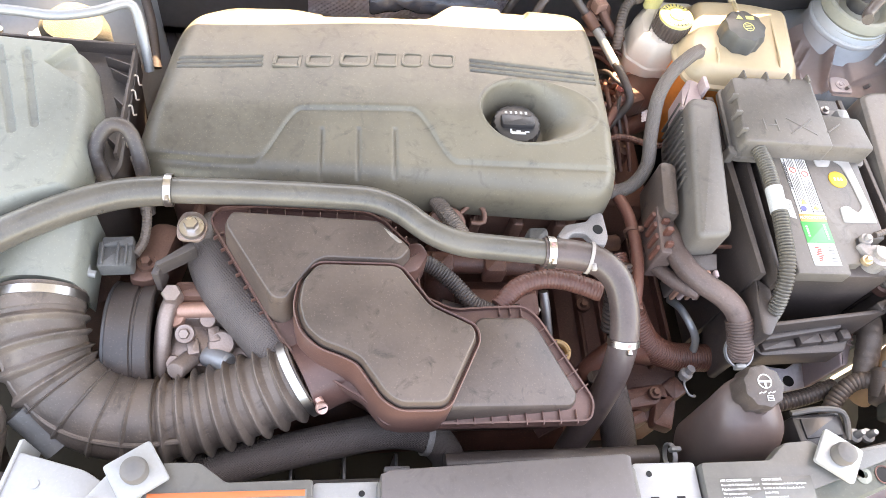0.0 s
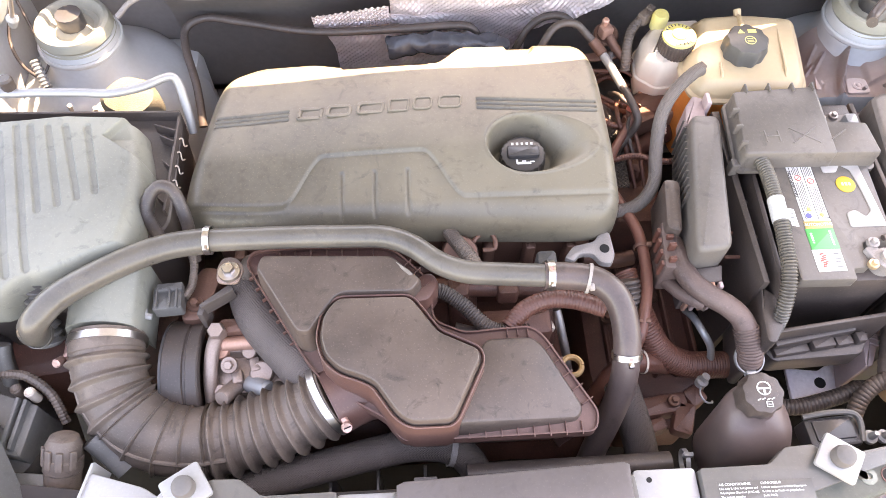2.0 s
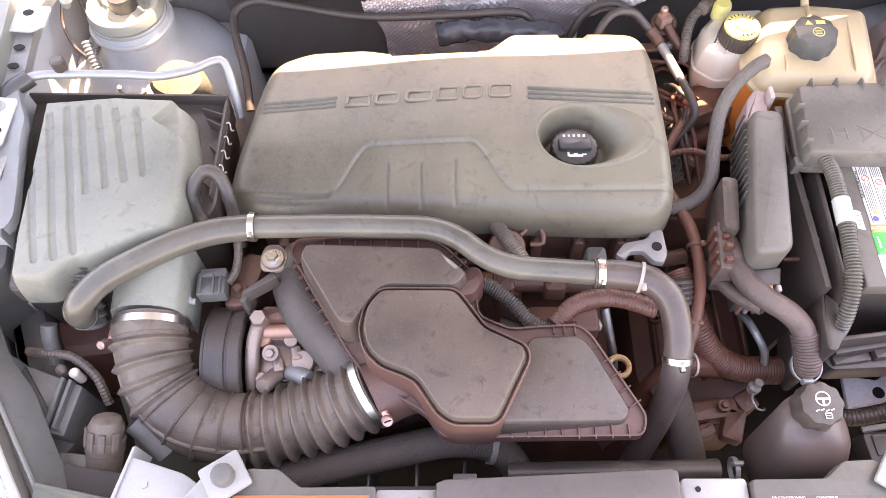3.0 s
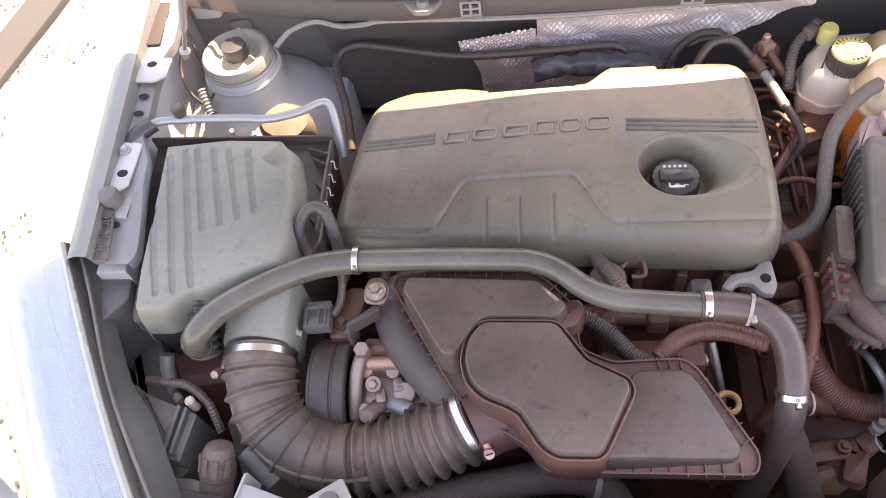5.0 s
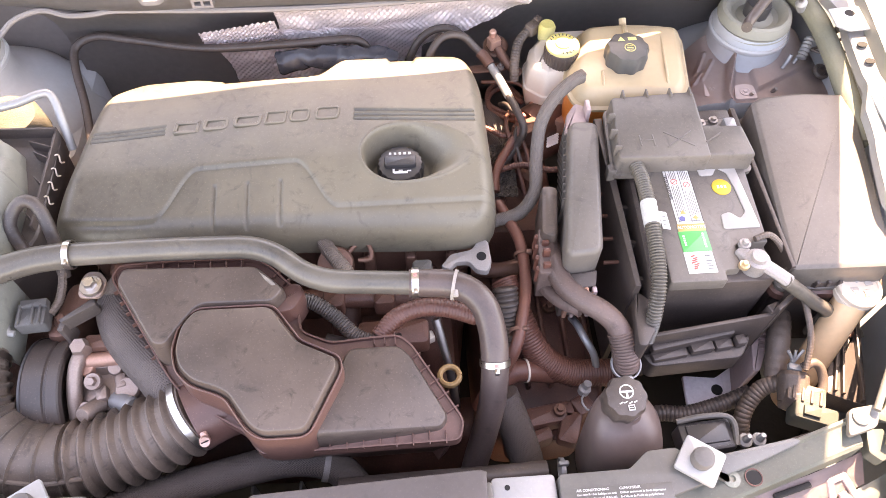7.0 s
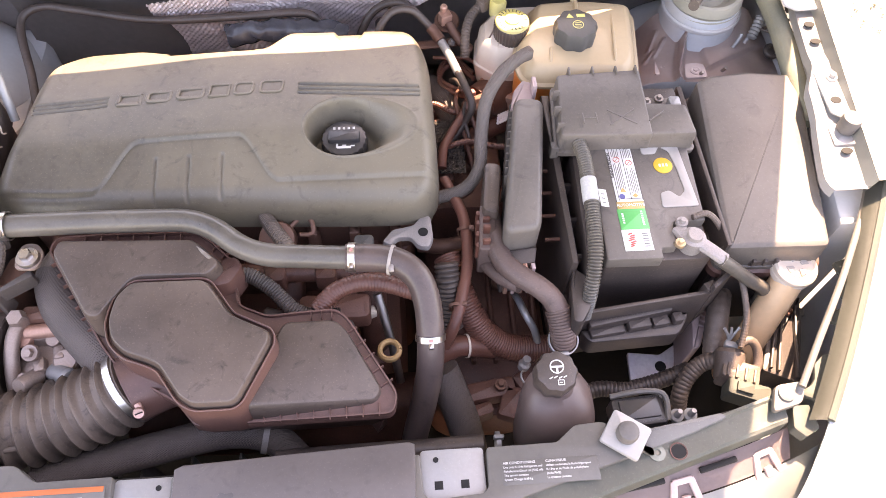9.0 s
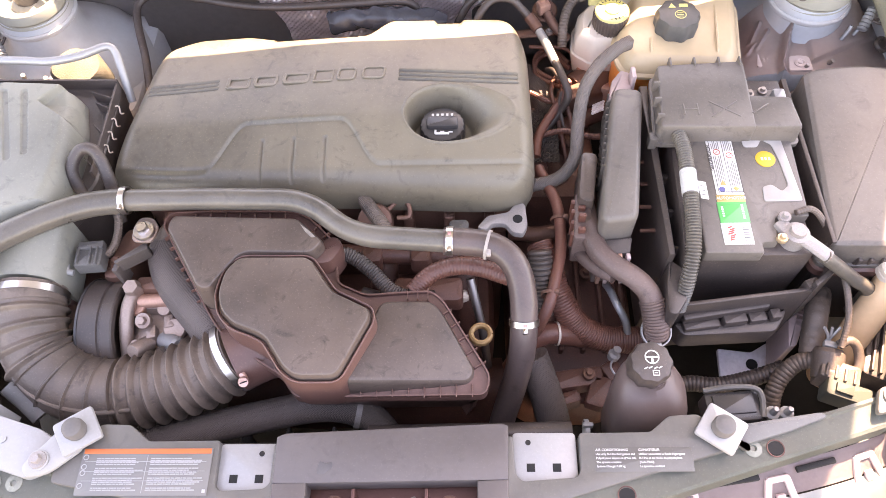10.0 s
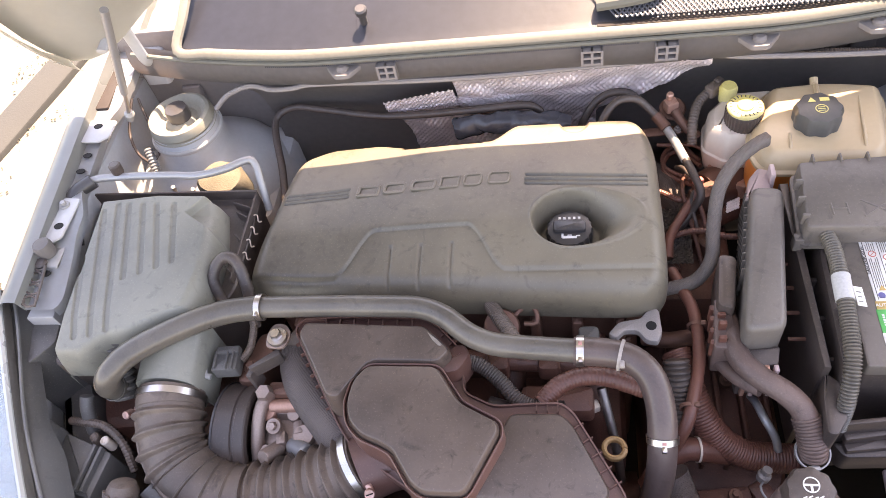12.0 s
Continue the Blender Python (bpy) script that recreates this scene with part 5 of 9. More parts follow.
def main_pipe():
    t = thing("coolant_pipe", (0, 0.27, 0.75), "long dusty grey coolant pipe across the engine front", "pipe")
    a = [(-0.592, 0.226, 0.685), (-0.594, 0.210, 0.715), (-0.590, 0.203, 0.740), (-0.579, 0.209, 0.758), (-0.555, 0.232, 0.769), (-0.519, 0.256, 0.772), (-0.470, 0.284, 0.771), (-0.425, 0.302, 0.769), (-0.378, 0.309, 0.768)]
    part("end_hose", hose(a, 0.0172, seg=22), M_PIPE, t)
    part("end_ring", band((-0.594, 0.209, 0.717), (0.0, 0.45, -0.9), 0.0176, 0.004, 0.0014), M_PIPE, t)
    b = bent([(-0.385, 0.3095, 0.768), (-0.26, 0.3105, 0.768), (-0.128, 0.3065, 0.768), (-0.064, 0.2495, 0.768), (0.068, 0.2405, 0.765)], 0.045)
    part("tube", hose(b, 0.0150, seg=22, step=0.005), M_PIPE, t)
    c = [(0.055, 0.241, 0.765), (0.095, 0.239, 0.764), (0.125, 0.231, 0.762), (0.146, 0.212, 0.755), (0.156, 0.184, 0.739), (0.158, 0.150, 0.715), (0.156, 0.122, 0.670), (0.147, 0.098, 0.610), (0.135, 0.075, 0.55), (0.125, 0.05, 0.48)]
    part("elbow_hose", hose(c, 0.0178, seg=22), M_PIPEHOSE, t)
    for at, ax, r, w, nm in (((-0.376, 0.3095, 0.768), (1, 0.0, 0), 0.0175, 0.008, "band"), ((0.063, 0.241, 0.765), (1, -0.03, 0), 0.018, 0.009, "band"), ((0.1125, 0.236, 0.763), (0.95, -0.25, 0), 0.0182, 0.004, "tie"), ((0.158, 0.149, 0.714), (0.0, 0.75, 0.65), 0.018, 0.008, "band")):
        k = thing("pipe_clamp", at, "pale steel band clamp round the coolant pipe" if nm == "band" else "dusty pale cable tie round the coolant pipe", "hose clamp", "pipe clamps")
        ring = part(nm, band(at, ax, r, w, 0.0016), M_BRIGHT if nm == "band" else M_TIE, k)
        bm = bmesh.new()
        cuboid(bm, Vector(at) + Vector((0, -0.017, 0.010)), (0.006, 0.010, 0.005), None, 0.001)
        part("lug", bm, M_BRIGHT if nm == "band" else M_TIE, k)
        if nm == "band" and at[0] > 0:
            q = Vector(ax).to_track_quat("X", "Z").to_matrix()
            bm = bmesh.new()
            cuboid(bm, Vector(at) + q @ Vector((0, 0, r + 0.0017)), (w * 0.5, 0.005, 0.0006), q)
            part("stamp", bm, M_STAMP, ring, "faint red stamp")
    # stub under the end hose
    s = thing("hose_stub", (-0.585, 0.24, 0.70), "dark ribbed hose stub below the filter box", "hose stub")
    bm = bmesh.new()
    tube(bm, [(-0.592, 0.268, 0.745), (-0.594, 0.240, 0.722), (-0.590, 0.205, 0.69)], 0.019, 0.002, 22, lambda q, L: 0.0175 + 0.0028 * math.cos(q * 560))
    part("stub", bm, M_HOUSING, s)
    # bracket and bolt
    b = thing("pipe_bracket", (-0.352, 0.272, 0.74), "pale steel pipe bracket with a large washer bolt", "bracket")
    bm = bmesh.new()
    slab(bm, [(-0.366, 0.258), (-0.338, 0.256), (-0.332, 0.280), (-0.344, 0.296), (-0.362, 0.296), (-0.368, 0.280)], 0.742, 0.746, 0.001, r=0.008)
    part("plate", bm, M_CAST, b)
    bm = bmesh.new()
    slab(bm, [(-0.388, 0.232), (-0.384, 0.228), (-0.345, 0.252), (-0.350, 0.262)], 0.715, 0.738, 0.001, r=0.002)
    slab(bm, [(-0.392, 0.222), (-0.384, 0.220), (-0.380, 0.240), (-0.388, 0.240)], 0.69, 0.730, 0.001, r=0.002)
    part("leg", bm, M_BASE, b, "grimy bent bracket leg")
    bolt("bolt", (-0.350, 0.272, 0.748), 0.0145, b, M_BRIGHT)


main_pipe()


# ---- front of the bay: slam panel, stops, labels ----
def slam_panel():
    t = thing("radiator_support", (0, -0.03, 0.62), "grey plastic radiator support panel across the front", "radiator support")
    bm = bmesh.new()
    slab(bm, [(-0.60, -0.03), (-0.40, -0.055), (0.36, -0.055), (0.56, 0.02), (0.56, 0.045), (0.36, 0.004), (-0.40, 0.0), (-0.60, 0.03)], 0.50, 0.690, 0.004, r=0.01)
    part("beam", bm, M_UNDERTRAY, t)

    def rail_y(x):
        return -0.15 + 0.255 * math.sqrt(x * x + 0.006) + 0.05 * x
    # one moulded cover with two notches for the bare plates
    left = [(-0.398, -0.030), (-0.374, -0.004), (-0.352, 0.012), (-0.318, 0.011), (-0.292, -0.009), (-0.207, -0.008), (-0.206, -0.060), (-0.200, -0.066), (-0.150, -0.064), (-0.143, -0.058), (-0.143, -0.012), (-0.120, -0.012)]
    right = [(0.118, -0.006), (0.136, -0.004), (0.138, -0.048), (0.145, -0.056), (0.206, -0.052), (0.212, -0.045), (0.213, -0.001), (0.296, 0.000), (0.320, 0.019), (0.354, 0.021), (0.376, 0.002), (0.405, -0.022)]
    for nm, pts in (("left_panel", left + [(-0.120, rail_y(-0.12) + 0.01), (-0.398, rail_y(-0.398) + 0.01)]), ("right_panel", [(0.118, rail_y(0.118) + 0.01)] + right + [(0.405, rail_y(0.405) + 0.01)])):
        bm = bmesh.new()
        slab(bm, pts, 0.712, 0.731, 0.002, r=0.004, n=3)
        part(nm, bm, M_TRIM, t)
    # raised centre with the latch window
    bm = bmesh.new()
    for pts in ([(-0.139, -0.060), (0.129, -0.056), (0.131, 0.006), (0.124, 0.009), (-0.130, -0.002), (-0.139, -0.006)], [(-0.139, -0.118), (-0.100, -0.118), (-0.100, -0.058), (-0.139, -0.0595)], [(0.094, -0.118), (0.128, -0.118), (0.129, -0.0555), (0.094, -0.0565)], [(-0.102, -0.120), (0.096, -0.120), (0.096, -0.098), (0.075, -0.093), (-0.070, -0.095), (-0.085, -0.090), (-0.102, -0.088)]):
        slab(bm, pts, 0.705, 0.737, 0.002)
    part("centre_cover", bm, M_SLAMDARK, t, "worn near-black centre cover")
    bm = bmesh.new()
    slab(bm, [(-0.089, -0.050), (-0.080, -0.049), (-0.071, -0.042), (-0.072, -0.035), (-0.080, -0.037), (-0.087, -0.034)], 0.7365, 0.7374, 0.0002, r=0.003)
    part("stain", bm, M_STAIN, t, "dark grease mark")
    for s, x0 in ((-1, -0.208), (1, 0.136)):
        bm = bmesh.new()
        slab(bm, rect(x0, -0.068 if s < 0 else -0.058, x0 + 0.074, -0.010 if s < 0 else 0.002), 0.708, 0.722, 0.0015, r=0.006)
        p = part("latch_plate", bm, M_ZINC, t, "bare zinc plate with square holes")
        yy = -0.008 if s < 0 else 0.004
        for dx, dy, w in ((0.020, -0.043, 0.0095), (0.050, -0.043, 0.0095)):
            bm = bmesh.new()
            cuboid(bm, (x0 + dx, yy + dy, 0.7222), (w, w, 0.0012))
            part("square_hole", bm, M_HOLE, p)
        bm = bmesh.new()
        turned(bm, [(0.0032, 0), (0.0032, 0.0008)], (x0 + (0.050 if s < 0 else 0.018), yy - 0.014, 0.7222), seg=14)
        part("round_hole", bm, M_HOLE, p)
    # front rail across, wider at the sides
    bm = bmesh.new()
    rows = []
    for x in steps(-0.60, 0.585, 80):
        yc, w = rail_y(x), 0.013 + 0.011 * smooth01(abs(x) / 0.3) - 0.006 * smooth01(x / 0.3)
        ht = 0.728 - 0.020 * abs(x)
        rows.append([bm.verts.new((x, yc + w + 0.003, ht - 0.010)), bm.verts.new((x, yc + w + 0.001, ht + 0.002)), bm.verts.new((x, yc + w - 0.003, ht + 0.003)), bm.verts.new((x, yc + w - 0.006, ht)), bm.verts.new((x, yc - w + 0.004, ht - 0.001)), bm.verts.new((x, yc - w, ht - 0.004)), bm.verts.new((x, yc - w - 0.002, ht - 0.035))])
    for a, b in zip(rows, rows[1:]):
        for q in range(6):
            bm.faces.new((a[q], a[q + 1], b[q + 1], b[q]))
    bmesh.ops.solidify(bm, geom=bm.faces[:], thickness=0.002)
    rail = part("front_rail", bm, M_RAIL, t)
    for x, gap in ((-0.472, -0.020), (-0.274, 0.0), (0.262, 0.0), (0.440, -0.025)):
        bm = bmesh.new()
        ovals(bm, [(0.7275 - 0.020 * abs(x), x, rail_y(x) - 0.003, 0.0095, 0.008), (0.7290 - 0.020 * abs(x), x, rail_y(x) - 0.003, 0.0095, 0.008)], 20)
        part("hole", bm, M_HOLE, rail)
        part("hole_rim", band((x, rail_y(x) - 0.003, 0.7288 - 0.020 * abs(x)), (0, 0, 1), 0.0092, 0.0012, 0.0012, 24), M_REDDARK if x > 0 else M_RAIL, rail)
        if gap:
            bm = bmesh.new()
            turned(bm, [(0.010, -0.001), (0.010, 0.002), (0.004, 0.0035), (0.003, 0.001)], (x + (0.026 if x < 0 else -0.026), rail_y(x) - 0.003, 0.7275 - 0.020 * abs(x)), seg=20)
            part("push_pin", bm, M_RAIL, rail)
    bm = bmesh.new()
    turned(bm, [(0.010, -0.001), (0.010, 0.002), (0.004, 0.0035), (0.003, 0.001)], (-0.165, rail_y(-0.165) - 0.003, 0.7245), seg=20)
    part("push_pin", bm, M_RAIL, rail)
    # latch in the window
    w = thing("bonnet_latch", (0, -0.085, 0.66), "rusty brown bonnet latch inside the support window", "latch")
    bm = bmesh.new()
    slab(bm, rect(-0.105, -0.125, 0.10, -0.05), 0.66, 0.694, 0.002, r=0.004)
    part("carrier", bm, M_REDDARK, w)
    for x in (-0.072, 0.062):
        bolt("bolt", (x, -0.076, 0.698), 0.0115, w, M_BRONZE)
    for x in (-0.048, 0.036):
        bm = bmesh.new()
        slab(bm, rect(x - 0.002, -0.112, x + 0.002, -0.062), 0.69, 0.722, 0.001)
        part("cheek", bm, M_REDDARK, w)
    bm = bmesh.new()
    slab(bm, [(-0.015, -0.075), (-0.004, -0.070), (0.012, -0.073), (0.024, -0.068), (0.020, -0.082), (0.010, -0.090), (0.004, -0.108), (-0.006, -0.106), (-0.002, -0.088)], 0.708, 0.716, 0.002, r=0.004)
    part("claw", bm, M_CLAMP, w, "grey steel claw")
    for k in range(6):
        bm = band((-0.030 + 0.0030 * k, -0.088, 0.708), (1, 0.1, 0), 0.009, 0.0016, 0.0016, 16)
        part("spring_coil", bm, M_BRONZE, w)
    bm = bmesh.new()
    slab(bm, [(-0.082, -0.090), (-0.058, -0.086), (-0.055, -0.098), (-0.066, -0.102), (-0.078, -0.112), (-0.084, -0.108)], 0.722, 0.731, 0.002, r=0.004)
    part("release_lever", bm, M_CLAMP, w)
    # bonnet stops
    for s in (-1, 1):
        b = thing("bonnet_stop", (s * 0.375, 0, 0.73), "adjustable rubber bonnet stop on a bright square plate", "bonnet stop", "bonnet stops")
        bm = bmesh.new()
        q = Matrix.Rotation(radians(-35 if s > 0 else 32), 3, "Z")
        pts = [q @ Vector(p) for p in ((-0.024, -0.022, 0), (0.024, -0.022, 0), (0.024, 0.022, 0), (-0.024, 0.022, 0))]
        slab(bm, [(s * 0.375 + p.x, p.y) for p in pts], 0.738, 0.743, 0.0015, r=0.004)
        if s < 0:
            slab(bm, [(-0.396, 0.008), (-0.364, -0.018), (-0.400, -0.048), (-0.424, -0.053), (-0.434, -0.04)], 0.733, 0.738, 0.0015, r=0.010)
        part("plate", bm, M_ZINC, b)
        if s > 0:
            bm = bmesh.new()
            slab(bm, [(0.380, 0.006), (0.405, -0.014), (0.46, 0.002), (0.506, 0.018), (0.500, 0.024), (0.44, 0.015)], 0.716, 0.727, 0.0015, r=0.005)
            part("arm", bm, M_LAMPBACK, b, "olive-grey support arm")
        bm = bmesh.new()
        turned(bm, [(0.0115, 0.742), (0.0125, 0.744), (0.0130, 0.752), (0.0115, 0.758), (0.0075, 0.7605), (0.004, 0.761)], (s * 0.375, 0, 0), seg=24)
        part("buffer", bm, M_STOP, b, "grey rubber buffer")
        if s < 0:
            bolt("bolt", (-0.414, -0.033, 0.739), 0.0105, b, M_CLAMP)
            bm = turned(bmesh.new(), [(0.0125, 0), (0.0125, 0.0012), (0.011, 0.0018)], (-0.414, -0.033, 0.7382), seg=24)
            part("washer", bm, M_ZINC, b)
    # pale pressed bracket at the left end
    b = thing("support_bracket", (-0.45, 0.0, 0.68), "pale painted pressed-steel end bracket", "bracket")
    bm = bmesh.new()
    slab(bm, [(-0.490, 0.026), (-0.425, 0.006), (-0.400, -0.010), (-0.400, -0.040), (-0.428, -0.052), (-0.500, -0.030)], 0.719, 0.731, 0.002, r=0.006)
    slab(bm, [(-0.489, 0.036), (-0.485, 0.037), (-0.501, -0.033), (-0.505, -0.032)], 0.68, 0.7335, 0.001)
    turned(bm, [(0.0045, 0.731), (0.0045, 0.7325), (0.003, 0.7325)], (-0.468, -0.006, 0), seg=14)
    part("bracket", bm, M_ZINC, b)


M_RAIL = material("olive_grey_front_rail", (0.125, 0.130, 0.112), 0.42, dust=0.5, dust_colour=(0.245, 0.248, 0.205), scale=30, fleck=0.2, smudge=0.3)
M_REDDARK = material("dark_reddish_metal", (0.11, 0.045, 0.038), 0.5, metal=0.2, dust=0.3, dust_colour=(0.22, 0.11, 0.09), scale=60)
M_STAIN = material("grease_stain", (0.06, 0.055, 0.06), 0.5, dust=0.4, dust_colour=(0.12, 0.105, 0.10), scale=120)
M_CLAMP = material("dull_lead", (0.30, 0.27, 0.26), 0.55, metal=0.4, scale=90, bump=0.5)
slam_panel()


def label(at, w, h, z, columns, band_mat, rows, ink, name, text, paper):
    """A printed label: a sheet, a coloured band and bars for print too small to read."""
    t = thing(name, (at[0], at[1], z), text, "label")
    x0, y0 = at
    bm = bmesh.new()
    cuboid(bm, (x0 + w / 2, y0 + h / 2, z), (w, h, 0.0008), bevel=0.0004)
    part("sheet", bm, paper, t)
    rng = random.Random(int(w * 9999))
    if band_mat:
        bm = bmesh.new()
        cuboid(bm, (x0 + w / 2, y0 + h - 0.0035, z + 0.0007), (w * 0.98, 0.006, 0.0006))
        part("band", bm, band_mat, t)
    for c in range(columns):
        cx0, cw = x0 + 0.012 + (w - 0.014) * c / columns, (w - 0.02) / columns
        for r in range(rows):
            if (r + 1) % 5 == 0:
                continue
            yy = y0 + h - 0.012 - (h - 0.016) * r / rows
            bm = bmesh.new()
            x = cx0 + (0.006 if c == 0 else 0.0)
            end = cx0 + cw * rng.uniform(0.7, 0.93)
            while x < end:
                wl = rng.uniform(0.002, 0.007)
                cuboid(bm, (x + wl / 2, yy, z + 0.0006), (wl, 0.0013, 0.0005))
                x += wl + 0.0004
            part("print_bar", bm, ink, t)
        if c:
            bm = bmesh.new()
            cuboid(bm, (cx0 - 0.004, y0 + h * 0.45, z + 0.0006), (0.0008, h * 0.8, 0.0005))
            part("rule", bm, ink, t)
    return t


M_NOTE = material("dark_note_sheet", (0.074, 0.070, 0.069), 0.42, dust=0.5, dust_colour=(0.150, 0.137, 0.122), scale=25, fleck=0.12, smudge=0.3)
M_LABELINK = material("label_print", (0.31, 0.305, 0.30), 0.6, scale=60, var=0.05, bump=0.0)
lab = label((-0.366, -0.072), 0.153, 0.054, 0.7326, 2, M_ORANGEINK, 17, M_LABELINK, "warning_label", "grey printed warning label with an orange band", M_LABELGREY)
bm = bmesh.new()
cuboid(bm, (-0.217, -0.067, 0.7332), (0.004, 0.004, 0.0005))
part("print_square", bm, M_LABELINK, lab)
for y in (-0.0335, -0.0445, -0.0555):
    bm = bmesh.new()
    cuboid(bm, (-0.290, y, 0.7332), (0.142, 0.0006, 0.0004))
    part("rule", bm, M_LABELINK, lab)
for y in (-0.0285, -0.0395, -0.0465, -0.061):
    part("symbol", band((-0.361, y, 0.7332), (0, 0, 1), 0.0024, 0.0005, 0.0009, 12), M_LABELINK, lab)
lab = label((0.228, -0.046), 0.112, 0.028, 0.7309, 1, None, 0, M_INKLIGHT, "air_conditioning_label", "dark label with pale air conditioning notes", M_NOTE)
for k, (x, head, lines) in enumerate(((0.230, "AIR CONDITIONING", ("Use only R-134a Refrigerant and", "Polyalkylene Glycol oil (PAG oil).", "The system contains", "System Charge: 0.68 kg")),
                                      (0.279, "CLIMATISEUR", ("Utiliser seulement le fluide frigorigene", "R-134a et de l'huile de polyalkylene", "(huile PAG).", "La systeme contient")))):
    lettering("print", head, 0.0040, (x, -0.0215, 0.7318), M_INKLIGHT, lab, align="LEFT")
    for r, words in enumerate(lines):
        lettering("print", words, 0.0034, (x, -0.0262 - 0.0046 * r, 0.7318), M_INKLIGHT, lab, align="LEFT")


# ---- left front: pump, pulley, big hose ----
M_PUMPRED = material("coppery_pump_metal", (0.52, 0.29, 0.22), 0.45, metal=0.5, dust=0.3, dust_colour=(0.32, 0.18, 0.14), scale=60)


def pump():
    t = thing("steering_pump", (-0.36, 0.19, 0.55), "bare aluminium pump with brass-toned fittings", "pump")
    bm = bmesh.new()
    slab(bm, rect(-0.385, 0.150, -0.315, 0.215), 0.56, 0.655, 0.012, r=0.018)
    cuboid(bm, (-0.345, 0.205, 0.66), (0.075, 0.028, 0.03), bevel=0.006)
    turned(bm, [(0.03, -0.05), (0.03, 0.05), (0.024, 0.056)], (-0.325, 0.165, 0.62), (1, 0, 0), 24)
    part("body", bm, M_CAST, t)
    bm = bmesh.new()
    tube(bm, [(-0.372, 0.215, 0.690), (-0.379, 0.190, 0.685), (-0.383, 0.160, 0.665), (-0.384, 0.125, 0.63)], 0.0095, 0.006, 14)
    part("pipe", bm, M_CAST, t)
    bolt("bolt", (-0.357, 0.172, 0.678), 0.011, t, M_CAST, (0, -0.4, 0.9))
    bm = bmesh.new()
    turned(bm, [(0.011, 0), (0.011, 0.03), (0.0095, 0.033)], (-0.352, 0.150, 0.655), (-0.3, -0.6, 0.55), 18)
    part("plug", bm, M_CAST, t)
    bm = bmesh.new()
    turned(bm, [(0.012, 0), (0.012, 0.02), (0.010, 0.024)], (-0.372, 0.214, 0.685), (0, -0.2, 1), 6)
    part("banjo_nut", bm, M_CAST, t)
    for x, y, z, r, h in ((-0.318, 0.168, 0.655, 0.016, 0.012), (-0.300, 0.180, 0.645, 0.012, 0.012), (-0.335, 0.195, 0.662, 0.010, 0.014), (-0.372, 0.150, 0.640, 0.009, 0.02)):
        bm = bmesh.new()
        turned(bm, [(r, -0.01), (r, h * 0.8), (r * 0.85, h), (r * 0.5, h)], (x, y, z), (0.1, -0.3, 1), 18)
        part("boss", bm, M_CAST, t)
    bm = turned(bmesh.new(), [(0.012, -0.02), (0.0125, 0.012), (0.010, 0.016)], (-0.318, 0.146, 0.660), (0.6, -0.35, 0.3), 20)
    part("relief_valve", bm, M_LINE, t, "bluish steel valve end")
    bm = turned(bmesh.new(), [(0.010, -0.03), (0.010, 0.03)], (-0.338, 0.203, 0.678), (1, 0.05, 0), 20)
    part("sleeve", bm, M_PUMPRED, t, "coppery sleeve")
    bm = turned(bmesh.new(), [(0.012, 0), (0.012, 0.010), (0.0105, 0.012)], (-0.371, 0.196, 0.668), (0, -0.3, 1), 24)
    part("collar", bm, M_PUMPRED, t, "coppery collar")
    for x, y in ((-0.348, 0.160), (-0.326, 0.176)):
        bm = bmesh.new()
        cuboid(bm, (x, y, 0.664), (0.014, 0.020, 0.012), Matrix.Rotation(radians(12), 3, "Z"), 0.003)
        part("lug", bm, M_CAST, t)
    for z in (0.60, 0.625, 0.645):
        bm = bmesh.new()
        cuboid(bm, (-0.325, 0.150, z), (0.07, 0.012, 0.006), None, 0.002)
        part("cooling_rib", bm, M_CAST, t)
    bm = bmesh.new()
    cuboid(bm, (-0.350, 0.222, 0.67), (0.045, 0.022, 0.05), bevel=0.006)
    part("fitting", bm, M_BRONZE, t)
    p = thing("belt_pulley", (-0.425, 0.17, 0.55), "black grooved belt pulley", "pulley")
    bm = bmesh.new()
    prof = [(0.056, -0.026), (0.0705, -0.026), (0.072, -0.0245), (0.072, 0.004), (0.0695, 0.0055), (0.0695, 0.0080), (0.072, 0.0095), (0.072, 0.023), (0.070, 0.025), (0.062, 0.026), (0.055, 0.012), (0.03, 0.010)]
    turned(bm, prof, (-0.420, 0.185, 0.622), (1, 0, 0), 64)
    part("wheel", bm, M_BLACK, p)
    part("rim", band((-0.443, 0.185, 0.622), (1, 0, 0), 0.0722, 0.003, 0.0012, 64), M_GLOSSBLACK, p)
    part_h = bmesh.new()
    tube(part_h, [(-0.325, 0.312, 0.68), (-0.335, 0.276, 0.690), (-0.326, 0.243, 0.694), (-0.307, 0.212, 0.692), (-0.268, 0.168, 0.682), (-0.235, 0.130, 0.650)], 0.0285, 0.006, 36)
    h = thing("braided_hose", (-0.30, 0.2, 0.65), "thick dark braided rubber hose", "hose")
    part("sheath", part_h, M_BRAID, h)
    part("end_cuff", hose([(-0.325, 0.312, 0.68), (-0.331, 0.292, 0.686), (-0.335, 0.270, 0.6905)], 0.0298, seg=30), M_RUBBER, h)
    f = thing("engine_mount_flange", (-0.405, 0.27, 0.62), "brown flange with red light in its colour and a hexagon bolt", "flange")
    bm = bmesh.new()
    slab(bm, [(-0.43, 0.235), (-0.395, 0.235), (-0.375, 0.315), (-0.41, 0.32)], 0.60, 0.685, 0.006, r=0.015)
    part("flange", bm, M_BRONZE, f)
    bolt("bolt", (-0.408, 0.258, 0.687), 0.011, f, M_BRONZE)


pump()

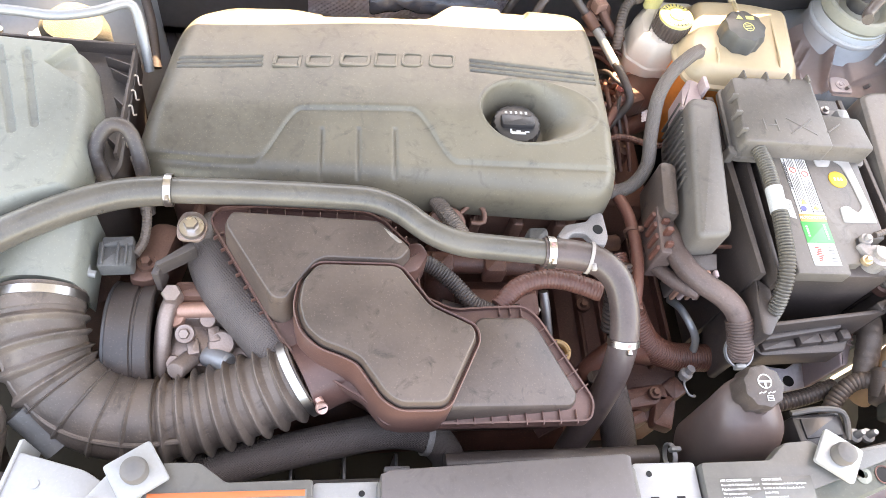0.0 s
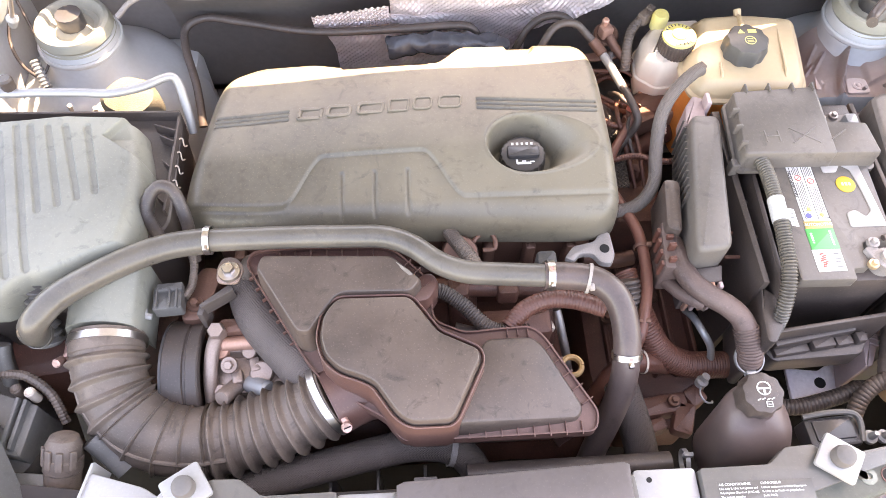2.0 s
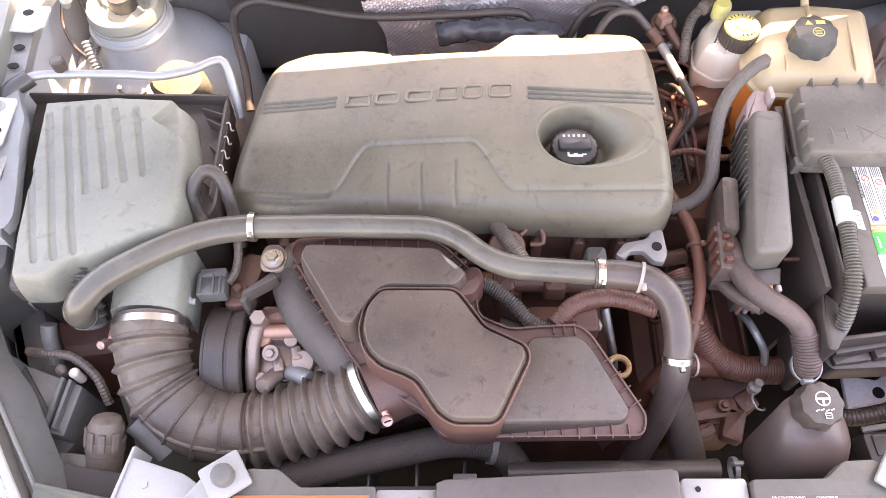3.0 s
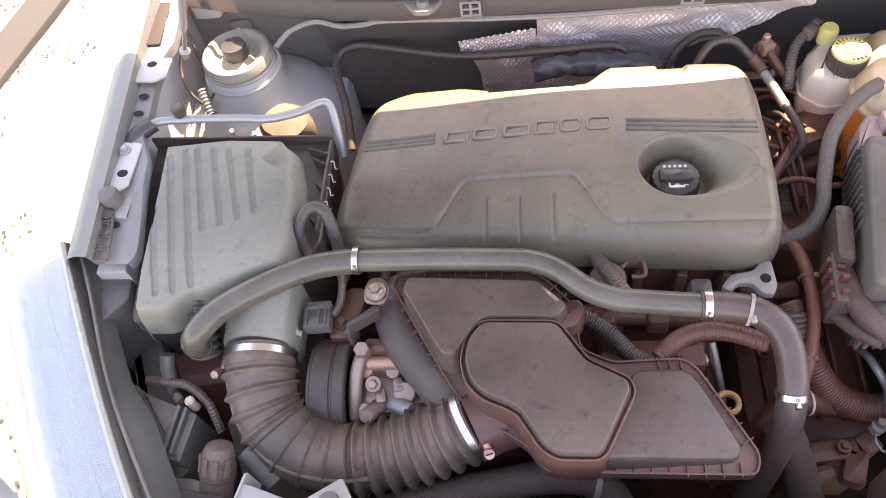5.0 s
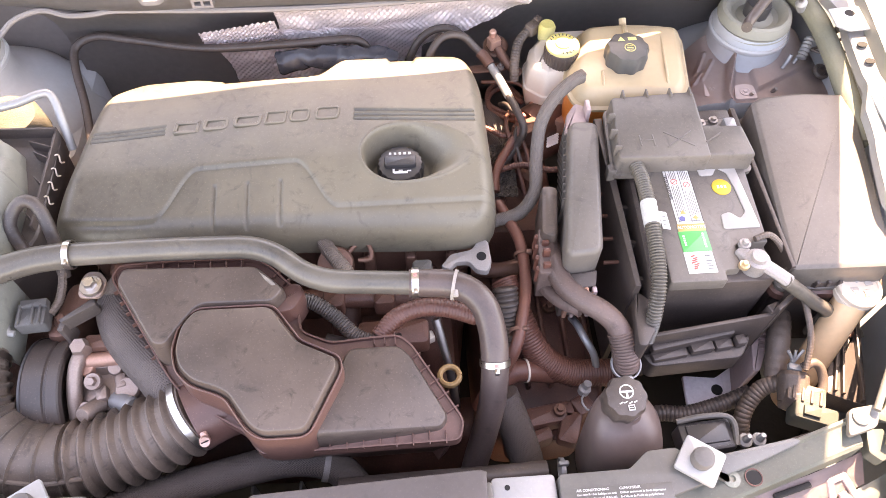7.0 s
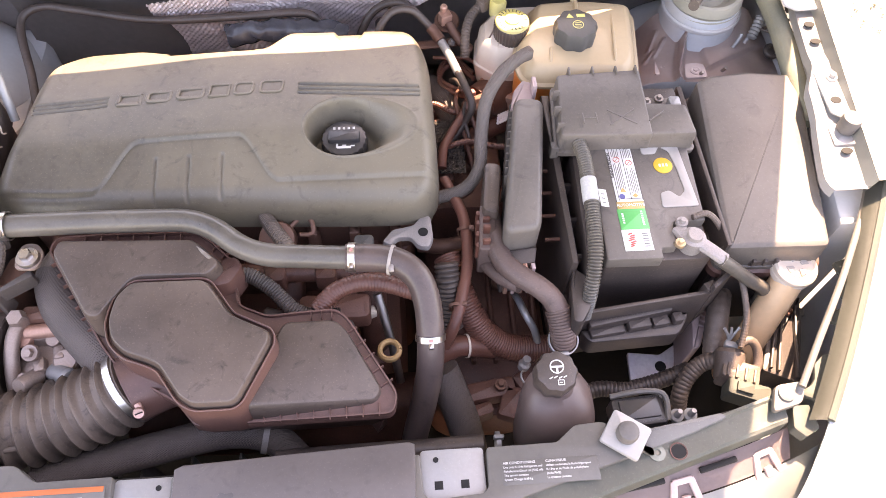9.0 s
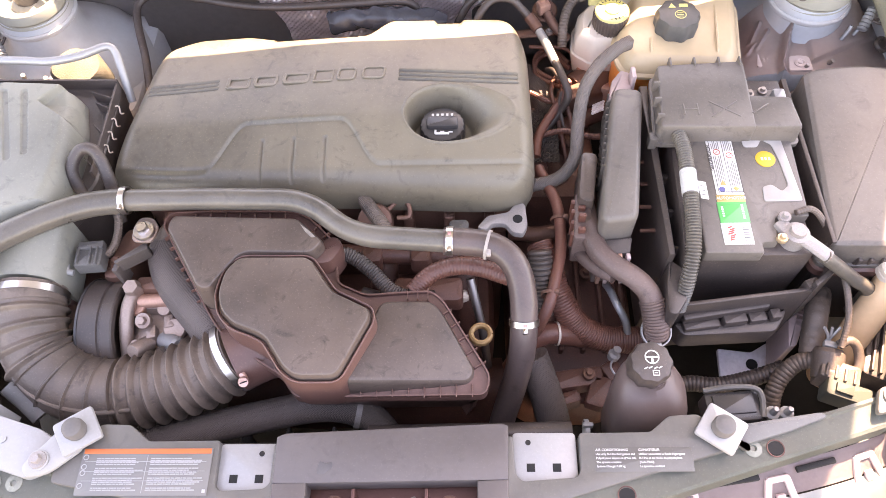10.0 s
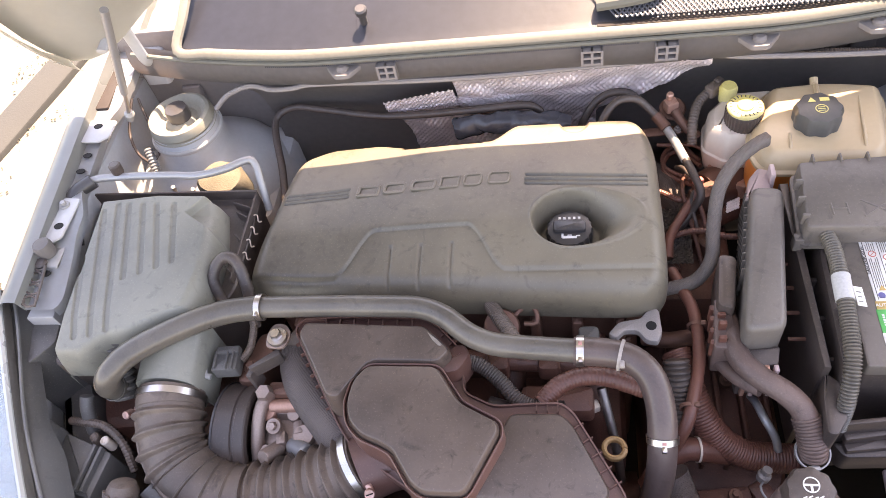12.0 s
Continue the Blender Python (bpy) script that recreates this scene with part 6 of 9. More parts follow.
lrh = thing("lower_radiator_hose", (-0.2, 0.06, 0.58), "thick black hose along the radiator", "hose")
part("hose", hose([(-0.36, 0.030, 0.585), (-0.29, 0.046, 0.59), (-0.20, 0.066, 0.59), (-0.12, 0.080, 0.59), (-0.065, 0.075, 0.58), (-0.035, 0.058, 0.54), (-0.025, 0.05, 0.46)], 0.022, seg=20), M_BRAID, lrh)
part("clip", band((-0.068, 0.0755, 0.581), (0.9, -0.1, -0.2), 0.0225, 0.008, 0.002, 24), M_CLAMP, lrh)
single("radiator_tube", hose([(-0.05, 0.035, 0.60), (0.05, 0.037, 0.60), (0.15, 0.038, 0.60), (0.225, 0.04, 0.60)], 0.014), M_BLACK, "straight black tube behind the support panel", "tube")


def left_gear():
    """Headlamp motor, plugs and wiring in the left front corner."""
    t = thing("lamp_control_unit", (-0.58, 0.09, 0.58), "dark ribbed plastic control unit beside the headlamp", "control unit")
    bm = bmesh.new()
    q = Matrix.Rotation(radians(-22), 3, "Z")
    slab(bm, [(-0.688, 0.165), (-0.603, 0.135), (-0.612, 0.068), (-0.690, 0.088)], 0.58, 0.658, 0.003, r=0.004)
    part("case", bm, M_LAMPBACK, t)
    for dx in (0.0, 0.011):
        bm = bmesh.new()
        slab(bm, [(-0.630 + dx, 0.145 - dx * 0.3), (-0.625 + dx, 0.143 - dx * 0.3), (-0.632 + dx, 0.076), (-0.637 + dx, 0.077)], 0.655, 0.668, 0.001)
        part("fin", bm, M_LAMPBACK, t)
    bm = bmesh.new()
    slab(bm, [(-0.715, 0.180), (-0.690, 0.168), (-0.690, 0.086), (-0.715, 0.092)], 0.60, 0.672, 0.003, r=0.004)
    slab(bm, [(-0.700, 0.086), (-0.664, 0.076), (-0.664, 0.055), (-0.588, 0.050), (-0.556, 0.040), (-0.548, -0.006), (-0.60, 0.004), (-0.664, 0.015), (-0.70, 0.03)], 0.56, 0.650, 0.004, r=0.008)
    part("base", bm, M_LAMPBACK, t, "olive-grey moulded base")
    for x, y, m in ((-0.633, 0.155, M_RUBBER), (-0.614, 0.150, M_WHITE)):
        bm = turned(bmesh.new(), [(0.007, -0.02), (0.007, 0.004), (0.0055, 0.006), (0.003, 0.004)], (x, y, 0.664), seg=16)
        part("boss", bm, m, t)
    c = thing("lamp_plug", (-0.50, 0.065, 0.66), "grimy brown wiring plug", "plug")
    bm = bmesh.new()
    turned(bm, [(0.021, -0.055), (0.022, -0.012), (0.0235, -0.010), (0.0235, 0.006), (0.0215, 0.008), (0.0215, 0.022), (0.017, 0.032), (0.009, 0.036)], (-0.550, 0.058, 0.672), (0.15, 0.62, 0.6), 28)
    part("plug", bm, M_RUBBER, c)
    for a in (-50, -15, 20, 60):
        bm = bmesh.new()
        q2 = Vector((0.15, 0.62, 0.6)).to_track_quat("Z", "Y").to_matrix() @ Matrix.Rotation(radians(a + 90), 3, "Z")
        cuboid(bm, Vector((-0.550, 0.058, 0.672)) + q2 @ Vector((0.0225, 0, 0.010)), (0.005, 0.009, 0.024), q2, 0.0015)
        part("rib", bm, M_RUBBER, c)
    bm = bmesh.new()
    tube(bm, [(-0.520, 0.085, 0.672), (-0.500, 0.070, 0.655), (-0.480, 0.052, 0.64)], 0.016, 0.006, 16)
    part("boot", bm, M_HOUSING, c)
    single("lamp_wiring", hose([(-0.690, 0.185, 0.655), (-0.655, 0.175, 0.672), (-0.62, 0.170, 0.672), (-0.59, 0.150, 0.660), (-0.575, 0.12, 0.63)], 0.0065, 0.005, 0.12, 8), M_RUBBER, "brown wrapped wiring beside the headlamp", "wiring")
    single("drain_stub", hose([(-0.650, 0.172, 0.650), (-0.648, 0.190, 0.685), (-0.646, 0.205, 0.700)], 0.010), M_HOUSING, "small upright grey plastic pipe stub", "stub")
    bm = bmesh.new()
    slab(bm, [(-0.70, 0.19), (-0.60, 0.20), (-0.46, 0.25), (-0.45, 0.33), (-0.70, 0.33)], 0.45, 0.60, 0.02, r=0.03)
    single("chassis_member", bm, M_DARK, "grimy dark chassis leg in the corner", "chassis leg")


left_gear()
el = thing("earth_lead", (-0.69, 0.66, 0.72), "thin black earth lead with a pale sprung connector", "wiring")
part("wire", hose([(-0.715, 0.735, 0.80), (-0.722, 0.690, 0.765), (-0.705, 0.655, 0.745), (-0.685, 0.645, 0.722)], 0.0025), M_BLACK, el)
part("wire", hose([(-0.712, 0.745, 0.79), (-0.690, 0.705, 0.760), (-0.672, 0.672, 0.735), (-0.680, 0.650, 0.722)], 0.0022), M_BLACK, el)
part("connector", hose([(-0.692, 0.668, 0.738), (-0.684, 0.652, 0.726), (-0.676, 0.636, 0.712)], 0.0085, 0.006, 0.25, 14), M_LINE, el, "pale ribbed connector")
single("ac_line", hose([(-0.745, 0.470, 0.755), (-0.742, 0.505, 0.79), (-0.715, 0.537, 0.800), (-0.66, 0.548, 0.795), (-0.58, 0.548, 0.793), (-0.535, 0.545, 0.793), (-0.490, 0.556, 0.793), (-0.460, 0.574, 0.792), (-0.446, 0.574, 0.787), (-0.438, 0.552, 0.76), (-0.434, 0.53, 0.72)], 0.0064), M_LINE, "pale metal refrigerant line in front of the strut tower", "pipe")
single("line_sleeve", hose([(-0.742, 0.450, 0.74), (-0.744, 0.480, 0.765), (-0.740, 0.512, 0.793), (-0.712, 0.538, 0.800)], 0.0125), M_GLOSSBLACK, "black rubber sleeve on the refrigerant line", "sleeve")
v = thing("service_valve", (-0.672, 0.56, 0.79), "black service valve cap on the refrigerant line", "valve cap")
bm = bmesh.new()
turned(bm, [(0.006, -0.01), (0.0098, 0.0), (0.0102, 0.014), (0.008, 0.017)], (-0.672, 0.553, 0.802), (0, 0.1, 1), 12)
part("cap", bm, M_BLACK, v)


# ---- right side: battery, boxes, tanks ----
M_BRAIDPALE = braid("dusty_woven_hose", (0.10, 0.085, 0.075))
M_CAPGREY = material("dark_grey_cap", (0.05, 0.05, 0.05), 0.4, dust=0.3, dust_colour=(0.12, 0.115, 0.11), scale=45)


def battery():
    t = thing("battery", (0.47, 0.36, 0.56), "black car battery with grey top and printed label", "battery")
    bm = bmesh.new()
    slab(bm, [(0.397, 0.232), (0.540, 0.232), (0.545, 0.505), (0.402, 0.505)], 0.56, 0.735, 0.003, r=0.006)
    part("case", bm, M_BLACK, t)
    bm = bmesh.new()
    slab(bm, [(0.394, 0.228), (0.470, 0.227), (0.470, 0.243), (0.492, 0.244), (0.494, 0.282), (0.540, 0.283), (0.547, 0.505), (0.402, 0.505)], 0.730, 0.750, 0.003, r=0.004)
    part("lid", bm, M_FUSE, t, "dusty dark lid")
    # label strips, along the battery
    for nm, x0, y0, x1, y1, m in (("label", 0.424, 0.318, 0.461, 0.422, M_LABEL), ("gold_strip", 0.4225, 0.306, 0.4605, 0.318, M_GOLDINK), ("green_strip", 0.421, 0.273, 0.460, 0.306, M_GREENINK), ("lower_label", 0.4205, 0.240, 0.459, 0.273, M_LABEL)):
        bm = bmesh.new()
        cuboid(bm, ((x0 + x1) / 2, (y0 + y1) / 2, 0.7505), (x1 - x0, y1 - y0, 0.0008), bevel=0.0004)
        p = part(nm, bm, m, t)
        if nm == "label":
            bm = bmesh.new()
            for a in (0.4275, 0.445, 0.4605):
                cuboid(bm, (a, 0.37, 0.7512), (0.0008, 0.10, 0.0006))
            cuboid(bm, (0.444, 0.3225, 0.7512), (0.033, 0.0008, 0.0006))
            part("rule", bm, M_INK, p)
            rng = random.Random(8)
            for k in range(5):
                for col, lo, hi in ((0.4305, 0.338, 0.385), (0.4305, 0.395, 0.416), (0.448, 0.332, 0.376), (0.448, 0.392, 0.417)):
                    bm = bmesh.new()
                    wl = hi - lo - rng.uniform(0.0, 0.012)
                    cuboid(bm, (col + 0.0024 * k, lo + wl / 2, 0.7512), (0.0009, wl, 0.0005))
                    part("print_bar", bm, M_LABELGREY, p)
            for xx, yy in ((0.436, 0.390), (0.4525, 0.384)):
                bm = band((xx, yy, 0.7512), (0, 0, 1), 0.0040, 0.0006, 0.0008, 20)
                cuboid(bm, (xx, yy, 0.7512), (0.0075, 0.0008, 0.0005), Matrix.Rotation(radians(45), 3, "Z"))
                part("warning_ring", bm, M_REDINK, p)
            bm = turned(bmesh.new(), [(0.0042, 0.7509), (0.0042, 0.7514)], (0.4325, 0.3265, 0), seg=20)
            part("warning_disc", bm, M_BLUEINK, p)
            bm = bmesh.new()
            cuboid(bm, (0.4515, 0.3275, 0.7512), (0.006, 0.006, 0.0005), Matrix.Rotation(radians(45), 3, "Z"))
            part("warning_diamond", bm, M_GOLDINK, p)
            lettering("danger_print", "DANGER/POISON", 0.0055, (0.4258, 0.38, 0.7512), M_INK, p, Matrix.Rotation(radians(90), 3, "Z"))
            bm = bmesh.new()
            slab(bm, [(0.431, 0.3335), (0.440, 0.3335), (0.4355, 0.3415)], 0.751, 0.7515, 0.0001)
            part("warning_triangle", bm, M_GOLDINK, p)
        if nm == "gold_strip":
            lettering("gold_print", "AUTOMOTIVE", 0.0062, (0.4415, 0.312, 0.7512), M_LABEL, p)
        if nm == "green_strip":
            for x, y, n in ((0.427, 0.284, 5), (0.4535, 0.280, 7)):
                for k in range(n):
                    bm = bmesh.new()
                    cuboid(bm, (x, y + 0.0035 * k, 0.7512), (0.003, 0.0024, 0.0005))
                    part("print_bar", bm, M_INKLIGHT, p)
        if nm == "lower_label":
            bm = bmesh.new()
            for q in range(7):
                cuboid(bm, (0.4315 + 0.0012 * (q % 3), 0.247 + 0.0032 * q, 0.7512), (0.009 - 0.001 * abs(q - 3), 0.0022, 0.0005), Matrix.Rotation(radians(18), 3, "Z"))
            part("red_mark", bm, M_REDINK, p)
            for k in range(6):
                bm = bmesh.new()
                cuboid(bm, (0.4515, 0.246 + 0.004 * k, 0.7512), (0.008, 0.0016, 0.0005))
                part("print_bar", bm, M_LABELGREY, p)
    # grey recess with hooked outline
    bm = bmesh.new()
    slab(bm, [(0.474, 0.424), (0.528, 0.424), (0.536, 0.306), (0.485, 0.306), (0.487, 0.330), (0.500, 0.334), (0.512, 0.322), (0.522, 0.332), (0.519, 0.372), (0.514, 0.402), (0.502, 0.411), (0.494, 0.398), (0.475, 0.398)], 0.7500, 0.7515, 0.0005, r=0.004)
    part("top_plate", bm, M_GREYFACE, t, "pale grey hooked top plate")
    bm = bmesh.new()
    turned(bm, [(0.0135, 0.750), (0.0135, 0.7512), (0.0125, 0.7516)], (0.501, 0.377, 0), seg=28)
    dot = part("date_dot", bm, M_DOT, t, "round yellow date sticker")
    for k in range(3):
        bm = bmesh.new()
        cuboid(bm, (0.496 + 0.005 * k, 0.377, 0.7518), (0.003, 0.005, 0.0006))
        part("print_bar", bm, M_INKLIGHT, dot)
    # terminal
    k = thing("battery_terminal", (0.512, 0.255, 0.735), "grey lead battery clamp with steel bolt and cable", "terminal clamp")
    bm = bmesh.new()
    turned(bm, [(0.016, 0.735), (0.016, 0.757), (0.011, 0.759), (0.010, 0.765)], (0.514, 0.253, 0), seg=24)
    tube(bm, [(0.520, 0.248, 0.752), (0.535, 0.235, 0.75), (0.552, 0.222, 0.745)], 0.010, 0.005, 10, flat=0.7)
    cuboid(bm, (0.502, 0.262, 0.750), (0.018, 0.026, 0.014), Matrix.Rotation(radians(30), 3, "Z"), 0.003)
    part("clamp", bm, M_CLAMP, k)
    bolt("bolt", (0.503, 0.277, 0.757), 0.008, k, M_CLAMP)
    bolt("nut", (0.494, 0.246, 0.755), 0.007, k, M_BRASS)
    part("cable", hose([(0.545, 0.224, 0.746), (0.575, 0.218, 0.722), (0.605, 0.215, 0.695), (0.634, 0.216, 0.668), (0.646, 0.222, 0.63), (0.650, 0.225, 0.58)], 0.0095), M_PIPE, k)
    part("thin_cable", hose([(0.520, 0.285, 0.755), (0.542, 0.290, 0.755), (0.562, 0.280, 0.738), (0.582, 0.252, 0.708), (0.594, 0.215, 0.690), (0.597, 0.175, 0.668), (0.588, 0.140, 0.645)], 0.0045, 0.004, 0.08, 10), M_RUBBER, k)


M_BLUEINK = material("blue_print", (0.10, 0.10, 0.25), 0.5, scale=60, var=0.05, bump=0.0)
M_DOT = material("yellow_sticker", (0.75, 0.42, 0.05), 0.5, scale=60, var=0.08, bump=0.0)
M_BRASS = material("brassy_nut", (0.6, 0.45, 0.3), 0.4, metal=0.8, scale=80)
battery()


def battery_cover():
    t = thing("battery_cover", (0.45, 0.465, 0.745), "dark grey moulded cover over the battery fuses", "battery cover")
    for nm, pts, z in (("lid", [(0.366, 0.528), (0.492, 0.534), (0.488, 0.409), (0.356, 0.412)], 0.782), ("lid_wing", [(0.470, 0.470), (0.546, 0.464), (0.551, 0.4085), (0.470, 0.4105)], 0.7812)):
        bm = bmesh.new()
        loft(bm, pts, [(-0.005, z - 0.040), (-0.005, z - 0.033), (-0.001, z - 0.032), (0.0, z - 0.005), (0.0015, z - 0.0015), (0.004, z)], None, r=0.006)
        part(nm, bm, M_FUSE, t)
    for x, y, sx, sy in ((0.385, 0.530, 0.003, 0.014), (0.42, 0.530, 0.003, 0.014), (0.455, 0.530, 0.003, 0.014), (0.485, 0.530, 0.003, 0.014), (0.358, 0.43, 0.010, 0.004), (0.358, 0.46, 0.010, 0.004), (0.360, 0.49, 0.010, 0.004)):
        bm = bmesh.new()
        cuboid(bm, (x, y, 0.778), (sx, sy, 0.018), bevel=0.001)
        part("rib", bm, M_FUSE, t)
    # moulded emblem as plain strokes
    for nm, a, b in (("emblem_bar", (0.392, 0.432), (0.392, 0.452)), ("emblem_bar", (0.411, 0.432), (0.411, 0.452)), ("emblem_bar", (0.392, 0.442), (0.411, 0.442)), ("emblem_bar", (0.428, 0.428), (0.468, 0.456)), ("emblem_bar", (0.428, 0.456), (0.468, 0.428)), ("emblem_bar", (0.485, 0.434), (0.51, 0.450))):
        bm = bmesh.new()
        z = 0.7825
        d = Vector((b[0] - a[0], b[1] - a[1], 0))
        cuboid(bm, ((a[0] + b[0]) / 2, (a[1] + b[1]) / 2, z - 0.001), (d.length, 0.0025, 0.003), Matrix.Rotation(math.atan2(d.y, d.x), 3, "Z"), 0.0008)
        part(nm, bm, M_FUSE, t)
    bm = bmesh.new()
    cuboid(bm, (0.352, 0.417, 0.745), (0.012, 0.014, 0.022), bevel=0.002)
    part("latch", bm, M_FUSE, t)
    s = thing("fuse_studs", (0.52, 0.49, 0.74), "exposed steel studs and pale terminals beside the cover", "terminals")
    bm = bmesh.new()
    slab(bm, rect(0.488, 0.466, 0.552, 0.525), 0.735, 0.748, 0.002, r=0.004)
    part("holder", bm, M_BLACK, s)
    for x, y in ((0.502, 0.495), (0.522, 0.50)):
        bolt("stud", (x, y, 0.752), 0.007, s)
    bm = bmesh.new()
    cuboid(bm, (0.54, 0.485, 0.756), (0.018, 0.02, 0.018), bevel=0.004)
    part("terminal", bm, M_ZINC, s)


battery_cover()


def battery_tray():
    t = thing("battery_tray", (0.46, 0.35, 0.5), "black plastic battery tray with an open front rail", "battery tray")
    bm = bmesh.new()
    slab(bm, [(0.370, 0.19), (0.545, 0.20), (0.560, 0.52), (0.372, 0.52)], 0.535, 0.56, 0.005, r=0.01)
    part("base", bm, M_BLACK, t)
    for nm, pts, z0, z1 in (("left_wall", [(0.352, 0.235), (0.360, 0.235), (0.362, 0.53), (0.350, 0.53)], 0.50, 0.735),
                            ("left_rail", [(0.372, 0.225), (0.380, 0.225), (0.386, 0.42), (0.379, 0.42)], 0.52, 0.738),
                            ("right_wall", [(0.562, 0.245), (0.568, 0.245), (0.566, 0.53), (0.558, 0.53)], 0.50, 0.745),
                            ("front_wall", [(0.366, 0.178), (0.545, 0.200), (0.545, 0.206), (0.366, 0.184)], 0.56, 0.695),
                            ("front_corner", [(0.545, 0.199), (0.576, 0.222), (0.576, 0.250), (0.570, 0.250), (0.569, 0.225), (0.543, 0.206)], 0.60, 0.71)):
        bm = bmesh.new()
        slab(bm, pts, z0, z1, 0.0015)
        part(nm, bm, M_BLACK, t)
    bm = bmesh.new()
    slab(bm, [(0.380, 0.158), (0.507, 0.164), (0.524, 0.188), (0.528, 0.199), (0.368, 0.178)], 0.608, 0.645, 0.004, r=0.008)
    part("front_ledge", bm, M_BLACK, t)
    # slanting bar across the ledge, with shallow steps below it
    bm = bmesh.new()
    slab(bm, [(0.378, 0.171), (0.496, 0.190), (0.498, 0.197), (0.377, 0.181)], 0.655, 0.668, 0.002, r=0.003)
    part("ledge_bar", bm, M_BLACK, t)
    for x, w, dz in ((0.405, 0.050, 0.0), (0.450, 0.032, 0.006), (0.482, 0.024, 0.002), (0.506, 0.014, 0.006)):
        bm = bmesh.new()
        cuboid(bm, (x, 0.170 + (x - 0.384) * 0.12, 0.648 + dz), (w, 0.014, 0.012), Matrix.Rotation(radians(7), 3, "Z"), 0.002)
        part("ledge_step", bm, M_BASE, t)
    bm = bmesh.new()
    cuboid(bm, (0.545, 0.210, 0.690), (0.018, 0.012, 0.022), Matrix.Rotation(radians(20), 3, "Z"), 0.002)
    part("corner_socket", bm, M_BLACK, t)
    for y in steps(0.26, 0.38, 3):
        bm = bmesh.new()
        cuboid(bm, (0.366, y, 0.70), (0.022, 0.006, 0.02), bevel=0.001)
        part("spacer", bm, M_BLACK, t)
    # pillar at the cable's end
    bm = bmesh.new()
    slab(bm, [(0.345, 0.160), (0.356, 0.157), (0.372, 0.180), (0.374, 0.225), (0.357, 0.240), (0.349, 0.205)], 0.56, 0.715, 0.003, r=0.005)
    part("pillar", bm, M_BLACK, t)
    c = thing("battery_cable_conduit", (0.38, 0.3, 0.74), "ribbed grey conduit with a white wrap along the battery", "conduit")
    part("conduit", hose([(0.383, 0.412, 0.765), (0.386, 0.385, 0.766), (0.385, 0.34, 0.766), (0.383, 0.29, 0.762), (0.379, 0.235, 0.752), (0.372, 0.198, 0.722), (0.368, 0.182, 0.68)], 0.0105, 0.0042, 0.2, 14), M_PIPE, c)
    part("wrap", hose([(0.3855, 0.346, 0.766), (0.3845, 0.330, 0.7655), (0.384, 0.310, 0.764)], 0.0112), M_WRAP, c, "pale grey wrap")
    bm = bmesh.new()
    cuboid(bm, (0.402, 0.317, 0.764), (0.012, 0.028, 0.001), Matrix.Rotation(radians(18), 3, "Y"))
    flag = part("flag_label", bm, M_LABEL, c, "white paper flag label")
    bm = bmesh.new()
    for k in range(3):
        cuboid(bm, (0.4015, 0.309 + 0.007 * k, 0.7648), (0.006, 0.002, 0.0006), Matrix.Rotation(radians(18), 3, "Y"))
    part("print_bar", bm, M_LABELGREY, flag)


M_WRAP = material("pale_wrap", (0.42, 0.42, 0.42), 0.5, scale=60)
battery_tray()


def fuse_box():
    t = thing("fuse_box", (0.65, 0.38, 0.6), "large dark grey fuse box with a smooth lid", "fuse box")
    lid = [(0.560, 0.240), (0.704, 0.236), (0.743, 0.522), (0.735, 0.533), (0.666, 0.542), (0.602, 0.537), (0.582, 0.527)]

    def plane(x, y):
        return 0.06 * (y - 0.40) + 0.02 * (x - 0.66)
    bm = bmesh.new()
    loft(bm, lid, [(-0.003, 0.700), (-0.003, 0.708), (0.0, 0.710), (0.001, 0.744), (0.003, 0.7515), (0.007, 0.7545), (0.010, 0.755)], plane, r=0.012, n=7)
    part("lid", bm, M_FUSE, t)
    bm = bmesh.new()
    loft(bm, lid, [(0.01, 0.52), (0.004, 0.70), (0.004, 0.708)], plane, r=0.012, n=7)
    part("base", bm, M_BLACK, t)
    bm = bmesh.new()
    loft(bm, lid, [(-0.0075, 0.688), (-0.0075, 0.700), (-0.003, 0.702)], plane, r=0.012, n=7)
    part("rim", bm, M_BOXRIM, t, "reddish-brown lower rim")
    for x, y in ((0.625, 0.244), (0.650, 0.544)):
        bm = bmesh.new()
        cuboid(bm, (x, y, 0.70), (0.042, 0.014, 0.018), bevel=0.003)
        for dx in (-0.016, 0.0, 0.016):
            cuboid(bm, (x + dx, y - 0.004, 0.708), (0.005, 0.012, 0.012), bevel=0.001)
        part("latch", bm, M_BLACK, t)
    for y in (0.33, 0.345, 0.37, 0.385):
        bm = bmesh.new()
        x = 0.722 + 0.136 * (y - 0.33)
        tube(bm, [(x, y, 0.72), (x + 0.010, y + 0.003, 0.715), (x + 0.014, y, 0.705)], 0.003, 0.004, 6)
        part("clip", bm, M_ZINC, t)


fuse_box()


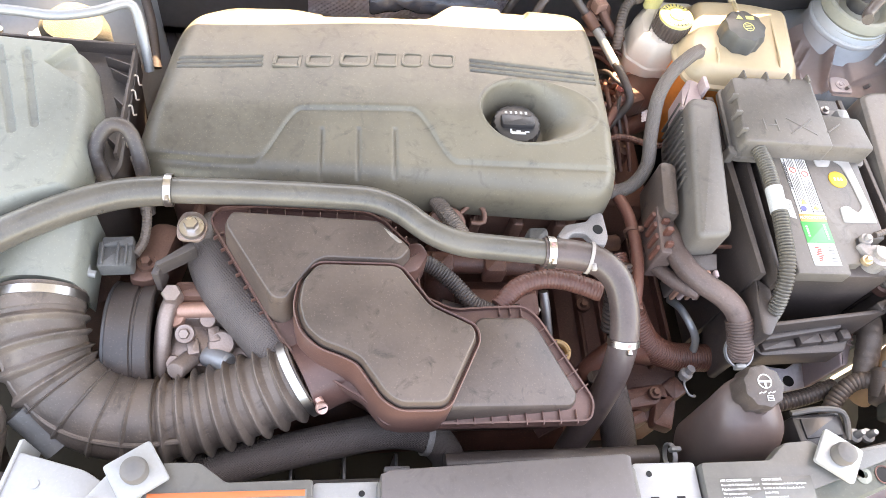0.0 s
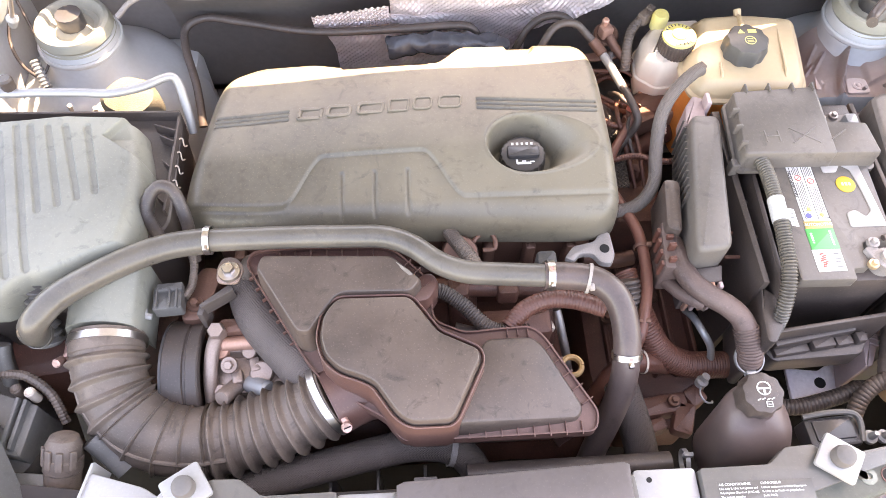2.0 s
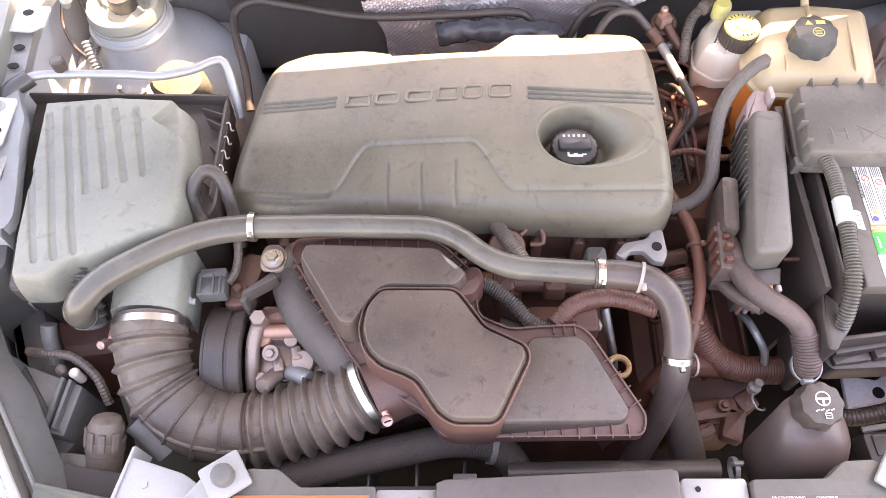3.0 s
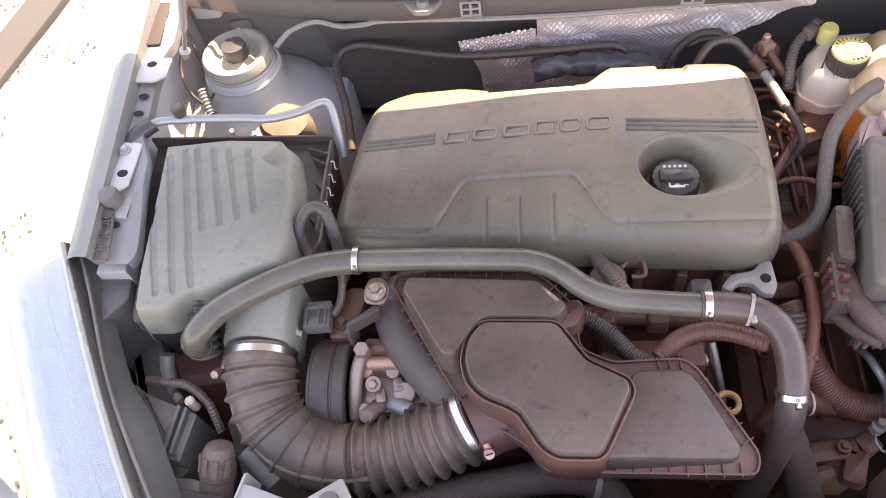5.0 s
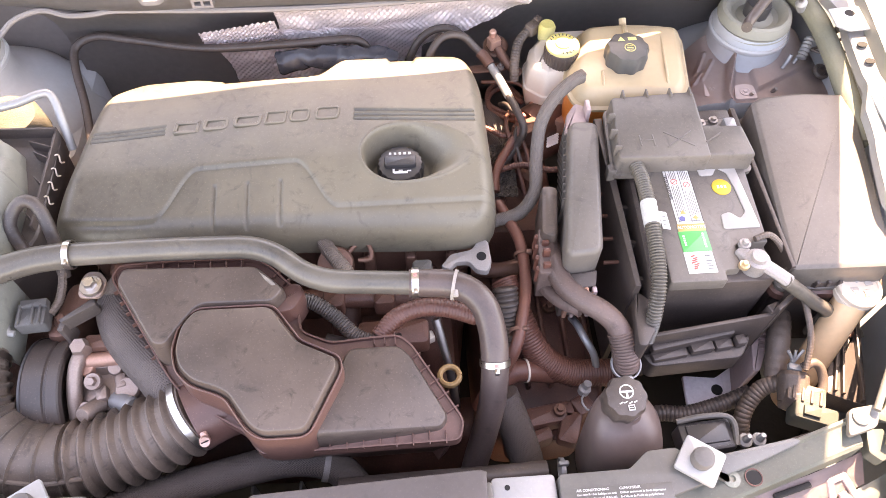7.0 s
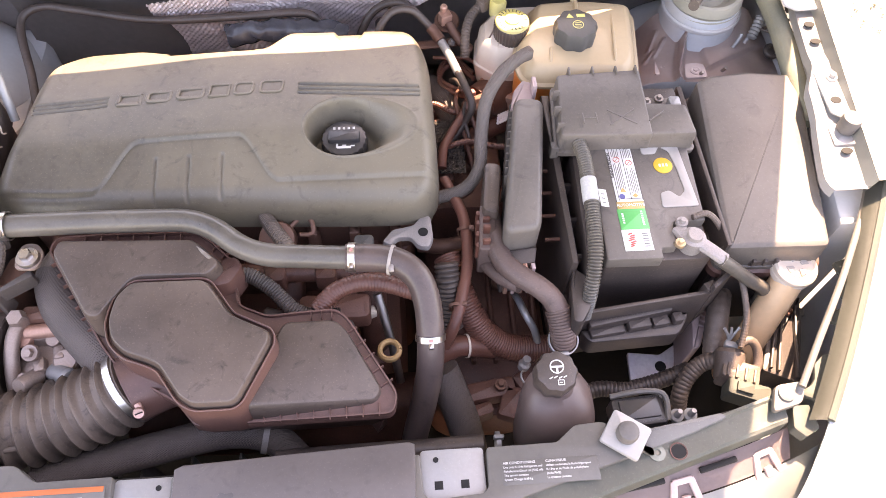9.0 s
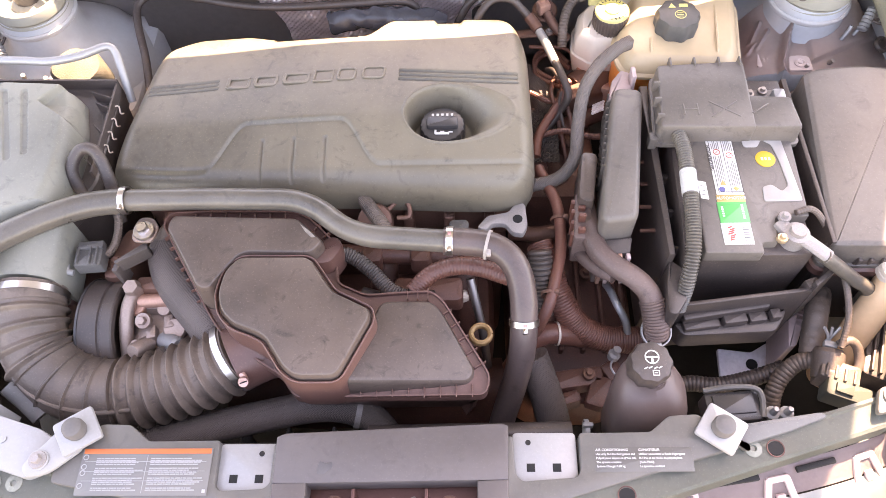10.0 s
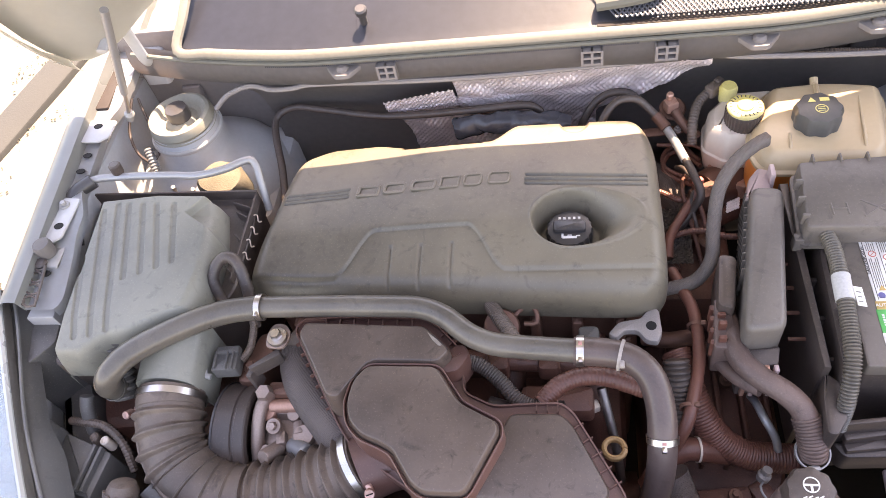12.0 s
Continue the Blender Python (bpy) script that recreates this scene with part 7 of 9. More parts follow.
def module():
    t = thing("control_module", (0.30, 0.38, 0.66), "dusty slim engine control module with a finned side", "control module")
    pts = [(0.262, 0.270), (0.313, 0.275), (0.346, 0.498), (0.302, 0.502)]
    bm = bmesh.new()
    loft(bm, pts, [(0.0, 0.665), (0.0, 0.755), (0.0015, 0.760), (0.005, 0.764), (0.008, 0.765)], lambda x, y: 0.02 * (y - 0.38), r=0.016, n=5)
    part("cover", bm, M_FUSE, t)
    for k in range(11):
        y = 0.375 + 0.013 * k
        x = 0.279 + (y - 0.375) * 0.17
        bm = bmesh.new()
        slab(bm, rect(x - 0.003, y - 0.0012, x + 0.012, y + 0.0012), 0.68, 0.745, 0.0006)
        part("fin", bm, M_FUSE, t)
    bm = bmesh.new()
    slab(bm, [(0.240, 0.325), (0.262, 0.318), (0.276, 0.405), (0.252, 0.410)], 0.66, 0.735, 0.006, r=0.01)
    part("plug", bm, M_BOX, t)
    bm = bmesh.new()
    slab(bm, [(0.298, 0.495), (0.332, 0.500), (0.338, 0.545), (0.322, 0.552), (0.306, 0.53)], 0.70, 0.748, 0.004, r=0.005)
    cuboid(bm, (0.336, 0.530, 0.748), (0.007, 0.022, 0.036), bevel=0.002)
    part("bracket", bm, M_PINKMETAL, t, "pale pinkish bracket")
    bm = bmesh.new()
    slab(bm, [(0.262, 0.245), (0.306, 0.250), (0.312, 0.275), (0.262, 0.270)], 0.64, 0.715, 0.002, r=0.003)
    part("foot", bm, M_BASE, t)
    for k in range(4):
        bm = bmesh.new()
        cuboid(bm, (0.270 + 0.011 * k, 0.244, 0.681), (0.0055, 0.009, 0.071), bevel=0.001)
        part("foot_rib", bm, M_PINKMETAL if k % 2 else M_PUMPRED, t)
    for y in steps(0.30, 0.46, 5):
        bm = bmesh.new()
        cuboid(bm, (0.345, y, 0.69), (0.03, 0.004, 0.004))
        part("strap", bm, M_DARK, t)


module()


def coolant_tank():
    t = thing("coolant_tank", (0.42, 0.63, 0.62), "cream translucent coolant tank with orange fluid low down", "coolant tank")
    pts = [(0.330, 0.556), (0.485, 0.545), (0.505, 0.570), (0.520, 0.700), (0.440, 0.712), (0.355, 0.708), (0.345, 0.66), (0.318, 0.615)]
    bm = bmesh.new()
    loft(bm, pts, [(0.002, 0.730), (-0.006, 0.733), (-0.006, 0.738), (-0.001, 0.741), (0.001, 0.748), (0.006, 0.757), (0.014, 0.764), (0.018, 0.7655)], lambda x, y: 0.05 * (y - 0.63), r=0.022, n=5)
    part("upper", bm, M_TANK, t)
    bm = bmesh.new()
    loft(bm, pts, [(0.012, 0.58), (0.002, 0.60), (0.001, 0.700), (0.003, 0.720), (0.006, 0.732)], lambda x, y: 0.05 * (y - 0.63), r=0.022, n=5)
    part("lower", bm, M_ORANGE, t, "orange fluid half")
    bm = bmesh.new()
    tube(bm, [(0.425, 0.712, 0.72), (0.424, 0.700, 0.764), (0.420, 0.665, 0.770)], 0.004, 0.006, 8)
    tube(bm, [(0.424, 0.702, 0.762), (0.424, 0.712, 0.768)], 0.006, 0.005, 10)
    part("seam", bm, M_TANK, t)
    bm = bmesh.new()
    tube(bm, [(0.466, 0.552, 0.735), (0.468, 0.575, 0.7635), (0.474, 0.63, 0.766), (0.480, 0.69, 0.765)], 0.0022, 0.006, 8)
    part("ridge", bm, M_TANK, t)
    bm = bmesh.new()
    tube(bm, [(0.366, 0.556, 0.735), (0.368, 0.575, 0.7635), (0.371, 0.60, 0.7645)], 0.0022, 0.006, 8)
    part("ridge", bm, M_TANK, t)
    c = part("cap", turned(bmesh.new(), [(0.027, 0.760), (0.0320, 0.764), (0.0330, 0.784), (0.030, 0.792), (0.018, 0.7945)], (0.410, 0.622, 0), seg=72, flute=9, depth=0.045), M_CAPGREY, t, "black grip cap with yellow symbols")
    bm = band((0.411, 0.616, 0.7952), (0, 0, 1), 0.0075, 0.0006, 0.0012, 24)
    for a in (-0.0025, 0.001, 0.0045):
        cuboid(bm, (0.411, 0.616 + a - 0.001, 0.7952), (0.010, 0.0012, 0.0006))
    slab(bm, [(0.395, 0.631), (0.406, 0.631), (0.4005, 0.640)], 0.795, 0.7956, 0.0001)
    cuboid(bm, (0.418, 0.6355, 0.7952), (0.013, 0.007, 0.0006))
    part("cap_sign", bm, M_YELLOW, c)
    h = thing("overflow_hose", (0.27, 0.5, 0.70), "dusty black hose from the coolant tank", "hose")
    part("hose", hose([(0.332, 0.578, 0.775), (0.315, 0.566, 0.778), (0.285, 0.540, 0.770), (0.262, 0.505, 0.755), (0.252, 0.46, 0.73), (0.247, 0.42, 0.705), (0.225, 0.398, 0.685), (0.19, 0.392, 0.675), (0.15, 0.39, 0.665)], 0.0098, seg=16), M_BRAIDPALE, h)
    bm = bmesh.new()
    cuboid(bm, (0.328, 0.577, 0.778), (0.02, 0.014, 0.014), Matrix.Rotation(radians(30), 3, "Z"), 0.003)
    part("clip", bm, M_RUBBER, h)


coolant_tank()


def brake_tank():
    t = thing("brake_fluid_tank", (0.32, 0.66, 0.66), "milky white brake fluid tank with a yellow cap", "fluid tank")
    pts = [(0.262, 0.640), (0.290, 0.615), (0.352, 0.622), (0.362, 0.650), (0.385, 0.715), (0.372, 0.732), (0.302, 0.730), (0.268, 0.690)]
    bm = bmesh.new()
    loft(bm, pts, [(0.02, 0.64), (0.004, 0.655), (-0.003, 0.690), (-0.003, 0.696), (0.0, 0.698), (0.003, 0.728), (0.012, 0.740), (0.02, 0.742)], None, r=0.008)
    part("tank", bm, M_WHITE, t)
    bm = turned(bmesh.new(), [(0.024, 0.735), (0.027, 0.740), (0.028, 0.764), (0.0265, 0.767)], (0.317, 0.655, 0), seg=64, flute=32, depth=0.02)
    c = part("cap", bm, M_BLACK, t, "black knurled cap")
    bm = turned(bmesh.new(), [(0.0265, 0.767), (0.0262, 0.771), (0.024, 0.7725), (0.012, 0.7725), (0.012, 0.775), (0.010, 0.776)], (0.317, 0.655, 0), seg=48, flute=0)
    top = part("cap_top", bm, M_YELLOW, c, "dusty yellow cap top")
    bm = bmesh.new()
    for k in range(22):
        a = 2 * math.pi * k / 22
        cuboid(bm, (0.317 + 0.021 * math.cos(a), 0.655 + 0.021 * math.sin(a), 0.7728), (0.0045, 0.0016, 0.0008), Matrix.Rotation(a, 3, "Z"))
    part("cap_print", bm, M_INK, top)
    bm = turned(bmesh.new(), [(0.013, 0.735), (0.014, 0.758), (0.011, 0.764)], (0.302, 0.712, 0), seg=20)
    part("small_cap", bm, M_YELLOW, t, "small yellow cap")
    part("lead", hose([(0.292, 0.728, 0.745), (0.276, 0.722, 0.744), (0.258, 0.704, 0.738), (0.249, 0.682, 0.730), (0.246, 0.665, 0.720), (0.246, 0.652, 0.70)], 0.0080, 0.005, 0.12, 12), M_RUBBER, t)
    bm = bmesh.new()
    cuboid(bm, (0.282, 0.724, 0.748), (0.026, 0.018, 0.018), Matrix.Rotation(radians(40), 3, "Z"), 0.004)
    cuboid(bm, (0.290, 0.733, 0.756), (0.012, 0.012, 0.008), Matrix.Rotation(radians(40), 3, "Z"), 0.002)
    part("sensor_plug", bm, M_RUBBER, t)


brake_tank()


def steering_tank():
    t = thing("steering_fluid_tank", (0.31, 0.08, 0.55), "dusty grey power steering tank with a fluted cap", "fluid tank")
    bm = bmesh.new()
    ovals(bm, [(0.55, 0.318, 0.056, 0.042, 0.038), (0.57, 0.317, 0.056, 0.048, 0.043), (0.640, 0.316, 0.058, 0.049, 0.044), (0.668, 0.315, 0.061, 0.048, 0.042), (0.684, 0.314, 0.066, 0.045, 0.039), (0.695, 0.312, 0.072, 0.039, 0.035), (0.703, 0.309, 0.078, 0.031, 0.029), (0.708, 0.307, 0.082, 0.025, 0.025), (0.714, 0.307, 0.083, 0.023, 0.023)], 48, 2.7)
    part("tank", bm, M_STEERTANK, t)
    bm = turned(bmesh.new(), [(0.0235, 0.0), (0.0255, 0.004), (0.0262, 0.028), (0.0240, 0.0345), (0.0155, 0.0365)], (0.306, 0.085, 0.710), (0, -0.10, 1), seg=72, flute=9, depth=0.04)
    c = part("cap", bm, M_BLACK, t, "black fluted cap with steering sign")
    zz, cx, cy = 0.7455, 0.306, 0.078
    ring = band((cx, cy + 0.008, zz + 0.002), (0, -0.08, 1), 0.0074, 0.0008, 0.0013, 28)
    cuboid(ring, (cx, cy + 0.008, zz + 0.002), (0.016, 0.0024, 0.0008))
    cuboid(ring, (cx, cy + 0.004, zz + 0.0018), (0.0026, 0.008, 0.0008))
    for k in range(4):
        cuboid(ring, (cx - 0.0085 + 0.0057 * k, cy - 0.0055 + 0.0008 * (k % 2), zz + 0.001), (0.0048, 0.0014, 0.0008), Matrix.Rotation(radians(25), 3, "Z"))
    for dx, w, dy, hh in ((-0.0005, 0.001, -0.0115, 0.006), (0.0065, 0.001, -0.0115, 0.006), (0.003, 0.0075, -0.0145, 0.001), (0.003, 0.0075, -0.0085, 0.001), (0.003, 0.004, -0.0115, 0.001)):
        cuboid(ring, (cx + dx, cy + dy, zz + 0.0005), (w, hh, 0.0008))
    part("cap_sign", ring, M_INKLIGHT, c)


M_STEERTANK = material("dusty_steering_tank", (0.100, 0.069, 0.062), 0.36, dust=0.45, dust_colour=(0.165, 0.115, 0.102), scale=20, fleck=0.1)
steering_tank()


def washer_neck():
    t = thing("washer_filler", (0.66, 0.22, 0.5), "yellowed washer filler neck with a pale cap", "filler neck")
    part("neck", hose([(0.668, 0.230, 0.694), (0.660, 0.216, 0.672), (0.645, 0.193, 0.625), (0.628, 0.165, 0.56), (0.62, 0.15, 0.50)], 0.0225, seg=24), M_NECK, t, "amber-stained translucent neck")
    at, ax = Vector((0.669, 0.231, 0.699)), Vector((0.05, -0.10, 1)).normalized()
    bm = turned(bmesh.new(), [(0.026, -0.016), (0.0305, -0.012), (0.0305, -0.004), (0.029, -0.003), (0.0305, -0.001), (0.0305, 0.006), (0.028, 0.009), (0.024, 0.0095), (0.023, 0.0075), (0.010, 0.0075)], at, ax, 40)
    c = part("cap", bm, M_WHITE, t, "pale flat cap")
    bm = bmesh.new()
    for k in range(4):
        a = radians(90 * k + 25)
        slab(bm, [(at.x + 0.0005 + r * math.cos(a + d), at.y - 0.001 + r * math.sin(a + d)) for r, d in ((0.007, -0.3), (0.017, -0.35), (0.017, 0.35), (0.007, 0.3))], 0.7060, 0.7085, 0.0004)
    part("cap_sign", bm, M_GREYFACE, c)


M_NECK = material("amber_filler_plastic", (0.740, 0.470, 0.280), 0.4, dust=0.3, dust_colour=(0.660, 0.460, 0.300), scale=25, var=0.12)
washer_neck()


# ---- hoses, looms and metal on the right ----
def right_gear():
    g = "under-bonnet hoses"
    h = thing("wiring_loom", (0.33, 0.25, 0.6), "taped wiring loom ending in a ribbed sleeve", "wiring loom")
    part("loom", hose([(0.255, 0.345, 0.690), (0.257, 0.310, 0.700), (0.258, 0.280, 0.708), (0.266, 0.252, 0.711), (0.286, 0.231, 0.710), (0.308, 0.216, 0.707), (0.325, 0.200, 0.700), (0.334, 0.182, 0.688), (0.338, 0.165, 0.67)], 0.0150, seg=18), M_LOOM, h)
    part("branch", hose([(0.238, 0.31, 0.655), (0.246, 0.275, 0.672), (0.262, 0.245, 0.685), (0.286, 0.224, 0.695)], 0.010, seg=14), M_LOOM, h)
    part("sleeve", hose([(0.331, 0.190, 0.693), (0.336, 0.174, 0.680), (0.339, 0.162, 0.667), (0.340, 0.156, 0.655)], 0.0178, 0.004, 0.06, 18), M_LOOM, h)
    part("collar", band((0.3395, 0.158, 0.660), (0.1, -0.35, 1), 0.0192, 0.005, 0.002), M_ZINC, h)
    bm = bmesh.new()
    cuboid(bm, (0.338, 0.1385, 0.656), (0.014, 0.006, 0.010), None, 0.0015)
    part("clip", bm, M_ZINC, h, "pale metal clip")
    single("ribbed_hose", hose([(0.192, 0.300, 0.655), (0.204, 0.262, 0.645), (0.220, 0.226, 0.622), (0.246, 0.200, 0.592), (0.285, 0.188, 0.572), (0.345, 0.188, 0.562)], 0.0205, 0.0042, 0.05, 18), M_REDHOSE, "dusty ribbed hose with red light in its colour beside the gearbox", "hose", g)
    single("loom_vertical", hose([(0.196, 0.425, 0.672), (0.208, 0.390, 0.675), (0.218, 0.360, 0.675), (0.221, 0.325, 0.675), (0.219, 0.281, 0.672), (0.208, 0.232, 0.668), (0.196, 0.195, 0.655), (0.18, 0.175, 0.62)], 0.0085), M_REDHOSE, "brown taped wiring running down beside the pipe", "wiring", g)
    bm = hose([(0.188, 0.275, 0.68), (0.190, 0.255, 0.665), (0.192, 0.235, 0.64), (0.194, 0.21, 0.61)], 0.018, 0.0065, 0.14, 16)
    single("sensor_boot", bm, M_BLACK, "ribbed black rubber boot", "boot")
    single("throttle_hose", hose([(0.012, 0.200, 0.700), (0.035, 0.222, 0.708), (0.065, 0.233, 0.711), (0.10, 0.231, 0.712), (0.142, 0.216, 0.712)], 0.0125, 0.0045, 0.05, 16), M_REDHOSE, "dusty wiring conduit with red light in its colour below the coolant pipe", "conduit", g)
    single("breather_conduit", hose([(-0.092, 0.252, 0.716), (-0.072, 0.250, 0.712), (-0.045, 0.232, 0.704), (-0.018, 0.206, 0.696), (0.010, 0.198, 0.690), (0.040, 0.202, 0.682)], 0.0105, 0.0038, 0.12, 14), M_BLACK, "black ribbed conduit behind the intake box", "conduit", g)
    single("small_tube", hose([(-0.06, 0.205, 0.68), (-0.02, 0.195, 0.675), (0.02, 0.19, 0.66), (0.05, 0.2, 0.64)], 0.014), M_BLACK, "dark smooth tube behind the intake box", "tube", g)
    single("heater_line", hose([(0.095, 0.655, 0.70), (0.108, 0.672, 0.745), (0.130, 0.692, 0.762), (0.160, 0.697, 0.760), (0.182, 0.690, 0.742), (0.205, 0.668, 0.725), (0.222, 0.625, 0.718), (0.238, 0.575, 0.715), (0.248, 0.545, 0.700), (0.236, 0.535, 0.672), (0.215, 0.515, 0.645), (0.205, 0.47, 0.63)], 0.0062), M_BLACK, "dark coolant line behind the engine", "hose", g)
    part_l = thing("line_joint", (0.214, 0.64, 0.75), "bare metal joint on a coolant line", "pipe joint")
    part("sleeve", hose([(0.207, 0.662, 0.7245), (0.2155, 0.643, 0.721), (0.2225, 0.624, 0.718), (0.230, 0.600, 0.7165)], 0.0069), M_ZINC, part_l)
    part("tape", hose([(0.190, 0.684, 0.736), (0.197, 0.677, 0.731), (0.206, 0.664, 0.725)], 0.0090), M_BRONZE, part_l)
    single("vacuum_line", hose([(-0.445, 0.60, 0.65), (-0.455, 0.66, 0.68), (-0.475, 0.725, 0.70), (-0.475, 0.76, 0.713), (-0.44, 0.772, 0.722), (-0.38, 0.762, 0.720), (-0.26, 0.738, 0.718), (-0.12, 0.734, 0.724), (-0.03, 0.734, 0.729), (0.0, 0.732, 0.722), (0.012, 0.728, 0.70)], 0.0068), M_BLACK, "thin dusty black vacuum line along the firewall", "hose", g)
    single("heater_hose", hose([(0.06, 0.70, 0.66), (0.075, 0.72, 0.69), (0.095, 0.735, 0.72), (0.12, 0.742, 0.735), (0.15, 0.742, 0.735), (0.17, 0.73, 0.725)], 0.0065), M_BLACK, "short curved hose at the firewall", "hose", g)
    single("cowl_line", hose([(0.36, 0.765, 0.775), (0.42, 0.752, 0.785), (0.50, 0.745, 0.785), (0.56, 0.75, 0.775)], 0.0065, 0.004, 0.12, 8), M_RUBBER, "ribbed black line below the cowl", "conduit", g)
    c = thing("pressure_sensor", (0.24, 0.71, 0.70), "orange-brown sensor block at the firewall", "sensor")
    bm = bmesh.new()
    cuboid(bm, (0.216, 0.706, 0.735), (0.020, 0.018, 0.018), Matrix.Rotation(radians(20), 3, "Z"), 0.003)
    turned(bm, [(0.006, 0), (0.006, 0.010), (0.004, 0.013)], (0.214, 0.712, 0.742), seg=14)
    part("block", bm, M_PUMPRED, c)
    bm = turned(bmesh.new(), [(0.020, -0.004), (0.021, 0.0), (0.018, 0.003)], (0.220, 0.712, 0.722), (0, -0.3, 1), 24)
    part("collar", bm, M_BRONZE, c)
    part("pipe", hose([(0.222, 0.70, 0.728), (0.230, 0.686, 0.720), (0.242, 0.672, 0.712), (0.256, 0.668, 0.70)], 0.0078), M_BRONZE, c)
    m = thing("master_cylinder", (0.25, 0.60, 0.62), "brown brake cylinder below the fluid tank", "brake cylinder")
    bm = bmesh.new()
    tube(bm, [(0.27, 0.60, 0.64), (0.32, 0.64, 0.645), (0.36, 0.72, 0.65)], 0.035, 0.02, 20)
    cuboid(bm, (0.262, 0.575, 0.66), (0.05, 0.03, 0.035), Matrix.Rotation(radians(25), 3, "Z"), 0.006)
    part("body", bm, M_BRONZE, m)
    bm = bmesh.new()
    cuboid(bm, (0.25, 0.585, 0.685), (0.016, 0.01, 0.008), Matrix.Rotation(radians(25), 3, "Z"), 0.002)
    part("red_clip", bm, M_PINKRED, m, "pinkish red clip")
    for k in range(2):
        part("line", hose([(0.235 + 0.02 * k, 0.62, 0.66), (0.225 + 0.018 * k, 0.57, 0.68), (0.235 + 0.02 * k, 0.53, 0.66), (0.25 + 0.015 * k, 0.47, 0.62)], 0.0035), M_DARK, m)
    w = thing("foil_wrapped_hose", (0.27, 0.55, 0.62), "brown hose with a dimpled foil patch", "hose")
    part("hose", hose([(0.350, 0.600, 0.615), (0.300, 0.572, 0.622), (0.262, 0.552, 0.620), (0.225, 0.533, 0.618), (0.190, 0.512, 0.605)], 0.0165, 0.016, 0.03, 18), M_REDHOSE, w)
    bm = bmesh.new()
    for a in range(5):
        for b in range(4):
            turned(bm, [(0.0026, 0), (0.0026, 0.001), (0.0014, 0.0016)], (0.296 + 0.0042 * a + 0.001 * b, 0.560 + 0.0052 * b + 0.002 * a, 0.6385 + 0.0006 * b), (-0.2, -0.3, 1), 8)
    part("patch", bm, M_FOIL, w, "dimpled foil patch")
    part("branch_line", hose([(0.248, 0.563, 0.690), (0.236, 0.548, 0.678), (0.215, 0.518, 0.670), (0.200, 0.490, 0.664), (0.196, 0.460, 0.655)], 0.0075, seg=12), M_REDHOSE, w)
    tc = thing("tube_clip", (0.245, 0.04, 0.59), "pale clip on the straight tube end", "clip")
    part("ring", band((0.243, 0.040, 0.60), (1, 0, 0), 0.0142, 0.006, 0.0018), M_ZINC, tc)
    bm = bmesh.new()
    cuboid(bm, (0.243, 0.043, 0.618), (0.014, 0.006, 0.010), None, 0.002)
    part("ear", bm, M_ZINC, tc)
    # gearbox lump and fittings
    gb = thing("gearbox", (0.30, 0.30, 0.25), "grimy brown gearbox casing", "gearbox")
    bm = bmesh.new()
    slab(bm, [(0.16, 0.16), (0.36, 0.16), (0.36, 0.58), (0.16, 0.58)], 0.24, 0.47, 0.03, r=0.06)
    part("case", bm, M_DARK, gb)
    for k in range(5):
        bm = bmesh.new()
        cuboid(bm, (0.20 + 0.035 * k, 0.33, 0.475), (0.008, 0.25, 0.02), bevel=0.003)
        part("case_rib", bm, M_DARK, gb)
    bm = bmesh.new()
    slab(bm, rect(0.19, 0.11, 0.30, 0.165), 0.42, 0.50, 0.01, r=0.015)
    cuboid(bm, (0.21, 0.135, 0.51), (0.04, 0.03, 0.03), bevel=0.005)
    part("lower_bracket", bm, M_REDHOSE, gb)
    for x, y, z in ((0.20, 0.30, 0.50), (0.25, 0.26, 0.49), (0.285, 0.34, 0.49)):
        bolt("bolt", (x, y, z), 0.011, gb, M_BRONZE)
    # orange-tinted harness frame
    f = thing("harness_frame", (0.235, 0.30, 0.62), "brown plastic harness frame beside the module", "bracket")
    bm = bmesh.new()
    slab(bm, [(0.232, 0.272), (0.256, 0.270), (0.262, 0.342), (0.240, 0.346)], 0.655, 0.718, 0.003, r=0.004)
    part("block", bm, M_LOOM, f)
    for y, h in ((0.282, 0.010), (0.300, 0.016), (0.318, 0.008), (0.334, 0.014)):
        bm = bmesh.new()
        cuboid(bm, (0.234 + 0.09 * (y - 0.272), y, 0.700), (0.012, 0.008, 0.030), Matrix.Rotation(radians(-6), 3, "Z"), 0.002)
        cuboid(bm, (0.242 + 0.09 * (y - 0.272), y, 0.718 + h / 2), (0.010, 0.006, h), None, 0.0015)
        part("latch", bm, M_REDHOSE, f)
    # metal corner under the tray
    b = thing("tray_bracket", (0.52, 0.15, 0.5), "pale pinkish steel bracket under the tray", "bracket")
    bm = bmesh.new()
    slab(bm, [(0.482, 0.160), (0.572, 0.178), (0.582, 0.192), (0.568, 0.224), (0.538, 0.207), (0.486, 0.214)], 0.460, 0.467, 0.002, r=0.004)
    part("plate", bm, M_PLATE, b)
    bm = bmesh.new()
    slab(bm, [(0.550, 0.170), (0.562, 0.172), (0.600, 0.240), (0.592, 0.262), (0.566, 0.245)], 0.48, 0.575, 0.003, r=0.004)
    part("upright", bm, M_PINKMETAL, b)
    for k in range(6):
        bm = bmesh.new()
        cuboid(bm, (0.574 + 0.003 * k, 0.205 + 0.008 * k, 0.576), (0.014, 0.003, 0.004), Matrix.Rotation(radians(-20), 3, "Z"), 0.001)
        part("serration", bm, M_PINKMETAL, b)
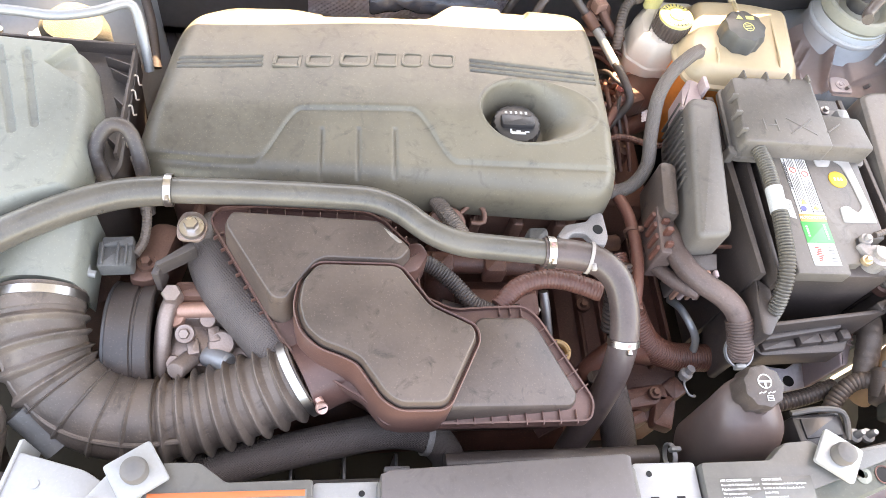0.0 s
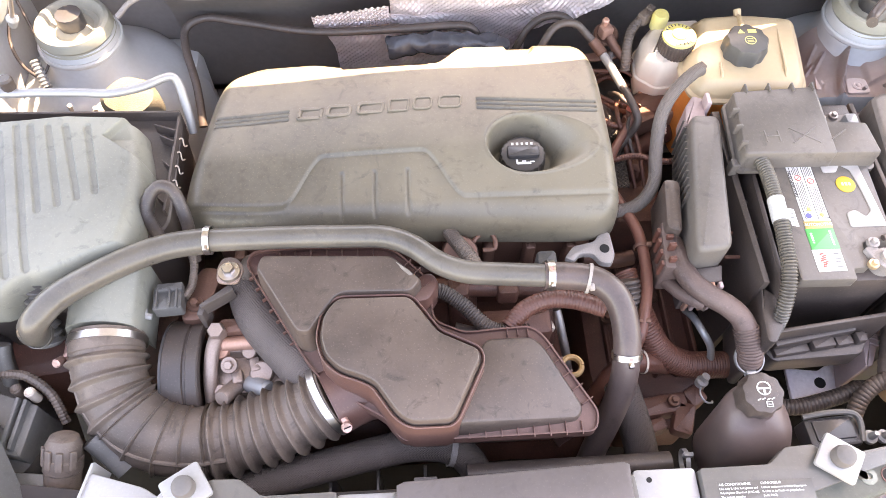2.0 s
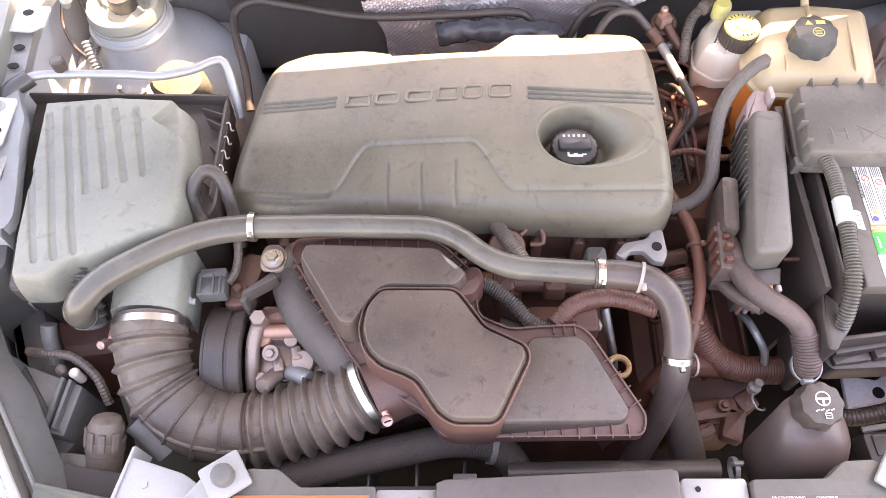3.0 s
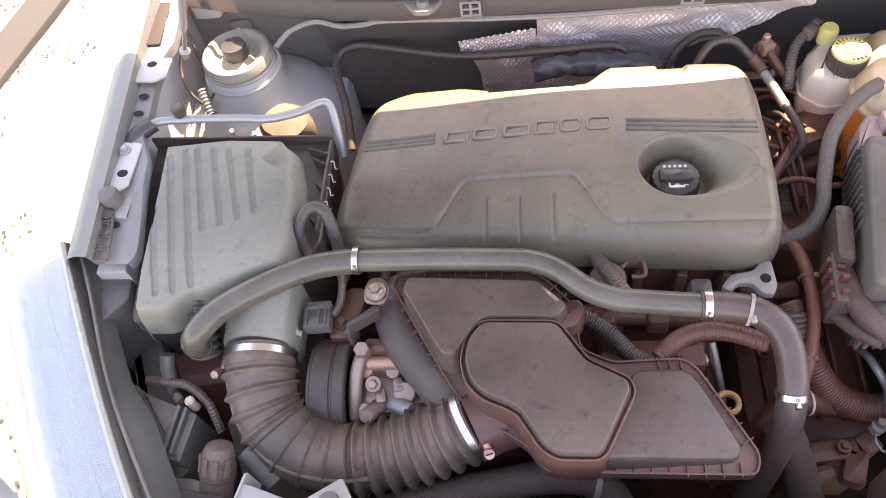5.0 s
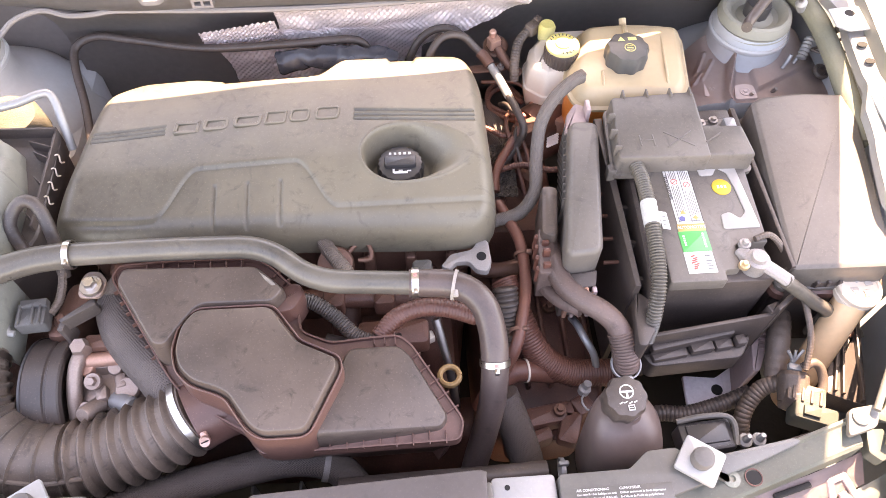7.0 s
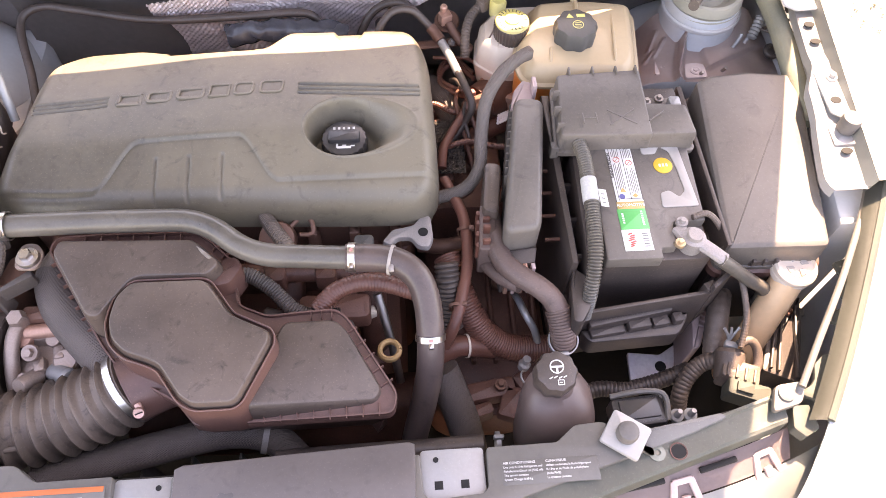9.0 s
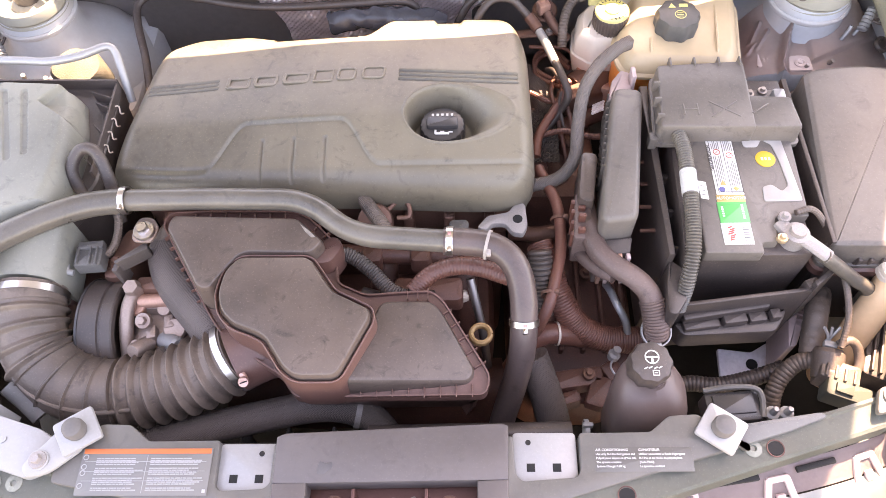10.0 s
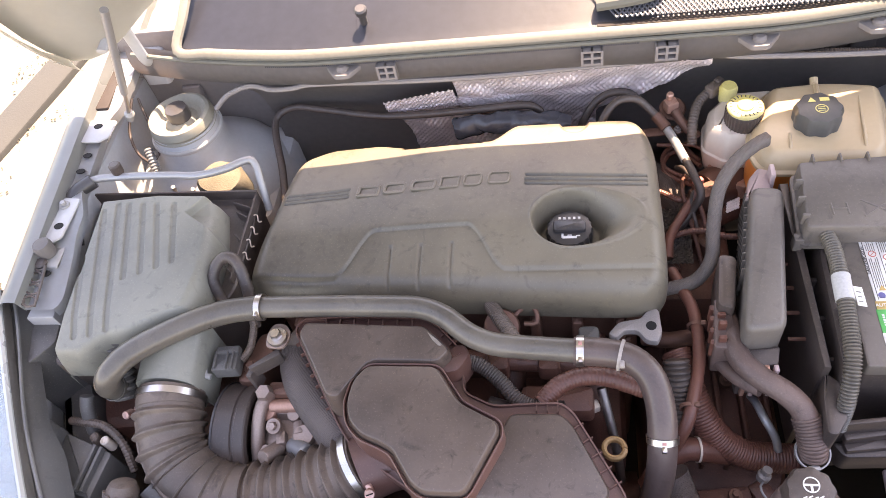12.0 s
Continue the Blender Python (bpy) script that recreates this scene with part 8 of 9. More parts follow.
    bm = turned(bmesh.new(), [(0.009, 0.467), (0.009, 0.4685)], (0.535, 0.186, 0), seg=16)
    part("hole", bm, M_HOLE, b)
    p = thing("abs_plug", (0.44, 0.06, 0.62), "black plug with a raised frame beside the stop", "plug")
    bm = bmesh.new()
    cuboid(bm, (0.424, 0.054, 0.645), (0.070, 0.040, 0.03), Matrix.Rotation(radians(4), 3, "Z"), 0.005)
    cuboid(bm, (0.424, 0.056, 0.661), (0.052, 0.026, 0.004), Matrix.Rotation(radians(4), 3, "Z"), 0.0015)
    part("body", bm, M_GLOSSBLACK, p)
    fr = bmesh.new()
    tube(fr, [(0.388, 0.074, 0.660), (0.42, 0.077, 0.666), (0.450, 0.076, 0.666), (0.460, 0.066, 0.664), (0.459, 0.040, 0.658)], 0.004, 0.005, 8)
    part("frame", fr, M_TRIM, p)
    for x in (0.472, 0.490):
        bm = turned(bmesh.new(), [(0.009, 0), (0.009, 0.006), (0.005, 0.008), (0.004, 0.020), (0.003, 0.022)], (x, 0.046, 0.650), seg=14)
        part("post", bm, M_ZINC, p)
    k = thing("side_plug", (0.58, 0.10, 0.58), "taped wiring plug beside the battery tray", "plug")
    bm = bmesh.new()
    q = Matrix.Rotation(radians(-22), 3, "Z")
    cuboid(bm, (0.588, 0.112, 0.610), (0.052, 0.030, 0.036), q, 0.004)
    turned(bm, [(0.020, -0.02), (0.021, 0.016), (0.017, 0.022)], (0.580, 0.128, 0.612), (0.2, 0.9, 0.35), 20)
    part("plug", bm, M_RUBBER, k)
    for dx in (-0.018, -0.006, 0.006, 0.018):
        bm = bmesh.new()
        cuboid(bm, Vector((0.588, 0.112, 0.629)) + q @ Vector((dx, -0.004, 0)), (0.004, 0.020, 0.005), q, 0.001)
        part("plug_rib", bm, M_RUBBER, k)
    bm = bmesh.new()
    cuboid(bm, (0.592, 0.084, 0.612), (0.058, 0.026, 0.032), q, 0.004)
    cuboid(bm, (0.585, 0.086, 0.630), (0.022, 0.014, 0.006), q, 0.001)
    part("socket", bm, M_LAMPFRAME, k, "olive-grey socket")
    part("loom", hose([(0.572, 0.140, 0.602), (0.550, 0.140, 0.588), (0.530, 0.125, 0.572), (0.520, 0.106, 0.556), (0.522, 0.088, 0.53)], 0.0125, 0.006, 0.08, 12), M_RUBBER, k)
    part("taped_loom", hose([(0.602, 0.245, 0.60), (0.590, 0.222, 0.612), (0.580, 0.196, 0.612), (0.575, 0.170, 0.598), (0.572, 0.14, 0.58)], 0.017, 0.012, 0.05, 14), M_RUBBER, k)
    bm = bmesh.new()
    for a in (-0.5, 0.0, 0.5):
        tube(bm, [(0.580, 0.156, 0.630), (0.580 + 0.008 * a, 0.160, 0.642), (0.580 + 0.022 * a, 0.166, 0.652)], 0.0022, 0.003, 6)
    cuboid(bm, (0.582, 0.150, 0.630), (0.018, 0.010, 0.008), q, 0.002)
    part("tree_clip", bm, M_ZINC, k, "pale grey tree clip")
    part("clip_arm", hose([(0.588, 0.145, 0.640), (0.602, 0.150, 0.644), (0.614, 0.142, 0.636), (0.616, 0.122, 0.622), (0.606, 0.108, 0.612)], 0.0065), M_RUBBER, k)
    part("tube", hose([(0.36, 0.118, 0.53), (0.408, 0.130, 0.535), (0.449, 0.126, 0.538), (0.503, 0.135, 0.545), (0.545, 0.146, 0.555)], 0.0125, 0.006, 0.10, 14), M_BLACK, k)
    hb = thing("horn_bracket", (0.655, 0.14, 0.5), "dark ribbed box beside the headlamp", "box")
    bm = bmesh.new()
    slab(bm, [(0.668, 0.208), (0.725, 0.236), (0.682, 0.098), (0.632, 0.122)], 0.52, 0.598, 0.003, r=0.005)
    part("box", bm, M_BLACK, hb)
    for q in (0.0, 0.010, 0.034):
        bm = bmesh.new()
        slab(bm, [(0.672 + q, 0.200 + q * 0.5), (0.676 + q, 0.202 + q * 0.5), (0.645 + q, 0.122 - q * 0.5), (0.641 + q, 0.123 - q * 0.5)], 0.596, 0.606, 0.001)
        part("box_rib", bm, M_BLACK, hb)
    bm = turned(bmesh.new(), [(0.009, 0.595), (0.009, 0.602), (0.007, 0.604), (0.003, 0.603)], (0.695, 0.212, 0), seg=18)
    part("boss", bm, M_BRONZE, hb)
    # dipstick ring, tube and pale connector
    d = thing("dipstick", (0.104, 0.166, 0.55), "tan ring-handled engine oil dipstick", "dipstick")
    bm = bmesh.new()
    n = 28
    tube(bm, [(0.104 + 0.0135 * math.cos(2 * math.pi * q / n), 0.170 + 0.0135 * math.sin(2 * math.pi * q / n), 0.628) for q in range(n + 1)], 0.004, 0.003, 8, flat=1.6)
    part("ring", bm, M_TAN, d)
    part("tube", hose([(0.090, 0.250, 0.645), (0.098, 0.225, 0.62), (0.108, 0.195, 0.58), (0.118, 0.165, 0.50)], 0.0065), M_STEEL, d)
    c = thing("pale_connector", (0.085, 0.21, 0.60), "small cream plastic connector", "connector")
    bm = bmesh.new()
    cuboid(bm, (0.079, 0.232, 0.625), (0.016, 0.014, 0.014), Matrix.Rotation(radians(20), 3, "Z"), 0.003)
    part("connector", bm, M_WHITE, c)
    s = thing("cam_sensor", (-0.015, 0.30, 0.66), "round bronze sensor cap with a braided lead", "sensor")
    bm = turned(bmesh.new(), [(0.024, -0.03), (0.026, 0.0), (0.024, 0.006), (0.018, 0.008)], (-0.045, 0.318, 0.695), (0, -0.5, 0.85), 28)
    part("cap", bm, M_BRONZE, s)
    part("lead", hose([(-0.060, 0.345, 0.712), (-0.048, 0.322, 0.716), (-0.032, 0.300, 0.712), (-0.018, 0.28, 0.70)], 0.011, 0.003, 0.06, 10), M_RUBBER, s)
    part("clip", hose([(-0.030, 0.330, 0.70), (-0.012, 0.345, 0.706), (0.002, 0.340, 0.706), (0.004, 0.322, 0.70), (-0.014, 0.320, 0.70)], 0.0035), M_BRONZE, s)
    e = thing("lifting_eye", (0.15, 0.29, 0.66), "grey cast lifting bracket at the cover's corner", "bracket")
    bm = bmesh.new()
    slab(bm, [(0.100, 0.303), (0.115, 0.322), (0.145, 0.328), (0.158, 0.345), (0.170, 0.342), (0.172, 0.305), (0.165, 0.290), (0.150, 0.293), (0.140, 0.308), (0.122, 0.308), (0.112, 0.296)], 0.690, 0.701, 0.003, r=0.005)
    part("bracket", bm, M_CLAMP, e)
    bm = turned(bmesh.new(), [(0.007, 0.7008), (0.007, 0.7016)], (0.158, 0.315, 0), seg=18)
    part("eye", bm, M_HOLE, e)
    i = thing("injector_plug", (0.07, 0.31, 0.66), "dark injector plug under the cover", "plug")
    bm = bmesh.new()
    cuboid(bm, (0.075, 0.300, 0.69), (0.028, 0.03, 0.03), None, 0.006)
    turned(bm, [(0.010, 0), (0.010, 0.02), (0.006, 0.024)], (0.072, 0.288, 0.70), (0, -0.5, 0.8), 14)
    part("plug", bm, M_HOUSING, i)
    r = thing("fuel_rail", (0.0, 0.26, 0.62), "brownish metal rail and fittings below the cover", "fuel rail")
    bm = bmesh.new()
    tube(bm, [(-0.10, 0.285, 0.66), (0.0, 0.282, 0.66), (0.14, 0.278, 0.66)], 0.014, 0.02, 14)
    for x in (-0.05, 0.02, 0.09):
        cuboid(bm, (x, 0.275, 0.665), (0.03, 0.03, 0.03), None, 0.006)
    cuboid(bm, (0.03, 0.23, 0.64), (0.10, 0.04, 0.03), None, 0.008)
    part("rail", bm, M_DARK, r)
    bm = bmesh.new()
    tube(bm, [(0.155, 0.355, 0.60), (0.19, 0.345, 0.61), (0.225, 0.35, 0.61)], 0.012, 0.01, 12)
    single("gear_cable", bm, M_BRONZE, "brown cable end beside the gearbox", "cable", g)
    single("steering_hose", hose([(0.175, 0.15, 0.60), (0.20, 0.10, 0.55), (0.215, 0.06, 0.50), (0.22, 0.04, 0.42)], 0.024, seg=24), M_BRAID, "dark braided hose dropping beside the intake pipe", "hose", g)
    single("black_bag", _bag(), M_BAG, "crumpled glossy dark sleeve behind the engine cover", "sleeve")
    # right rail loom and bright clutter by the wing
    single("wing_loom", hose([(0.70, 0.78, 0.78), (0.725, 0.70, 0.785), (0.735, 0.62, 0.775), (0.738, 0.54, 0.76), (0.742, 0.45, 0.74)], 0.016, seg=12), M_WRAPDARK, "taped loom along the inner wing", "wiring loom", g)
    single("brace_rod", hose([(0.575, 0.605, 0.835), (0.590, 0.628, 0.83), (0.625, 0.66, 0.855), (0.66, 0.69, 0.88), (0.69, 0.72, 0.91)], 0.008), M_BLACK, "dark rod rising beside the strut tower", "rod")
    single("bonnet_cable", hose([(0.79, 0.62, 0.775), (0.803, 0.50, 0.765), (0.800, 0.41, 0.760), (0.776, 0.321, 0.758), (0.703, 0.198, 0.756), (0.633, 0.097, 0.752), (0.60, 0.045, 0.742)], 0.0045), M_TRIM, "thin pale cable along the inner wing", "cable")
    tp = thing("tie_plate", (0.585, 0.035, 0.72), "pale tie plate with a push pin at the rail end", "plate")
    bm = bmesh.new()
    slab(bm, [(0.560, 0.018), (0.572, 0.052), (0.612, 0.056), (0.600, 0.028)], 0.726, 0.734, 0.002, r=0.008)
    part("plate", bm, M_TRIM, tp)
    bm = turned(bmesh.new(), [(0.010, 0), (0.010, 0.003), (0.005, 0.005)], (0.582, 0.040, 0.734), seg=18)
    part("push_pin", bm, M_TRIM, tp)
    sh = thing("shift_housing", (0.22, 0.53, 0.45), "grimy dark housing and brackets beside the engine", "housing")
    bm = bmesh.new()
    slab(bm, rect(0.165, 0.42, 0.300, 0.64), 0.44, 0.60, 0.015, r=0.02)
    part("housing", bm, M_DARK, sh)
    for x, y, w in ((0.20, 0.47, 0.04), (0.255, 0.51, 0.03), (0.21, 0.56, 0.05), (0.27, 0.59, 0.03), (0.19, 0.61, 0.03)):
        bm = bmesh.new()
        cuboid(bm, (x, y, 0.615), (w, w * 0.7, 0.035), Matrix.Rotation(x * 9, 3, "Z"), 0.006)
        part("lug", bm, M_DARK, sh)
    bm = bmesh.new()
    heights(bm, steps(0, 1, 40), steps(0, 1, 40), lambda a, b: 0.185 + 0.05 * a, lambda a, b: 0.46 + 0.10 * b,
            lambda x, y, a, b: 0.64 + 0.002 * math.sin(x * 900) * math.sin(y * 900) + 0.01 * b)
    bmesh.ops.solidify(bm, geom=bm.faces[:], thickness=0.001)
    part("foil_scrap", bm, M_BRAIDPALE, sh, "small dark embossed shield")


def _bag():
    bm = bmesh.new()
    tube(bm, [(-0.14, 0.715, 0.70), (-0.08, 0.71, 0.715), (0.0, 0.705, 0.715), (0.05, 0.705, 0.705)], 0.018, 0.004, 24)
    for v in bm.verts:
        v.co += Vector([noise.noise(v.co * 45 + Vector((k * 7, 1, 2))) * 0.007 for k in range(3)])
    return bm


M_TOWERSHEET = material("pinkish_tower_steel", (0.50, 0.44, 0.43), 0.34, dust=0.5, dust_colour=(0.40, 0.27, 0.23), scale=22, var=0.12, bump=0.12, smudge=0.3)
M_PLATE = material("blueish_white_steel", (0.780, 0.760, 0.820), 0.4, dust=0.2, dust_colour=(0.55, 0.35, 0.33), scale=30)
M_BAG = material("glossy_dark_sleeve", (0.05, 0.055, 0.07), 0.25, scale=40, bump=0.3)
M_WRAPDARK = material("dusty_tape", (0.10, 0.10, 0.08), 0.8, dust=0.4, dust_colour=(0.3, 0.28, 0.2), scale=60, bump=0.6)
M_TAN = material("tan_plastic", (0.50, 0.30, 0.14), 0.5, scale=60)
M_PINKRED = material("pinkish_red_plastic", (0.55, 0.16, 0.13), 0.5, scale=60)
right_gear()


def tower_flange():
    """The pressed shelf before the strut tower on the battery side."""
    cov = thing("tower_flange", (0.62, 0.62, 0.66), "pinkish pressed-steel shelf before the strut tower", "flange")

    def fz(x, y, a, b):
        z = 0.694 + 0.030 * b ** 1.6 * smooth01((0.11 - abs(x - 0.655)) / 0.05) - 0.035 * smooth01((0.575 - x) / 0.06) * (0.3 + b)
        # upright fold running up to the tower
        f = max(0.0, min(1.0, (y - 0.600) / 0.12))
        z += (0.012 + 0.040 * f) * math.exp(-((x - 0.592 - 0.036 * f) / 0.0055) ** 2)
        # slanting step on the other side of the fold
        z += 0.007 * smooth01((y - 0.604 - 0.45 * (x - 0.640)) / 0.006) * smooth01((x - 0.636) / 0.01) * smooth01((0.76 - x) / 0.03)
        # strengthening beads
        for x0, y0, x1, y1 in ((0.556, 0.660, 0.572, 0.690), (0.562, 0.644, 0.582, 0.672), (0.548, 0.640, 0.562, 0.655)):
            g = max(0.0, min(1.0, ((x - x0) * (x1 - x0) + (y - y0) * (y1 - y0)) / ((x1 - x0) ** 2 + (y1 - y0) ** 2)))
            z += 0.004 * smooth01(1 - math.hypot(x - x0 - (x1 - x0) * g, y - y0 - (y1 - y0) * g) / 0.005)
        return z + 0.0015 * noise.noise(Vector((x * 40, y * 40, 2)))
    bm = bmesh.new()
    heights(bm, steps(0, 1, 120), steps(0, 1, 70), lambda a, b: 0.520 + 0.245 * a, lambda a, b: 0.588 + 0.135 * b - 0.006 * smooth01(a), fz)
    bmesh.ops.solidify(bm, geom=bm.faces[:], thickness=0.002)
    part("sheet", bm, M_TOWERSHEET, cov)
    # rounded front face below the shelf
    bm = bmesh.new()
    heights(bm, steps(0, 1, 40), steps(0, 1, 14), lambda a, b: 0.520 + 0.250 * a, lambda a, b: 0.590 - 0.006 * smooth01(a) - 0.016 * math.sin(b * 1.5), lambda x, y, a, b: fz(x, 0.589, a, 0) - 0.07 * b ** 1.6)
    bmesh.ops.solidify(bm, geom=bm.faces[:], thickness=0.002)
    part("front_face", bm, M_BAYPAINT, cov, "bluish painted front face")
    for x, y in ((0.576, 0.620), (0.622, 0.606)):
        z = 0.6955 if x > 0.6 else 0.690
        bm = bmesh.new()
        slab(bm, [(x - 0.020, y - 0.015), (x + 0.018, y - 0.015), (x + 0.018, y + 0.014), (x + 0.004, y + 0.018), (x - 0.014, y + 0.016)], z - 0.006, z + 0.003, 0.0012, r=0.005)
        pad = part("pad", bm, M_TOWERSHEET, cov)
        bm = turned(bmesh.new(), [(0.009, z), (0.009, z + 0.0045), (0.0065, z + 0.0055), (0.004, z + 0.0042), (0.003, z + 0.0062)], (x, y, 0), seg=24)
        part("boss", bm, M_TOWERSHEET, pad)
    for x, y, z in ((0.690, 0.642, 0.712), (0.712, 0.652, 0.712)):
        bm = bmesh.new()
        tube(bm, [(x, y, z), (x + 0.006, y + 0.004, z + 0.012), (x + 0.010, y + 0.008, z + 0.022)], 0.0032, 0.004, 8)
        part("stud", bm, M_LINE, cov)
    bm = turned(bmesh.new(), [(0.013, -0.003), (0.014, 0.002), (0.011, 0.005), (0.007, 0.004), (0.006, 0.000)], (0.752, 0.630, 0.712), (0.1, -0.3, 1), 24)
    part("grommet", bm, M_BLACK, cov, "black rubber grommet")
    w = thing("wheel_sensor_lead", (0.735, 0.66, 0.74), "pale sprung sensor connector with thin black leads", "wiring")
    part("connector", hose([(0.716, 0.646, 0.728), (0.724, 0.658, 0.738), (0.732, 0.672, 0.748)], 0.0085, 0.006, 0.25, 14), M_LINE, w, "pale ribbed connector")
    part("wire", hose([(0.722, 0.655, 0.735), (0.750, 0.656, 0.745), (0.785, 0.660, 0.76), (0.81, 0.675, 0.79)], 0.0024), M_BLACK, w)
    part("wire", hose([(0.726, 0.660, 0.738), (0.752, 0.640, 0.742), (0.790, 0.640, 0.75), (0.815, 0.655, 0.78)], 0.0022), M_BLACK, w)
    part("conduit", hose([(0.765, 0.668, 0.765), (0.790, 0.664, 0.785), (0.82, 0.662, 0.81), (0.85, 0.66, 0.83)], 0.006, 0.005, 0.2, 10), M_TRIM, w, "grey corrugated conduit")


tower_flange()


# ---- small gear between the engine and the battery ----
def middle_clutter():
    m = M_REDHOSE
    v = thing("rear_support_bar", (0.19, 0.68, 0.70), "dull brown bar bridging the gap behind the engine", "bar")
    bm = bmesh.new()
    tube(bm, [(0.120, 0.668, 0.700), (0.174, 0.678, 0.702), (0.210, 0.681, 0.702), (0.245, 0.688, 0.700)], 0.0085, 0.012, 12, flat=0.6)
    part("bar", bm, M_BRONZE, v)
    for x in (0.150, 0.226):
        bolt("bolt", (x, 0.679, 0.707), 0.006, v, M_CLAMP)
    w = thing("mesh_sleeved_hose", (0.21, 0.52, 0.60), "hose in a dark lattice sleeve with a reddish sheen", "hose")
    part("hose", hose([(0.190, 0.665, 0.62), (0.205, 0.630, 0.630), (0.216, 0.598, 0.630), (0.226, 0.572, 0.620), (0.238, 0.552, 0.590)], 0.021, seg=22), M_BRAID, w)
    k = thing("branch_connector", (0.27, 0.56, 0.68), "dull pink wiring connector below the fluid tank", "connector")
    bm = bmesh.new()
    cuboid(bm, (0.296, 0.636, 0.662), (0.042, 0.034, 0.024), Matrix.Rotation(radians(-24), 3, "Z"), 0.005)
    part("shell", bm, M_PUMPRED, k)
    bm = bmesh.new()
    cuboid(bm, (0.318, 0.606, 0.650), (0.030, 0.034, 0.030), Matrix.Rotation(radians(-24), 3, "Z"), 0.007)
    part("boot", bm, M_PUMPRED, k)
    bm = bmesh.new()
    cuboid(bm, (0.275, 0.648, 0.682), (0.014, 0.010, 0.010), Matrix.Rotation(radians(-24), 3, "Z"), 0.002)
    part("red_lock", bm, M_PINKRED, k, "pinkish red lock")
    part("lead", hose([(0.270, 0.650, 0.680), (0.250, 0.664, 0.684), (0.222, 0.668, 0.682), (0.195, 0.672, 0.680)], 0.003), m, k)
    for dy in (0.0, 0.012):
        part("loop", hose([(0.262, 0.652 - dy, 0.660), (0.236, 0.690 - dy, 0.655), (0.212, 0.684 - dy, 0.650), (0.206, 0.655 - dy, 0.648), (0.226, 0.636 - dy, 0.646), (0.262, 0.622 - dy, 0.640)], 0.0042, 0.004, 0.08, 10), m, k)
    part("wire", hose([(0.250, 0.582, 0.690), (0.236, 0.592, 0.694), (0.228, 0.610, 0.690), (0.222, 0.63, 0.67)], 0.0035), M_BLACK, k)
    part("wire", hose([(0.255, 0.566, 0.688), (0.240, 0.560, 0.690), (0.236, 0.540, 0.680), (0.245, 0.51, 0.655)], 0.003), M_BLACK, k)
    p = thing("bleed_tap", (0.245, 0.60, 0.66), "orange-brown bleed fitting on the brake cylinder", "fitting")
    bm = turned(bmesh.new(), [(0.009, 0), (0.009, 0.012), (0.006, 0.014), (0.006, 0.026), (0.004, 0.028)], (0.243, 0.604, 0.672), (-0.3, -0.2, 1), 6)
    part("nut", bm, M_BRONZE, p)
    for a, b in (((0.20, 0.50, 0.655), (0.32, 0.49, 0.668)), ((0.18, 0.40, 0.64), (0.24, 0.42, 0.65)), ((0.165, 0.58, 0.66), (0.24, 0.56, 0.67))):
        a, b = Vector(a), Vector(b)
        single("wiring_branch", hose([a, a.lerp(b, 0.35) + Vector((0, 0.006, 0.006)), a.lerp(b, 0.7) + Vector((0, -0.005, 0.004)), b], 0.005, 0.004, 0.10, 10), M_REDHOSE, "thin dusty wiring branch with red light in its colour beside the engine", "wiring", "wiring branches")
    for x, y, z, d in ((0.222, 0.330, 0.684, 0.004), (0.209, 0.392, 0.682, 0.010), (0.202, 0.215, 0.672, -0.012)):
        c = thing("loom_tie", (x, y, z), "small brown tie clip on the taped wiring", "clip", "loom ties")
        part("strap", band((x - 0.003, y, z - 0.010), (d, 1, 0), 0.0096, 0.005, 0.0016, 20), M_BRONZE, c)
        bm = bmesh.new()
        cuboid(bm, (x + 0.007, y, z - 0.002), (0.008, 0.007, 0.007), None, 0.0015)
        part("head", bm, M_BRONZE, c)
    # lower fittings in the gap before the gearbox
    e = thing("gearbox_elbow", (0.20, 0.19, 0.58), "dusty elbow hose with red light in its colour and a bright ring", "hose")
    part("elbow", hose([(0.150, 0.150, 0.545), (0.172, 0.172, 0.575), (0.196, 0.184, 0.596), (0.224, 0.186, 0.590), (0.255, 0.190, 0.57)], 0.016, seg=16), M_REDHOSE, e)
    part("ring", band((0.214, 0.1855, 0.594), (1, 0.1, -0.2), 0.0165, 0.003, 0.0012, 24), M_WHITE, e, "pale ring")
    f = thing("lower_pipe", (0.29, 0.20, 0.60), "bent pale metal pipe behind the loom", "pipe")
    part("pipe", hose([(0.292, 0.262, 0.60), (0.294, 0.240, 0.62), (0.300, 0.215, 0.625), (0.312, 0.198, 0.61), (0.32, 0.19, 0.58)], 0.0055), M_LINE, f)
    n = thing("sensor_pigtail", (0.29, 0.14, 0.58), "grey sensor plug with a looped pale wire", "plug")
    bm = bmesh.new()
    turned(bm, [(0.008, 0), (0.009, 0.010), (0.006, 0.014), (0.006, 0.022)], (0.292, 0.150, 0.588), (0.2, 0.2, 1), 14)
    part("plug", bm, M_CLAMP, n)
